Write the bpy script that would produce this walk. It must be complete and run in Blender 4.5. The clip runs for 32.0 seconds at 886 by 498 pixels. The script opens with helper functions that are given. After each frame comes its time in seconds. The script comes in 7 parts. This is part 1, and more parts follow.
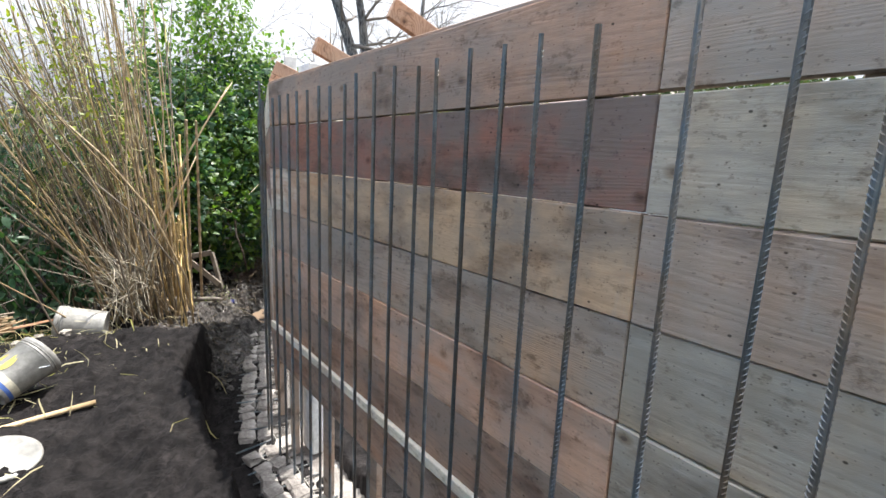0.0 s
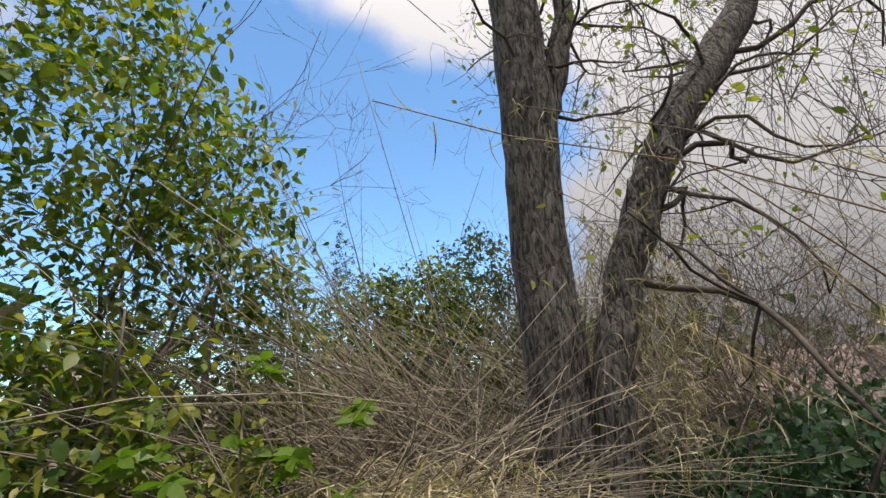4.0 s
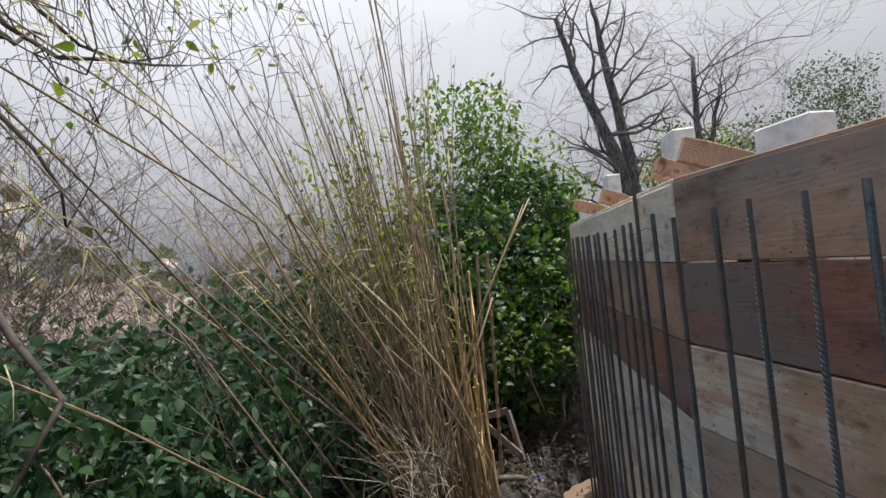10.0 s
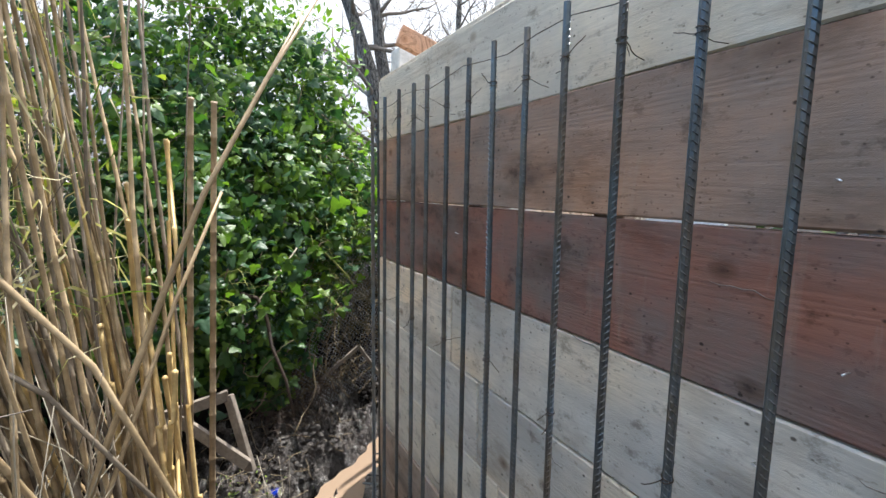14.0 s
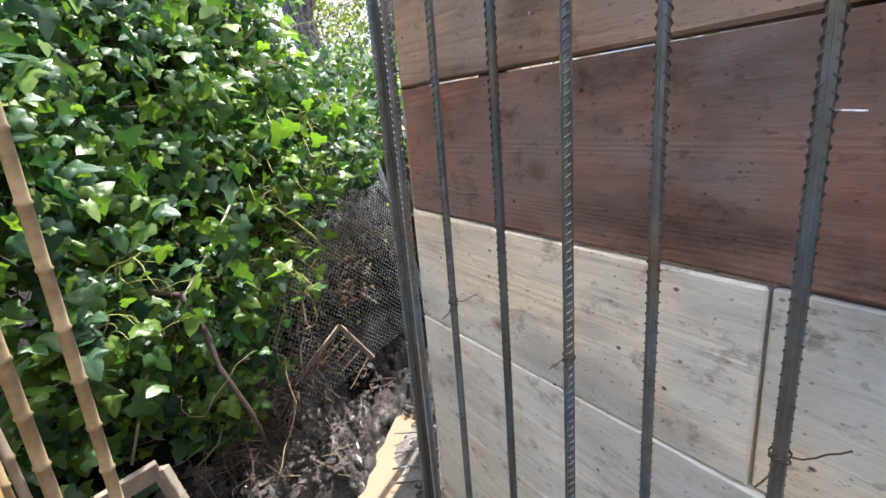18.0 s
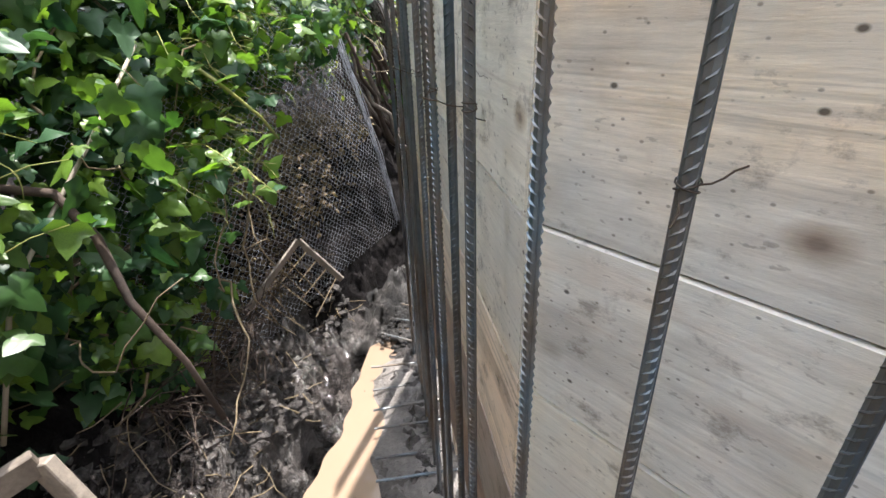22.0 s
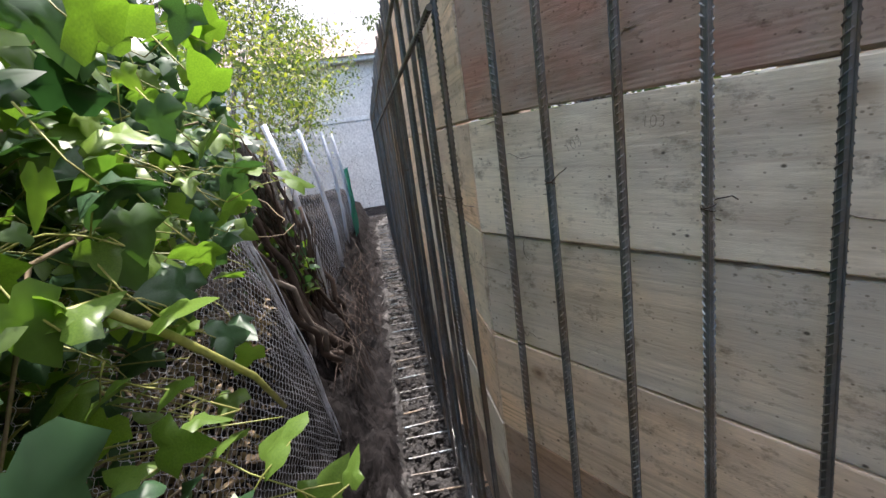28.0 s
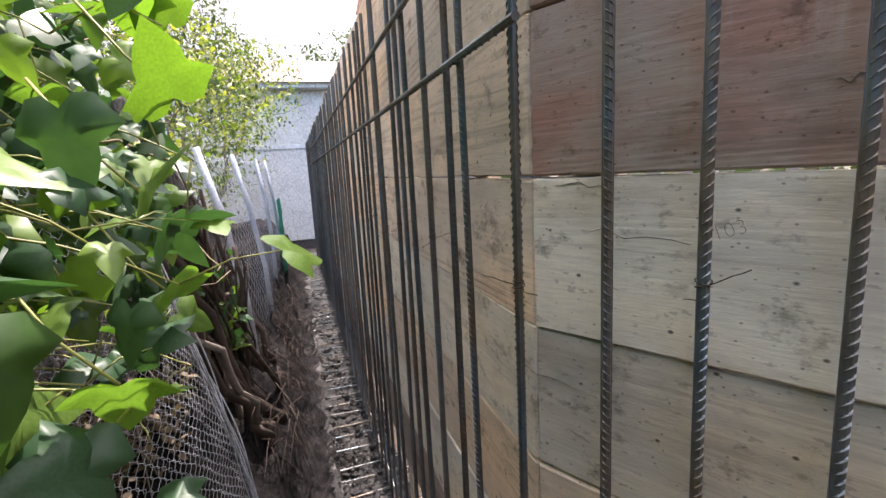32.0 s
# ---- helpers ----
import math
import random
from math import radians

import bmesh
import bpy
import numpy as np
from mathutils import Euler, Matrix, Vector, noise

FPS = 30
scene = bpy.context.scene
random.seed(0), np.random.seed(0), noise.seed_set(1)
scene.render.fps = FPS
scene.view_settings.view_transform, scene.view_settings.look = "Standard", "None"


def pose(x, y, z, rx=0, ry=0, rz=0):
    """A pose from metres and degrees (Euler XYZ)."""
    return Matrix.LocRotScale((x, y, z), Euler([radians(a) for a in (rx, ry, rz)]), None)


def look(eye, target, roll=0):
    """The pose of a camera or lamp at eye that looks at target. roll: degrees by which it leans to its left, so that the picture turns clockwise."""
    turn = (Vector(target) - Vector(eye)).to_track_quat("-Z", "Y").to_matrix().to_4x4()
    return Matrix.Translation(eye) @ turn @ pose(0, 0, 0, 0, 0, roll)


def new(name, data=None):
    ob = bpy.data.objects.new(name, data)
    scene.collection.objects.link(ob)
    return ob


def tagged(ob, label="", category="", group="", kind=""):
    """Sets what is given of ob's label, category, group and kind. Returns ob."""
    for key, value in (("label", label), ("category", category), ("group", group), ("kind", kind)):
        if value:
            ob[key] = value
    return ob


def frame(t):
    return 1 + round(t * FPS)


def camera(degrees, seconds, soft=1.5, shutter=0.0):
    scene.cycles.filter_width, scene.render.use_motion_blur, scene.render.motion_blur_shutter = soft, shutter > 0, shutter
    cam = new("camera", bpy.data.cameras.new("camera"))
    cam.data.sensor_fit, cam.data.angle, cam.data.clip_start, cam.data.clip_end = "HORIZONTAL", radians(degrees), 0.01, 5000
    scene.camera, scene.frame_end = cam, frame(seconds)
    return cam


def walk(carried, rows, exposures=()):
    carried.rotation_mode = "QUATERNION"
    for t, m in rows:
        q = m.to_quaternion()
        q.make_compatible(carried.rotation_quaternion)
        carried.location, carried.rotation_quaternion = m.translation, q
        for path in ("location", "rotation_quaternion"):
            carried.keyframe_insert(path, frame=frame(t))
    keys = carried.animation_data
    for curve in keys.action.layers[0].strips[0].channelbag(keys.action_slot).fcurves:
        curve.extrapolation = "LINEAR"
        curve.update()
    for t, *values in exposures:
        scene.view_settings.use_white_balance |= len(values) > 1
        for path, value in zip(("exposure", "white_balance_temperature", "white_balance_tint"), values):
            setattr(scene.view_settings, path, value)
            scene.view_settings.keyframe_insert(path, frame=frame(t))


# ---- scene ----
cam = camera(86.4, 32.0)
PATH = [
    (0, (-0.065, -6.061, 1.697), (0.649, -4.23, 1.325), 2.5),
    (0.5, (-0.095, -5.897, 1.687), (0.514, -4.031, 1.303), 2.1),
    (1, (-0.134, -5.65, 1.749), (0.358, -3.75, 1.362), 0.8),
    (1.5, (-0.245, -5.445, 1.809), (-0.032, -3.492, 1.438), -1.9),
    (2, (-0.354, -5.249, 1.882), (-0.648, -3.288, 1.619), -5.5),
    (2.5, (-0.359, -5.232, 1.886), (-1.342, -3.49, 1.867), -7.4),
    (3, (-0.365, -5.215, 1.89), (-1.871, -3.92, 2.125), -7.2),
    (3.5, (-0.37, -5.198, 1.893), (-2.1, -4.294, 2.326), -5.9),
    (4, (-0.375, -5.181, 1.897), (-2.248, -4.771, 2.465), -3.9),
    (4.5, (-0.38, -5.165, 1.901), (-2.251, -5.357, 2.582), -1.9),
    (6.5, (-0.397, -5.108, 1.913), (-2.282, -5.28, 2.559), 0.4),
    (7, (-0.431, -4.996, 1.938), (-2.319, -4.615, 2.477), -1.3),
    (7.5, (-0.466, -4.884, 1.963), (-2.197, -3.968, 2.369), -2.4),
    (8, (-0.5, -4.772, 1.988), (-1.949, -3.418, 2.244), -3.3),
    (8.5, (-0.534, -4.66, 2.012), (-1.684, -3.033, 2.187), -2.7),
    (9, (-0.568, -4.548, 2.037), (-1.374, -2.724, 2.185), -5.0),
    (9.5, (-0.658, -4.352, 2.027), (-1.117, -2.408, 2.136), -5.7),
    (10, (-0.628, -4.181, 1.962), (-0.86, -2.195, 2.017), -5.8),
    (10.5, (-0.59, -4.043, 1.929), (-0.565, -2.044, 1.883), -5.0),
    (11, (-0.669, -3.836, 1.888), (-0.392, -1.86, 1.758), -4.0),
    (11.5, (-0.763, -3.595, 1.830), (-0.284, -1.661, 1.658), -2.0),
    (12, (-0.744, -3.363, 1.783), (-0.189, -1.451, 1.593), -0.9),
    (12.5, (-0.800, -3.090, 1.737), (-0.126, -1.219, 1.531), 0.7),
    (13, (-0.792, -2.823, 1.726), (-0.041, -0.984, 1.490), 0.3),
    (13.5, (-0.733, -2.571, 1.700), (0.063, -0.752, 1.459), 0.3),
    (14, (-0.766, -2.274, 1.639), (0.114, -0.495, 1.392), 0.8),
    (14.5, (-0.796, -2.034, 1.639), (0.147, -0.290, 1.382), 0.4),
    (16.5, (-0.698, -1.436, 1.613), (0.239, 0.28, 1.193), -3.1),
    (17, (-0.619, -1.41, 1.552), (0.332, 0.291, 1.101), -2.9),
    (17.5, (-0.598, -1.3, 1.525), (0.426, 0.353, 1.058), -2.9),
    (18, (-0.589, -1.014, 1.524), (0.468, 0.593, 0.976), -5.1),
    (18.5, (-0.56, -0.904, 1.483), (0.453, 0.643, 0.721), -7.7),
    (19, (-0.596, -0.853, 1.368), (0.188, 0.569, 0.201), -6.9),
    (19.5, (-0.604, -0.774, 1.31), (0.05, 0.598, 0.011), -7.2),
    (20, (-0.565, -0.692, 1.3), (0.059, 0.714, 0.022), -7.4),
    (20.5, (-0.562, -0.619, 1.315), (0.121, 0.825, 0.112), -7.6),
    (21, (-0.511, -0.562, 1.289), (0.313, 0.885, 0.182), -6.3),
    (21.5, (-0.476, -0.48, 1.283), (0.526, 0.932, 0.282), -4.5),
    (22, (-0.458, -0.376, 1.269), (0.684, 0.998, 0.369), -2.3),
    (22.5, (-0.451, -0.239, 1.292), (0.781, 1.107, 0.473), -0.4),
    (23, (-0.428, -0.1, 1.286), (0.851, 1.233, 0.521), -0.3),
    (23.5, (-0.451, 0.025, 1.315), (0.829, 1.374, 0.579), -1.3),
    (24, (-0.506, 0.057, 1.341), (0.763, 1.451, 0.672), -3.9),
    (24.5, (-0.538, 0.12, 1.353), (0.785, 1.484, 0.73), -6.9),
    (25, (-0.432, 0.302, 1.336), (1.01, 1.53, 0.693), -9.6),
    (25.5, (-0.268, 0.372, 1.316), (1.341, 1.402, 0.724), -7.9),
    (26, (-0.281, 0.418, 1.314), (1.342, 1.425, 0.722), -6.4),
    (26.5, (-0.375, 0.502, 1.365), (1.227, 1.544, 0.776), -7.7),
    (28.5, (-0.211, 1.15, 1.25), (1.615, 1.85, 0.833), -8.0),
    (29, (-0.134, 1.242, 1.298), (1.718, 1.855, 0.857), -6.7),
    (29.5, (-0.146, 1.285, 1.363), (1.727, 1.847, 0.944), -4.7),
    (30, (-0.133, 1.313, 1.341), (1.754, 1.839, 0.941), -3.0),
    (30.5, (-0.141, 1.31, 1.351), (1.751, 1.836, 0.972), -2.5),
    (31, (-0.112, 1.324, 1.323), (1.779, 1.858, 0.95), -2.4),
    (31.5, (-0.073, 1.349, 1.32), (1.822, 1.88, 0.961), -2.8),
    (32, (-0.028, 1.354, 1.324), (1.881, 1.848, 0.99), -3.1),
]
walk(cam, [(t, look(eye, target, roll)) for t, eye, target, roll in PATH],
     [(0, 1.33, 6400, 9), (1.5, 1.1, 6450, 10), (2.0, 1.05, 6500, 11), (2.5, 0.45, 6550, 13), (3.5, -0.22, 7000, 14), (7.5, -0.36, 7450, 14), (8.5, -0.25, 6900, 16), (9.5, 0.1, 6650, 12), (10.5, 0.2, 6450, 11), (12, 1.02, 6300, 9), (14, 1.25, 6250, 9), (16.5, 1.6, 6300, 11), (18, 1.85, 6350, 12), (19.5, 1.78, 6350, 12), (22, 1.8, 6300, 12), (24.5, 1.86, 6350, 15), (26, 1.75, 6400, 17), (28.6, 1.4, 6600, 18), (30, 1.56, 6800, 20), (32, 1.58, 6650, 21)])


# ---- world, sun, light ----
SUN_AZ = radians(60)      # from +y towards +x
SUN_EL = radians(71)
world = bpy.data.worlds.new("world")
scene.world = world
world.use_nodes = True
wn, wl = world.node_tree.nodes, world.node_tree.links
wn.clear()
w_out = wn.new("ShaderNodeOutputWorld")
w_bg = wn.new("ShaderNodeBackground")
w_sky = wn.new("ShaderNodeTexSky")
w_sky.sky_type = "NISHITA"
w_sky.sun_disc = False
w_sky.sun_elevation = SUN_EL
w_sky.sun_rotation = SUN_AZ
w_sky.air_density, w_sky.dust_density, w_sky.ozone_density = 1.0, 0.6, 3.5
w_tc = wn.new("ShaderNodeTexCoord")
w_map = wn.new("ShaderNodeMapping")
w_map.inputs["Scale"].default_value = (1.0, 1.0, 1.7)
w_map.inputs["Location"].default_value = (0.35, 0.2, 0.1)
w_noise = wn.new("ShaderNodeTexNoise")
w_noise.inputs["Scale"].default_value = 1.7
w_noise.inputs["Detail"].default_value = 7
w_noise.inputs["Roughness"].default_value = 0.55
w_sep = wn.new("ShaderNodeSeparateXYZ")
w_dot = wn.new("ShaderNodeVectorMath")      # a clear stretch of sky to the west, cloud elsewhere
w_dot.operation = "DOT_PRODUCT"
w_dot.inputs[1].default_value = (-0.885, -0.09, 0.455)
w_dir = wn.new("ShaderNodeMath")
w_dir.operation = "MULTIPLY_ADD"
w_dir.inputs[1].default_value = -1.9
w_ramp = wn.new("ShaderNodeValToRGB")
w_ramp.color_ramp.elements[0].position = 0.36
w_ramp.color_ramp.elements[1].position = 0.50
w_mix = wn.new("ShaderNodeMixRGB")
wl.new(w_tc.outputs["Generated"], w_map.inputs["Vector"])
wl.new(w_map.outputs[0], w_noise.inputs["Vector"])
wl.new(w_tc.outputs["Generated"], w_sep.inputs[0])
wl.new(w_tc.outputs["Generated"], w_dot.inputs[0])
w_off = wn.new("ShaderNodeMath")
w_off.operation = "ADD"
w_off.inputs[1].default_value = 1.53
wl.new(w_noise.outputs[0], w_off.inputs[0])
wl.new(w_dot.outputs["Value"], w_dir.inputs[0])
wl.new(w_off.outputs[0], w_dir.inputs[2])
wl.new(w_dir.outputs[0], w_ramp.inputs[0])
# overcast cloud is brighter overhead than near the horizon
w_z = wn.new("ShaderNodeMath")
w_z.operation = "MULTIPLY_ADD"
w_z.use_clamp = False
w_z.inputs[1].default_value = 1.75
w_z.inputs[2].default_value = 0.30
wl.new(w_sep.outputs["Z"], w_z.inputs[0])
w_tex = wn.new("ShaderNodeMapRange")
w_tex.inputs["To Min"].default_value, w_tex.inputs["To Max"].default_value = 0.75, 1.25
wl.new(w_noise.outputs[0], w_tex.inputs["Value"])
w_zz = wn.new("ShaderNodeMath")
w_zz.operation = "MULTIPLY"
wl.new(w_z.outputs[0], w_zz.inputs[0])
wl.new(w_tex.outputs[0], w_zz.inputs[1])
w_cl = wn.new("ShaderNodeVectorMath")
w_cl.operation = "SCALE"
w_cl.inputs[0].default_value = (4.75, 4.9, 5.25)
wl.new(w_zz.outputs[0], w_cl.inputs["Scale"])
wl.new(w_cl.outputs[0], w_mix.inputs[2])
w_blue = wn.new("ShaderNodeVectorMath")
w_blue.operation = "MULTIPLY"
w_blue.inputs[1].default_value = (1.5, 2.15, 2.4)
wl.new(w_sky.outputs[0], w_blue.inputs[0])
# one bright bank of cloud stands over the tree
w_bank = wn.new("ShaderNodeVectorMath")
w_bank.operation = "DOT_PRODUCT"
w_bank.inputs[1].default_value = (-0.5, 0.2, 0.84)
wl.new(w_tc.outputs["Generated"], w_bank.inputs[0])
w_edge = wn.new("ShaderNodeMath")
w_edge.operation = "MULTIPLY_ADD"
w_edge.inputs[1].default_value = 0.09
wl.new(w_noise.outputs[0], w_edge.inputs[0])
wl.new(w_bank.outputs["Value"], w_edge.inputs[2])
w_soft = wn.new("ShaderNodeMapRange")
w_soft.interpolation_type = "SMOOTHSTEP"
w_soft.inputs["From Min"].default_value, w_soft.inputs["From Max"].default_value = 0.972, 0.998
wl.new(w_edge.outputs[0], w_soft.inputs["Value"])
w_most = wn.new("ShaderNodeMath")
w_most.operation = "MAXIMUM"
wl.new(w_ramp.outputs[0], w_most.inputs[0])
wl.new(w_soft.outputs[0], w_most.inputs[1])
wl.new(w_most.outputs[0], w_mix.inputs[0])
wl.new(w_blue.outputs[0], w_mix.inputs[1])
wl.new(w_mix.outputs[0], w_bg.inputs["Color"])
w_bg.inputs["Strength"].default_value = 0.15
wl.new(w_bg.outputs[0], w_out.inputs[0])

sun = new("sun", bpy.data.lights.new("sun", "SUN"))
sun.data.energy = 4.2
sun.data.angle = radians(0.6)
sun.data.color = (1.0, 0.95, 0.87)
SUN_DIR = Vector((math.sin(SUN_AZ) * math.cos(SUN_EL), math.cos(SUN_AZ) * math.cos(SUN_EL), math.sin(SUN_EL)))
sun.matrix_world = look(SUN_DIR * 30, (0, 0, 0))


# ---- materials ----
def material(name):
    m = bpy.data.materials.new(name)
    m.use_nodes = True
    nt = m.node_tree
    return m, nt.nodes, nt.links, nt.nodes["Principled BSDF"]


def node(nodes, kind, **values):
    n = nodes.new(kind)
    for k, v in values.items():
        n.inputs[k].default_value = v
    return n


def ramp(nodes, stops):
    r = nodes.new("ShaderNodeValToRGB")
    el = r.color_ramp.elements
    while len(el) < len(stops):
        el.new(0.5)
    for e, (p, c) in zip(el, stops):
        e.position, e.color = p, (*c, 1)
    return r


def mixed(nodes, links, fac, a, b, mode="MIX"):
    n = nodes.new("ShaderNodeMixRGB")
    n.blend_type = mode
    for sock, v in ((n.inputs[0], fac), (n.inputs[1], a), (n.inputs[2], b)):
        if hasattr(v, "is_linked"):
            links.new(v, sock)
        elif isinstance(v, (tuple, list)):
            sock.default_value = (*v, 1)
        else:
            sock.default_value = v
    return n.outputs[0]


def bumped(nodes, links, bsdf, height, strength, distance):
    b = nodes.new("ShaderNodeBump")
    b.inputs["Strength"].default_value = strength
    b.inputs["Distance"].default_value = distance
    links.new(height, b.inputs["Height"])
    links.new(b.outputs[0], bsdf.inputs["Normal"])


def plain(name, a, b, scale=8.0, rough=0.7, bump=0.3, dist=0.004, metal=0.0, space="Object", big=0.6, vary=0.0, spec=0.4):
    """A surface with fine grain and larger stains."""
    m, ns, ls, bs = material(name)
    tc = ns.new("ShaderNodeTexCoord")
    fine = node(ns, "ShaderNodeTexNoise", Scale=scale * 6, Detail=6.0, Roughness=0.65)
    wide = node(ns, "ShaderNodeTexNoise", Scale=scale * big, Detail=3.0)
    src = tc.outputs[space]
    if vary:
        info = ns.new("ShaderNodeObjectInfo")
        add = ns.new("ShaderNodeVectorMath")
        add.operation = "ADD"
        mul = ns.new("ShaderNodeMath")
        mul.operation = "MULTIPLY"
        mul.inputs[1].default_value = 37.0
        ls.new(info.outputs["Random"], mul.inputs[0])
        ls.new(src, add.inputs[0])
        ls.new(mul.outputs[0], add.inputs[1])
        src = add.outputs[0]
    for n in (fine, wide):
        ls.new(src, n.inputs["Vector"])
    r1 = ramp(ns, [(0.32, a), (0.68, b)])
    ls.new(wide.outputs[0], r1.inputs[0])
    r2 = ramp(ns, [(0.3, (0.6, 0.6, 0.6)), (0.7, (1.25, 1.25, 1.25))])
    ls.new(fine.outputs[0], r2.inputs[0])
    col = mixed(ns, ls, 0.8, r1.outputs[0], r2.outputs[0], "MULTIPLY")
    if vary:
        hv = node(ns, "ShaderNodeHueSaturation")
        mr = node(ns, "ShaderNodeMapRange")
        mr.inputs["To Min"].default_value, mr.inputs["To Max"].default_value = 1 - vary, 1 + vary
        ls.new(info.outputs["Random"], mr.inputs["Value"])
        ls.new(mr.outputs[0], hv.inputs["Value"])
        ls.new(col, hv.inputs["Color"])
        col = hv.outputs[0]
    ls.new(col, bs.inputs["Base Color"])
    rr = ramp(ns, [(0.3, (rough - 0.12,) * 3), (0.7, (min(1, rough + 0.12),) * 3)])
    ls.new(wide.outputs[0], rr.inputs[0])
    ls.new(rr.outputs[0], bs.inputs["Roughness"])
    bs.inputs["Metallic"].default_value = metal
    bs.inputs["Specular IOR Level"].default_value = spec
    bumped(ns, ls, bs, fine.outputs[0], bump, dist)
    return m


def board_wood(name, light, dark, stain, stain_amount, knots=0.8, vary=0.12, rough=0.72, ring=0.45, streak=(0.42, 0.24, 0.15), streak_amount=0.4, drip=0.3, lines=150.0, chips=0.45, mould=0.5, split=0.0):
    """Old form boards: grain along local x, knots, cement and damp stains, each board its own."""
    m, ns, ls, bs = material(name)
    tc, info = ns.new("ShaderNodeTexCoord"), ns.new("ShaderNodeObjectInfo")
    off = ns.new("ShaderNodeVectorMath")
    off.operation = "SCALE"
    off.inputs[0].default_value = (61.0, 23.0, 47.0)
    ls.new(info.outputs["Random"], off.inputs["Scale"])
    add = ns.new("ShaderNodeVectorMath")
    ls.new(tc.outputs["Object"], add.inputs[0])
    ls.new(off.outputs[0], add.inputs[1])

    def mapped(scale):
        mp = ns.new("ShaderNodeMapping")
        mp.inputs["Scale"].default_value = scale
        ls.new(add.outputs[0], mp.inputs["Vector"])
        return mp.outputs[0]

    field = node(ns, "ShaderNodeTexNoise", Scale=1.0, Detail=2.0, Roughness=0.35)
    ls.new(mapped((0.24, 5.0, 5.0)), field.inputs["Vector"])
    many = ns.new("ShaderNodeMath")
    many.operation = "MULTIPLY"
    many.inputs[1].default_value = lines
    ls.new(field.outputs[0], many.inputs[0])
    sine = ns.new("ShaderNodeMath")
    sine.operation = "SINE"
    ls.new(many.outputs[0], sine.inputs[0])
    rings = ns.new("ShaderNodeMapRange")
    rings.inputs["From Min"].default_value = -1.0
    ls.new(sine.outputs[0], rings.inputs["Value"])
    fibre = node(ns, "ShaderNodeTexNoise", Scale=1.0, Detail=6.0, Roughness=0.75)
    ls.new(mapped((16.0, 210.0, 210.0)), fibre.inputs["Vector"])
    blot = node(ns, "ShaderNodeTexNoise", Scale=1.0, Detail=5.0, Roughness=0.6)
    ls.new(mapped((2.6, 4.0, 4.0)), blot.inputs["Vector"])
    smear = node(ns, "ShaderNodeTexNoise", Scale=1.0, Detail=9.0, Roughness=0.72)
    ls.new(mapped((11.0, 17.0, 17.0)), smear.inputs["Vector"])
    knot = node(ns, "ShaderNodeTexVoronoi", Scale=1.0)
    knot.distance = "EUCLIDEAN"
    ls.new(mapped((4.6, 6.5, 6.5)), knot.inputs["Vector"])
    r_ring = ramp(ns, [(0.04, tuple(0.5 * c for c in dark)), (0.34, light)])
    ls.new(rings.outputs[0], r_ring.inputs[0])
    # the growth rings come and go along the board, and its tone drifts
    drift = node(ns, "ShaderNodeTexNoise", Scale=1.0, Detail=4.0, Roughness=0.55)
    ls.new(mapped((1.1, 3.0, 3.0)), drift.inputs["Vector"])
    r_dr = ramp(ns, [(0.36, (1.0, 1.0, 1.0)), (0.62, (1.0 - min(0.95, 1.8 * ring),) * 3)])
    ls.new(drift.outputs[0], r_dr.inputs[0])
    base = mixed(ns, ls, r_dr.outputs[0], r_ring.outputs[0], light)
    tone = node(ns, "ShaderNodeTexNoise", Scale=1.0, Detail=3.0, Roughness=0.5)
    ls.new(mapped((0.9, 2.4, 2.4)), tone.inputs["Vector"])
    r_to = ramp(ns, [(0.36, (0.70, 0.71, 0.74)), (0.46, (0.96, 0.98, 1.0)), (0.54, (1.02, 0.99, 0.96)), (0.66, (1.16, 1.02, 0.85))])
    ls.new(tone.outputs[0], r_to.inputs[0])
    base = mixed(ns, ls, 0.9, base, r_to.outputs[0], "MULTIPLY")
    r_fib = ramp(ns, [(0.34, (0.5, 0.49, 0.47)), (0.62, (1.28, 1.28, 1.28))])
    ls.new(fibre.outputs[0], r_fib.inputs[0])
    base = mixed(ns, ls, 0.28, base, r_fib.outputs[0], "MULTIPLY")
    # tinted streaks along the grain, and pale runs of cement across it
    tint = node(ns, "ShaderNodeTexNoise", Scale=1.0, Detail=6.0, Roughness=0.6)
    ls.new(mapped((1.3, 13.0, 13.0)), tint.inputs["Vector"])
    r_ti = ramp(ns, [(0.56, (0, 0, 0)), (0.70, (streak_amount,) * 3)])
    ls.new(tint.outputs[0], r_ti.inputs[0])
    base = mixed(ns, ls, r_ti.outputs[0], base, streak)
    runs = node(ns, "ShaderNodeTexNoise", Scale=1.0, Detail=7.0, Roughness=0.65)
    ls.new(mapped((24.0, 3.2, 3.2)), runs.inputs["Vector"])
    r_ru = ramp(ns, [(0.58, (0, 0, 0)), (0.74, (drip,) * 3)])
    ls.new(runs.outputs[0], r_ru.inputs[0])
    base = mixed(ns, ls, r_ru.outputs[0], base, (0.42, 0.39, 0.34))
    r_blot = ramp(ns, [(0.40, (0, 0, 0)), (0.60, (stain_amount,) * 3)])
    ls.new(blot.outputs[0], r_blot.inputs[0])
    base = mixed(ns, ls, r_blot.outputs[0], base, stain)
    r_sm = ramp(ns, [(0.56, (1, 1, 1)), (0.66, (0.42, 0.39, 0.37))])
    ls.new(smear.outputs[0], r_sm.inputs[0])
    base = mixed(ns, ls, 0.8, base, r_sm.outputs[0], "MULTIPLY")
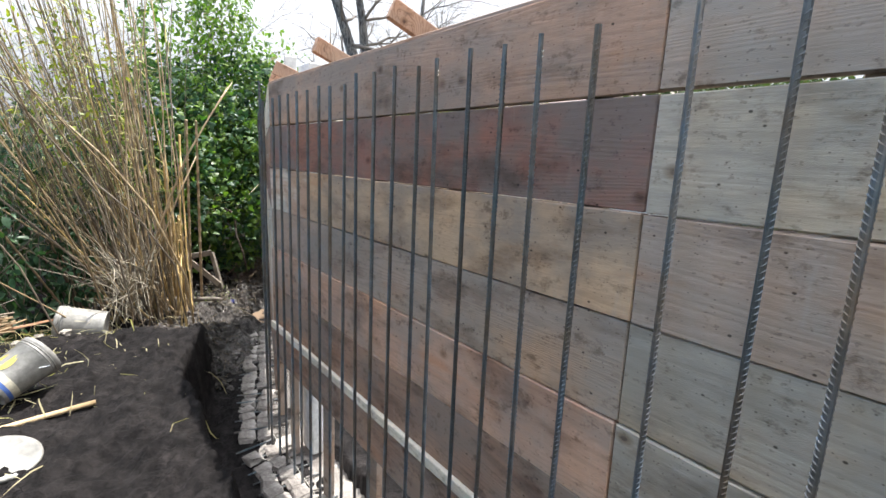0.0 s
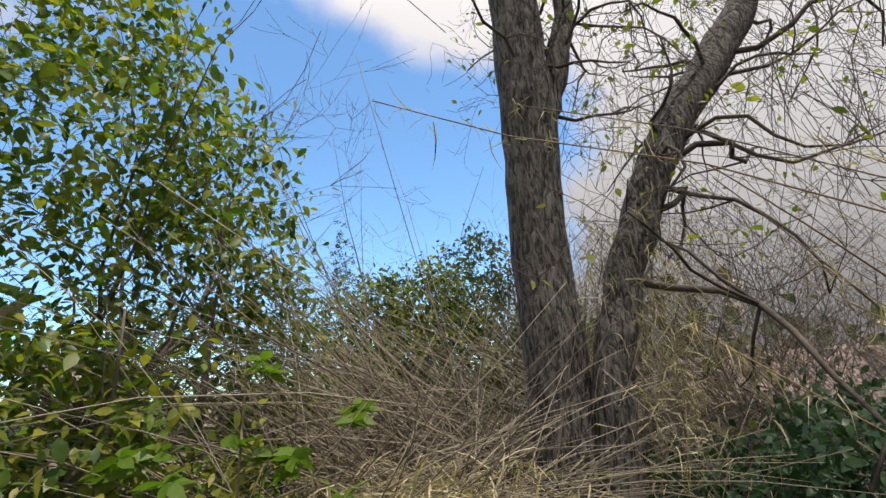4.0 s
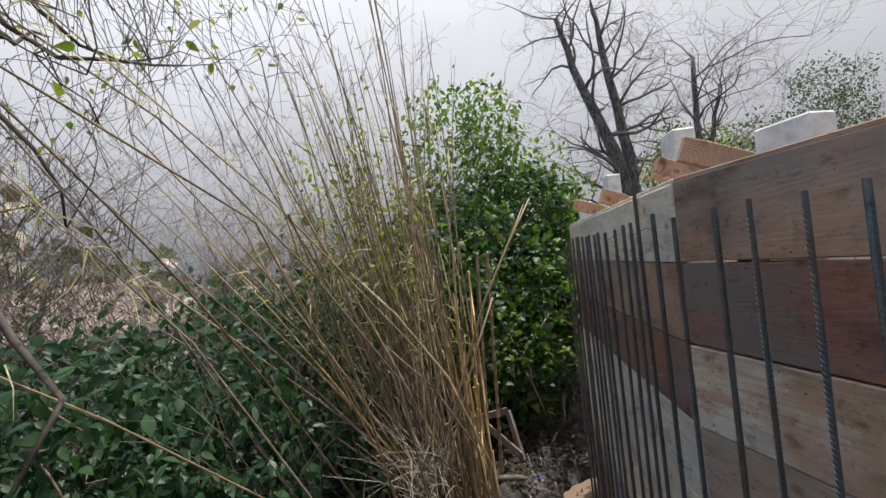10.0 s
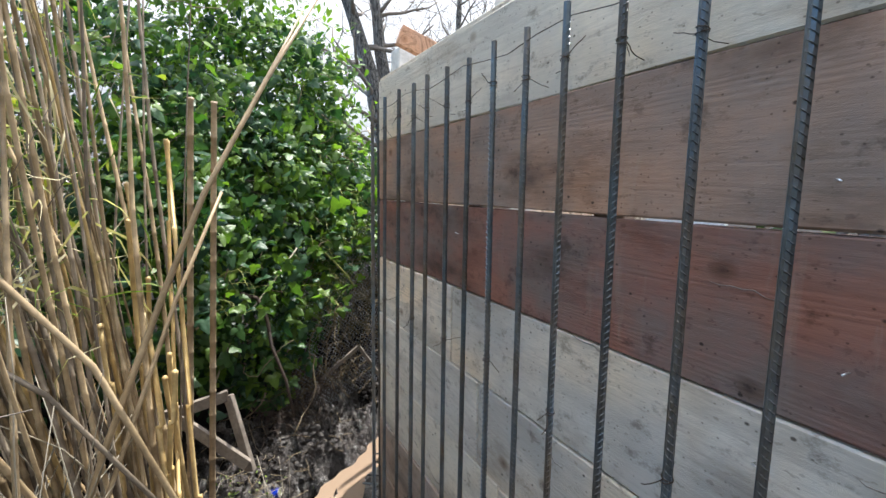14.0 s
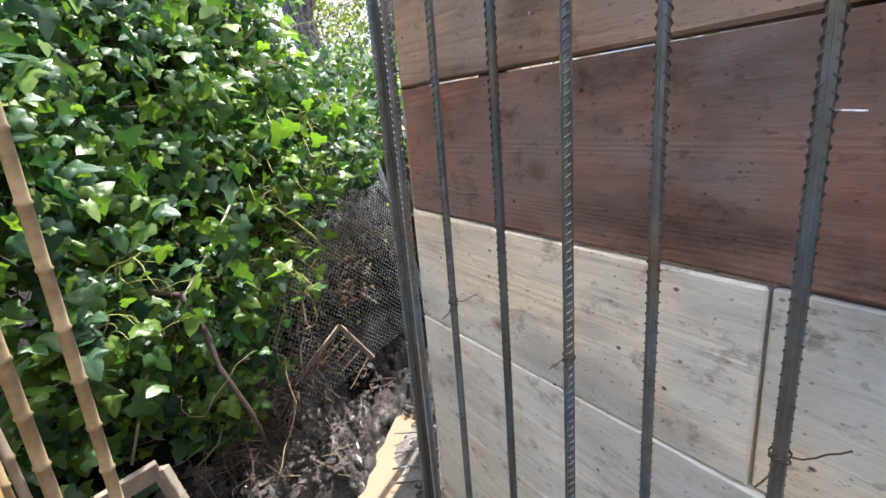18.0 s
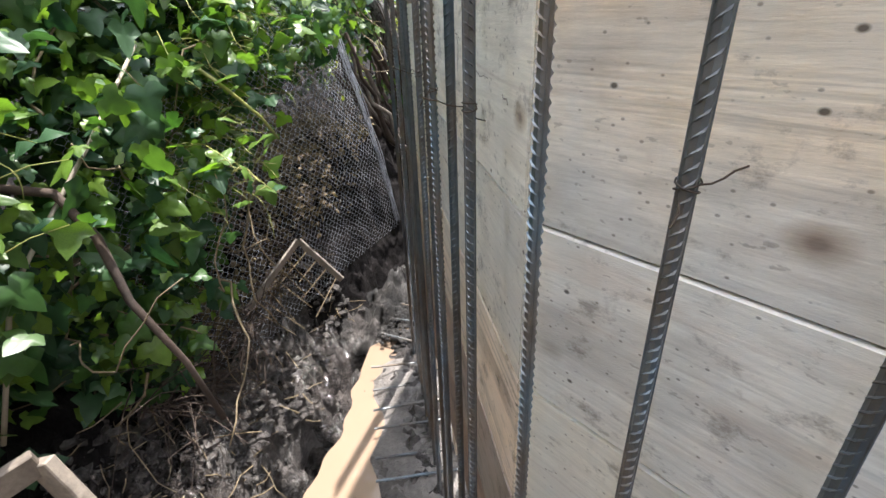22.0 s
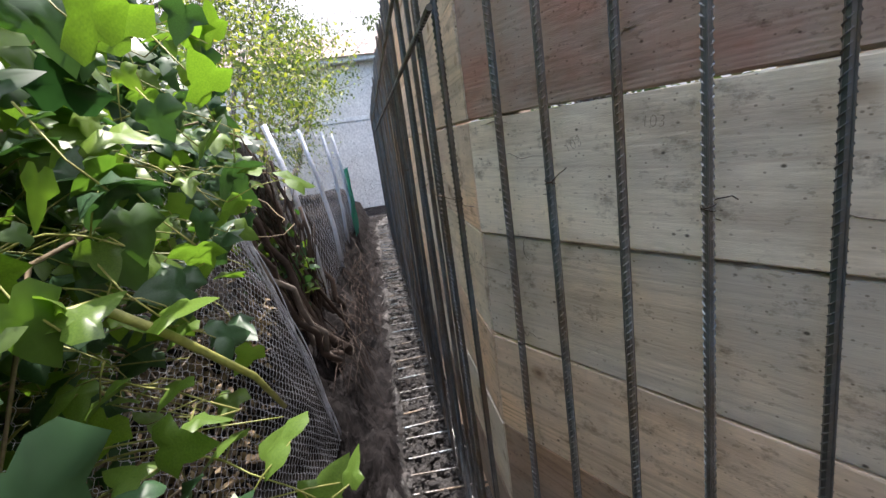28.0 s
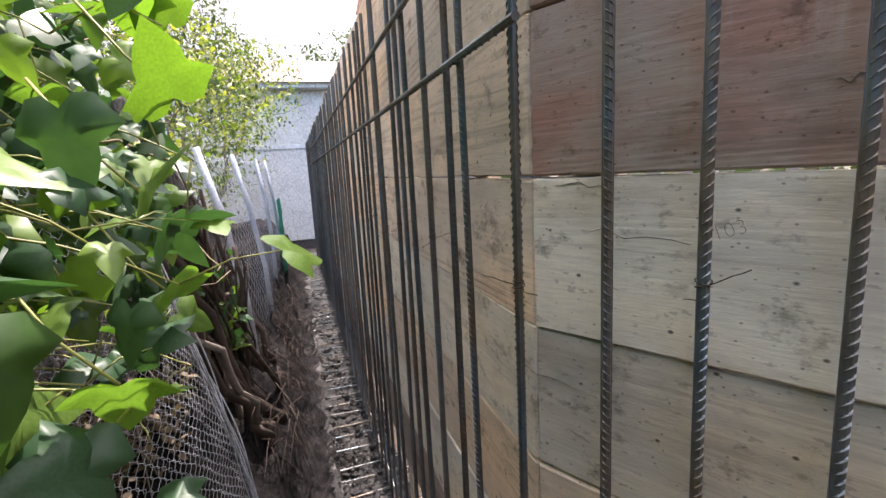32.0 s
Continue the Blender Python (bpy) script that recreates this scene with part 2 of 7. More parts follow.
    # dark mould and water stains, soft-edged, with a finer fringe
    damp = node(ns, "ShaderNodeTexNoise", Scale=1.0, Detail=8.0, Roughness=0.62)
    ls.new(mapped((2.1, 5.5, 5.5)), damp.inputs["Vector"])
    r_da = ramp(ns, [(0.53, (1, 1, 1)), (0.63, (0.62, 0.58, 0.55)), (0.72, (0.30, 0.27, 0.25))])
    ls.new(damp.outputs[0], r_da.inputs[0])
    base = mixed(ns, ls, mould, base, r_da.outputs[0], "MULTIPLY")
    r_kn = ramp(ns, [(0.03, (0.2, 0.13, 0.1)), (0.06, (0.5, 0.42, 0.36)), (0.085, (0.62, 0.55, 0.48)), (0.15, (1, 1, 1))])
    ls.new(knot.outputs["Distance"], r_kn.inputs[0])
    base = mixed(ns, ls, knots, base, r_kn.outputs[0], "MULTIPLY")
    # dents, nail holes and small chips
    dent = node(ns, "ShaderNodeTexVoronoi", Scale=1.0)
    ls.new(mapped((15.0, 21.0, 21.0)), dent.inputs["Vector"])
    r_de = ramp(ns, [(0.045, (0.10, 0.085, 0.075)), (0.085, (1, 1, 1))])
    ls.new(dent.outputs["Distance"], r_de.inputs[0])
    base = mixed(ns, ls, 0.9, base, r_de.outputs[0], "MULTIPLY")
    chip = node(ns, "ShaderNodeTexNoise", Scale=1.0, Detail=3.0, Roughness=0.6)
    ls.new(mapped((38.0, 75.0, 75.0)), chip.inputs["Vector"])
    r_ch = ramp(ns, [(0.64, (1, 1, 1)), (0.68, (0.36, 0.33, 0.30))])
    ls.new(chip.outputs[0], r_ch.inputs[0])
    base = mixed(ns, ls, chips, base, r_ch.outputs[0], "MULTIPLY")
    # hair cracks along the grain, in patches, and fine dark specks
    hair = node(ns, "ShaderNodeTexNoise", Scale=1.0, Detail=3.0, Roughness=0.5)
    ls.new(mapped((0.8, 30.0, 30.0)), hair.inputs["Vector"])
    r_ha = ramp(ns, [(0.487, (1, 1, 1)), (0.497, (0.40, 0.36, 0.33)), (0.503, (0.40, 0.36, 0.33)), (0.513, (1, 1, 1))])
    ls.new(hair.outputs[0], r_ha.inputs[0])
    r_hm = ramp(ns, [(0.48, (0.0, 0.0, 0.0)), (0.66, (min(0.6, 1.8 * ring),) * 3)])
    ls.new(tone.outputs[0], r_hm.inputs[0])
    base = mixed(ns, ls, r_hm.outputs[0], base, mixed(ns, ls, 1.0, base, r_ha.outputs[0], "MULTIPLY"))
    if split:
        # one long reddish crack that wanders slightly along each board
        wander = node(ns, "ShaderNodeTexNoise", Scale=1.0, Detail=2.0)
        ls.new(mapped((0.9, 0.0, 0.0)), wander.inputs["Vector"])
        axes = ns.new("ShaderNodeSeparateXYZ")
        ls.new(tc.outputs["Object"], axes.inputs[0])
        level = ns.new("ShaderNodeMath")
        level.operation = "MULTIPLY_ADD"
        level.inputs[1].default_value = 0.11
        ls.new(wander.outputs[0], level.inputs[0])
        ls.new(axes.outputs["Z"], level.inputs[2])
        place = ns.new("ShaderNodeMath")
        place.operation = "MULTIPLY_ADD"
        place.inputs[1].default_value = -0.09
        ls.new(info.outputs["Random"], place.inputs[0])
        ls.new(level.outputs[0], place.inputs[2])
        crack = ramp(ns, [(0.0, (0, 0, 0)), (0.0085, (0, 0, 0)), (0.0098, (split,) * 3), (0.0108, (split,) * 3), (0.012, (0, 0, 0))])
        ls.new(place.outputs[0], crack.inputs[0])
        base = mixed(ns, ls, crack.outputs[0], base, (0.22, 0.105, 0.075))
    speck = node(ns, "ShaderNodeTexVoronoi", Scale=1.0)
    ls.new(mapped((42.0, 60.0, 60.0)), speck.inputs["Vector"])
    r_sp = ramp(ns, [(0.07, (0.25, 0.22, 0.2)), (0.13, (1, 1, 1))])
    ls.new(speck.outputs["Distance"], r_sp.inputs[0])
    base = mixed(ns, ls, 0.7, base, r_sp.outputs[0], "MULTIPLY")
    hv = node(ns, "ShaderNodeHueSaturation")
    mr = ns.new("ShaderNodeMapRange")
    mr.inputs["To Min"].default_value, mr.inputs["To Max"].default_value = 1 - vary, 1 + vary
    ls.new(info.outputs["Random"], mr.inputs["Value"])
    ls.new(mr.outputs[0], hv.inputs["Value"])
    ls.new(base, hv.inputs["Color"])
    ls.new(hv.outputs[0], bs.inputs["Base Color"])
    r_ro = ramp(ns, [(0.3, (rough - 0.2,) * 3), (0.7, (rough + 0.12,) * 3)])
    ls.new(blot.outputs[0], r_ro.inputs[0])
    ls.new(r_ro.outputs[0], bs.inputs["Roughness"])
    bs.inputs["Specular IOR Level"].default_value = 0.35
    hsum = ns.new("ShaderNodeMath")
    hsum.operation = "MULTIPLY_ADD"
    hsum.inputs[1].default_value = 0.25
    ls.new(rings.outputs[0], hsum.inputs[0])
    ls.new(fibre.outputs[0], hsum.inputs[2])
    bumped(ns, ls, bs, hsum.outputs[0], 0.32, 0.004)
    return m


def leafy(name, a, b, translucent=0.45, rough=0.42, spec=0.5):
    """Leaves that differ one by one and let light through."""
    m, ns, ls, bs = material(name)
    geo = ns.new("ShaderNodeNewGeometry")
    tc = ns.new("ShaderNodeTexCoord")
    no = node(ns, "ShaderNodeTexNoise", Scale=28.0, Detail=3.0)
    ls.new(tc.outputs["Object"], no.inputs["Vector"])
    r = ramp(ns, [(0.0, a), (0.55, tuple((p + q) / 2 for p, q in zip(a, b))), (1.0, b)])
    ls.new(geo.outputs["Random Per Island"], r.inputs[0])
    r2 = ramp(ns, [(0.3, (0.7, 0.72, 0.7)), (0.7, (1.15, 1.12, 1.1))])
    ls.new(no.outputs[0], r2.inputs[0])
    col = mixed(ns, ls, 0.7, r.outputs[0], r2.outputs[0], "MULTIPLY")
    ls.new(col, bs.inputs["Base Color"])
    bs.inputs["Roughness"].default_value = rough
    bs.inputs["Specular IOR Level"].default_value = spec
    tr = ns.new("ShaderNodeBsdfTranslucent")
    bright = mixed(ns, ls, 1.0, col, (1.3, 1.5, 0.62), "MULTIPLY")
    ls.new(bright, tr.inputs["Color"])
    mx = ns.new("ShaderNodeMixShader")
    mx.inputs[0].default_value = translucent
    ls.new(bs.outputs[0], mx.inputs[1])
    ls.new(tr.outputs[0], mx.inputs[2])
    ls.new(mx.outputs[0], ns["Material Output"].inputs["Surface"])
    return m


def soil(name, a, b, pale, wet):
    m, ns, ls, bs = material(name)
    tc = ns.new("ShaderNodeTexCoord")
    clod = node(ns, "ShaderNodeTexNoise", Scale=9.0, Detail=8.0, Roughness=0.68)
    crumb = node(ns, "ShaderNodeTexNoise", Scale=55.0, Detail=6.0, Roughness=0.7)
    wide = node(ns, "ShaderNodeTexNoise", Scale=1.5, Detail=4.0)
    streak = node(ns, "ShaderNodeTexNoise", Scale=5.0, Detail=7.0, Roughness=0.7)
    for n in (clod, crumb, wide, streak):
        ls.new(tc.outputs["Object"], n.inputs["Vector"])
    r1 = ramp(ns, [(0.42, a), (0.63, b)])
    ls.new(clod.outputs[0], r1.inputs[0])
    r3 = ramp(ns, [(0.56, (0, 0, 0)), (0.70, (0.8, 0.8, 0.8))])
    ls.new(streak.outputs[0], r3.inputs[0])
    c = mixed(ns, ls, r3.outputs[0], r1.outputs[0], pale)
    r2 = ramp(ns, [(0.32, (0.45, 0.45, 0.45)), (0.66, (1.3, 1.3, 1.3))])
    ls.new(crumb.outputs[0], r2.inputs[0])
    c = mixed(ns, ls, 0.85, c, r2.outputs[0], "MULTIPLY")
    ls.new(c, bs.inputs["Base Color"])
    r4 = ramp(ns, [(0.4, (wet,) * 3), (0.6, (0.9, 0.9, 0.9))])
    ls.new(wide.outputs[0], r4.inputs[0])
    ls.new(r4.outputs[0], bs.inputs["Roughness"])
    h = ns.new("ShaderNodeMath")
    h.operation = "MULTIPLY_ADD"
    h.inputs[1].default_value = 0.35
    ls.new(crumb.outputs[0], h.inputs[0])
    ls.new(clod.outputs[0], h.inputs[2])
    bs.inputs["Specular IOR Level"].default_value = 0.12 if wet > 0.2 else 0.6
    bumped(ns, ls, bs, h.outputs[0], 1.0, 0.05)
    return m


M_PALE = board_wood("pale_board", (0.76, 0.69, 0.57), (0.54, 0.455, 0.35), (0.53, 0.49, 0.42), 0.5, ring=0.13, streak=(0.50, 0.38, 0.28), streak_amount=0.3, mould=0.5, split=0.8)
M_WORN = board_wood("worn_board", (0.45, 0.40, 0.335), (0.33, 0.285, 0.235), (0.28, 0.255, 0.22), 0.7, ring=0.16, streak=(0.40, 0.27, 0.17), streak_amount=0.35, mould=0.75)
M_ASH = board_wood("ash_board", (0.55, 0.51, 0.445), (0.41, 0.37, 0.315), (0.34, 0.32, 0.29), 0.65, ring=0.15, streak_amount=0.3, mould=0.7, split=0.5)
M_GREY = board_wood("grey_board", (0.70, 0.64, 0.55), (0.53, 0.475, 0.395), (0.47, 0.45, 0.405), 0.6, ring=0.16, streak_amount=0.3, mould=0.5, split=0.6)
M_RED = board_wood("red_board", (0.26, 0.122, 0.092), (0.155, 0.07, 0.055), (0.175, 0.138, 0.122), 0.9, vary=0.12, ring=0.12, streak=(0.12, 0.07, 0.06), streak_amount=0.6, drip=0.24, lines=330.0, mould=0.85)
M_FADED = board_wood("faded_red_board", (0.36, 0.20, 0.155), (0.22, 0.11, 0.085), (0.35, 0.295, 0.25), 0.9, vary=0.1, ring=0.16, streak=(0.16, 0.085, 0.07), streak_amount=0.7, drip=0.5, lines=260.0, mould=0.8)
M_BROWN = board_wood("brown_board", (0.42, 0.262, 0.185), (0.245, 0.142, 0.10), (0.25, 0.205, 0.175), 0.75, vary=0.25, ring=0.16, streak=(0.42, 0.20, 0.11), streak_amount=0.6, lines=230.0, mould=0.85)
M_TAN = board_wood("tan_board", (0.84, 0.67, 0.51), (0.60, 0.44, 0.31), (0.52, 0.45, 0.37), 0.6, vary=0.18, ring=0.36)
M_DARK = board_wood("dark_board", (0.38, 0.285, 0.225), (0.22, 0.152, 0.115), (0.28, 0.25, 0.22), 0.7, ring=0.16, streak=(0.34, 0.19, 0.12), streak_amount=0.55, drip=0.25, lines=230.0, mould=0.8)
M_GOLD = board_wood("golden_brown_board", (0.54, 0.375, 0.245), (0.35, 0.22, 0.135), (0.25, 0.21, 0.18), 0.75, vary=0.1, ring=0.16, streak=(0.47, 0.235, 0.115), streak_amount=0.65, lines=220.0, mould=0.85)
M_MOTTLED = board_wood("mottled_board", (0.62, 0.54, 0.45), (0.42, 0.30, 0.21), (0.40, 0.25, 0.165), 0.9, ring=0.25, streak=(0.44, 0.22, 0.11), streak_amount=0.8, mould=0.95)
M_ORANGE = board_wood("fresh_lumber", (0.86, 0.64, 0.45), (0.62, 0.42, 0.27), (0.58, 0.47, 0.36), 0.45, ring=0.5)
M_BRACE = board_wood("brace_lumber", (0.50, 0.29, 0.185), (0.32, 0.17, 0.10), (0.31, 0.235, 0.18), 0.5, ring=0.5)
M_STEEL = plain("rebar_steel", (0.115, 0.15, 0.18), (0.15, 0.118, 0.09), 4.0, 0.42, 0.4, 0.001, 0.6, vary=0.3, big=1.2)
M_WIRE = plain("tie_wire", (0.05, 0.045, 0.04), (0.10, 0.07, 0.05), 10.0, 0.55, 0.2, 0.0005, 0.6)
M_SOIL = soil("wet_soil", (0.010, 0.0088, 0.0092), (0.028, 0.0245, 0.0245), (0.052, 0.045, 0.044), 0.7)
# in both muds the pale streaks also paint in wet glints
M_WETMUD = soil("black_wet_mud", (0.010, 0.009, 0.0085), (0.04, 0.035, 0.032), (0.16, 0.147, 0.138), 0.14)
M_MUD = soil("pale_wet_mud", (0.02, 0.0165, 0.015), (0.115, 0.10, 0.093), (0.33, 0.305, 0.285), 0.1)
M_WATER, _n, _l, _b = material("muddy_water")
_b.inputs["Base Color"].default_value = (0.25, 0.18, 0.128, 1)
_b.inputs["Roughness"].default_value = 0.06
_w = node(_n, "ShaderNodeTexNoise", Scale=9.0, Detail=3.0)
bumped(_n, _l, _b, _w.outputs[0], 0.06, 0.01)
M_CONCPALE = plain("pale_rough_concrete", (0.13, 0.11, 0.10), (0.42, 0.39, 0.36), 7.0, 0.7, 0.9, 0.02)
M_CONC = plain("muddy_concrete", (0.035, 0.03, 0.027), (0.20, 0.18, 0.165), 7.0, 0.3, 0.9, 0.02, spec=0.6)
M_WHITE = plain("white_painted_post", (0.62, 0.62, 0.60), (0.74, 0.74, 0.72), 3.0, 0.6, 0.1, 0.002)
M_CANE = plain("dry_cane", (0.205, 0.145, 0.08), (0.42, 0.315, 0.19), 4.0, 0.45, 0.25, 0.002, vary=0.4)
M_CANEYEL = plain("yellow_cane", (0.36, 0.235, 0.085), (0.50, 0.36, 0.165), 4.0, 0.42, 0.25, 0.002, vary=0.2)
M_CANETAN = plain("tan_cane", (0.30, 0.21, 0.12), (0.48, 0.37, 0.245), 5.0, 0.5, 0.3, 0.002, vary=0.1)
M_CANEGREY = plain("old_grey_cane", (0.14, 0.112, 0.085), (0.33, 0.265, 0.195), 4.0, 0.6, 0.3, 0.002, vary=0.3)
M_STRAW = leafy("straw_leaf", (0.32, 0.27, 0.165), (0.70, 0.63, 0.43), 0.3, 0.6, 0.3)
M_STALK = leafy("dry_stalk", (0.17, 0.148, 0.122), (0.54, 0.48, 0.39), 0.1, 0.7, 0.2)
M_IVY = leafy("ivy_leaf", (0.032, 0.092, 0.024), (0.18, 0.285, 0.046), 0.42, 0.40, 0.5)
M_IVYDARK = leafy("dark_ivy_leaf", (0.018, 0.055, 0.03), (0.06, 0.125, 0.052), 0.3, 0.42, 0.35)
M_BRIGHT = leafy("bright_leaf", (0.075, 0.18, 0.022), (0.20, 0.31, 0.045), 0.45, 0.40, 0.45)
M_OLIVE = leafy("olive_leaf", (0.10, 0.16, 0.03), (0.36, 0.36, 0.06), 0.45, 0.45, 0.4)
M_FAR = leafy("far_foliage", (0.04, 0.068, 0.03), (0.11, 0.14, 0.06), 0.3, 0.6, 0.2)
M_VINE = plain("vine_stem", (0.15, 0.115, 0.075), (0.26, 0.20, 0.12), 10.0, 0.8, 0.4, 0.003)
M_TENDRIL = plain("green_tendril", (0.20, 0.22, 0.055), (0.32, 0.32, 0.10), 10.0, 0.5, 0.2, 0.001)
M_TWIG = plain("bare_twig", (0.13, 0.11, 0.095), (0.24, 0.205, 0.175), 6.0, 0.85, 0.4, 0.004)
M_LIMB = plain("dark_limb_bark", (0.055, 0.046, 0.04), (0.15, 0.128, 0.11), 6.0, 0.85, 0.5, 0.006)
M_DARKWOOD = plain("dark_rotten_wood", (0.035, 0.025, 0.02), (0.085, 0.06, 0.047), 8.0, 0.85, 0.6, 0.006)
M_ZINC = plain("galvanised_wire", (0.42, 0.45, 0.52), (0.62, 0.65, 0.72), 12.0, 0.45, 0.2, 0.001, 0.35)
M_FRAME = plain("weathered_frame_wood", (0.13, 0.105, 0.085), (0.30, 0.255, 0.21), 6.0, 0.8, 0.5, 0.004)
M_PLASTIC = plain("dirty_white_plastic", (0.20, 0.19, 0.175), (0.37, 0.36, 0.34), 4.0, 0.4, 0.15, 0.003)
M_YELLOW = plain("yellow_label", (0.50, 0.38, 0.04), (0.60, 0.48, 0.10), 5.0, 0.45, 0.1, 0.001)
M_CREAM = plain("cream_label", (0.46, 0.42, 0.32), (0.56, 0.52, 0.42), 5.0, 0.45, 0.1, 0.001)
M_BLUE = plain("blue_label", (0.06, 0.12, 0.38), (0.10, 0.18, 0.48), 6.0, 0.4, 0.1, 0.001)
M_CAN = plain("blue_can", (0.01, 0.035, 0.45), (0.02, 0.07, 0.65), 12.0, 0.25, 0.3, 0.003, 0.5)
M_SILVER = plain("bare_can_metal", (0.6, 0.6, 0.62), (0.75, 0.75, 0.77), 12.0, 0.3, 0.2, 0.002, 0.9)
M_GREENPL = plain("green_plastic", (0.02, 0.28, 0.20), (0.04, 0.38, 0.28), 6.0, 0.45, 0.2, 0.002)
M_STUCCO = plain("white_stucco", (0.62, 0.605, 0.575), (0.72, 0.705, 0.67), 3.0, 0.9, 0.5, 0.01)
M_ROOF = plain("roof_shingle", (0.20, 0.155, 0.14), (0.33, 0.26, 0.235), 2.0, 0.9, 0.5, 0.02, vary=0.2)
M_REDPOST = plain("red_brown_post", (0.26, 0.075, 0.03), (0.36, 0.12, 0.06), 4.0, 0.7, 0.3, 0.003)
M_STONE = plain("pale_rubble", (0.30, 0.26, 0.22), (0.50, 0.45, 0.40), 9.0, 0.9, 0.9, 0.02)
M_STRING = plain("white_string", (0.6, 0.58, 0.52), (0.7, 0.68, 0.62), 20.0, 0.8, 0.1, 0.0005)
M_DEAD = leafy("dead_leaf", (0.09, 0.068, 0.047), (0.30, 0.23, 0.15), 0.15, 0.7, 0.2)
M_GRASS = leafy("grass_blade", (0.10, 0.17, 0.03), (0.24, 0.32, 0.07), 0.3, 0.5, 0.3)

M_BARK, _n, _l, _b = material("furrowed_bark")
_t = _n.new("ShaderNodeTexCoord")
_m = _n.new("ShaderNodeMapping")
_m.inputs["Scale"].default_value = (30.0, 30.0, 8.0)
_l.new(_t.outputs["Object"], _m.inputs["Vector"])
_v = node(_n, "ShaderNodeTexNoise", Scale=1.0, Detail=6.0, Roughness=0.65)
_v.inputs["Distortion"].default_value = 0.7
_l.new(_m.outputs[0], _v.inputs["Vector"])
_w = node(_n, "ShaderNodeTexNoise", Scale=2.5, Detail=4.0)
_l.new(_t.outputs["Object"], _w.inputs["Vector"])
_r = ramp(_n, [(0.41, (0.026, 0.025, 0.025)), (0.58, (0.21, 0.20, 0.195))])
_l.new(_v.outputs[0], _r.inputs[0])
_q = ramp(_n, [(0.3, (0.75, 0.75, 0.72)), (0.7, (1.2, 1.17, 1.12))])
_l.new(_w.outputs[0], _q.inputs[0])
_l.new(mixed(_n, _l, 0.8, _r.outputs[0], _q.outputs[0], "MULTIPLY"), _b.inputs["Base Color"])
_b.inputs["Roughness"].default_value = 0.9
bumped(_n, _l, _b, _v.outputs[0], 1.0, 0.06)


# ---- plan: the face of the form boards, walked along with the boards on the right hand ----
H1, H2, H3, H4 = radians(-16.8), 0.0, radians(31.4), radians(58.5)
ROW = 0.286
TOP = 2.158


def ahead(h):
    return Vector((math.sin(h), math.cos(h)))


C2 = Vector((0.0, 0.0))
C1 = C2 - 2.43 * ahead(H2)
C0 = C1 - 6.6 * ahead(H1)
C3 = C2 + 1.651 * ahead(H3)
C4 = C3 + 10.6 * ahead(H4)
PANELS = [(C0, C1, H1), (C1, C2, H2), (C2, C3, H3), (C3, C4, H4)]
FLOOR = -0.54


def spot(panel, s, d, z=0.0):
    """A place s metres along a panel from its start, d metres out in front of its boards."""
    a, b, h = PANELS[panel]
    u = ahead(h)
    return Vector((a.x + s * u.x - d * u.y, a.y + s * u.y + d * u.x, z))


def turned(panel):
    return math.pi / 2 - PANELS[panel][2]


# ---- mesh helpers ----
def mesh_of(name, verts, faces, mat, smooth=False):
    me = bpy.data.meshes.new(name)
    me.from_pydata([tuple(v) for v in verts], [], [tuple(q) for q in faces])
    me.materials.append(mat)
    if smooth:
        me.polygons.foreach_set("use_smooth", np.ones(len(me.polygons), bool))
    me.update()
    return me


def part_mesh(name, me, parent=None, label=""):
    ob = new(name, me)
    if parent is not None:
        ob.parent = parent
    return tagged(ob, label) if label else ob


def part(name, bm, mat, parent=None, label="", smooth=False):
    me = bpy.data.meshes.new(name)
    bm.to_mesh(me)
    bm.free()
    me.materials.append(mat)
    if smooth:
        me.polygons.foreach_set("use_smooth", np.ones(len(me.polygons), bool))
    return part_mesh(name, me, parent, label)


def box_bm(size, bevel=0.0, at=(0, 0, 0), bm=None):
    bm = bm or bmesh.new()
    g = bmesh.ops.create_cube(bm, size=1.0, matrix=Matrix.Translation(at) @ Matrix.Diagonal((*size, 1)))
    if bevel:
        es = list({e for v in g["verts"] for e in v.link_edges})
        bmesh.ops.bevel(bm, geom=es, offset=bevel, segments=1, affect="EDGES")
    return bm


def thing(name, m, label, category, group="", kind=""):
    ob = new(name)
    ob.matrix_world = m
    ob.empty_display_size = 0.1
    return tagged(ob, label, category, group, kind)


def tubes(paths, sides=6):
    """Verts and faces of tapered tubes. paths: lists of (point, radius)."""
    verts, faces = [], []
    ring = [(math.cos(2 * math.pi * i / sides), math.sin(2 * math.pi * i / sides)) for i in range(sides)]
    for path in paths:
        n0 = len(verts)
        pts = [Vector(p) for p, _ in path]
        side = None
        for i, (p, (_, r)) in enumerate(zip(pts, path)):
            t = (pts[min(i + 1, len(pts) - 1)] - pts[max(i - 1, 0)]).normalized()
            if side is None:
                side = t.orthogonal().normalized()
            side = (side - t * side.dot(t))
            side = side.normalized() if side.length > 1e-6 else t.orthogonal().normalized()
            up = t.cross(side)
            for c, s in ring:
                verts.append(p + r * (c * side + s * up))
        for i in range(len(pts) - 1):
            for k in range(sides):
                a, b = n0 + i * sides + k, n0 + i * sides + (k + 1) % sides
                faces.append((a, b, b + sides, a + sides))
        faces.append(tuple(n0 + k for k in reversed(range(sides))))
        faces.append(tuple(n0 + (len(pts) - 1) * sides + k for k in range(sides)))
    return verts, faces


def tube_obj(name, paths, mat, parent=None, sides=6, label=""):
    v, q = tubes(paths, sides)
    return part_mesh(name, mesh_of(name, v, q, mat, True), parent, label)


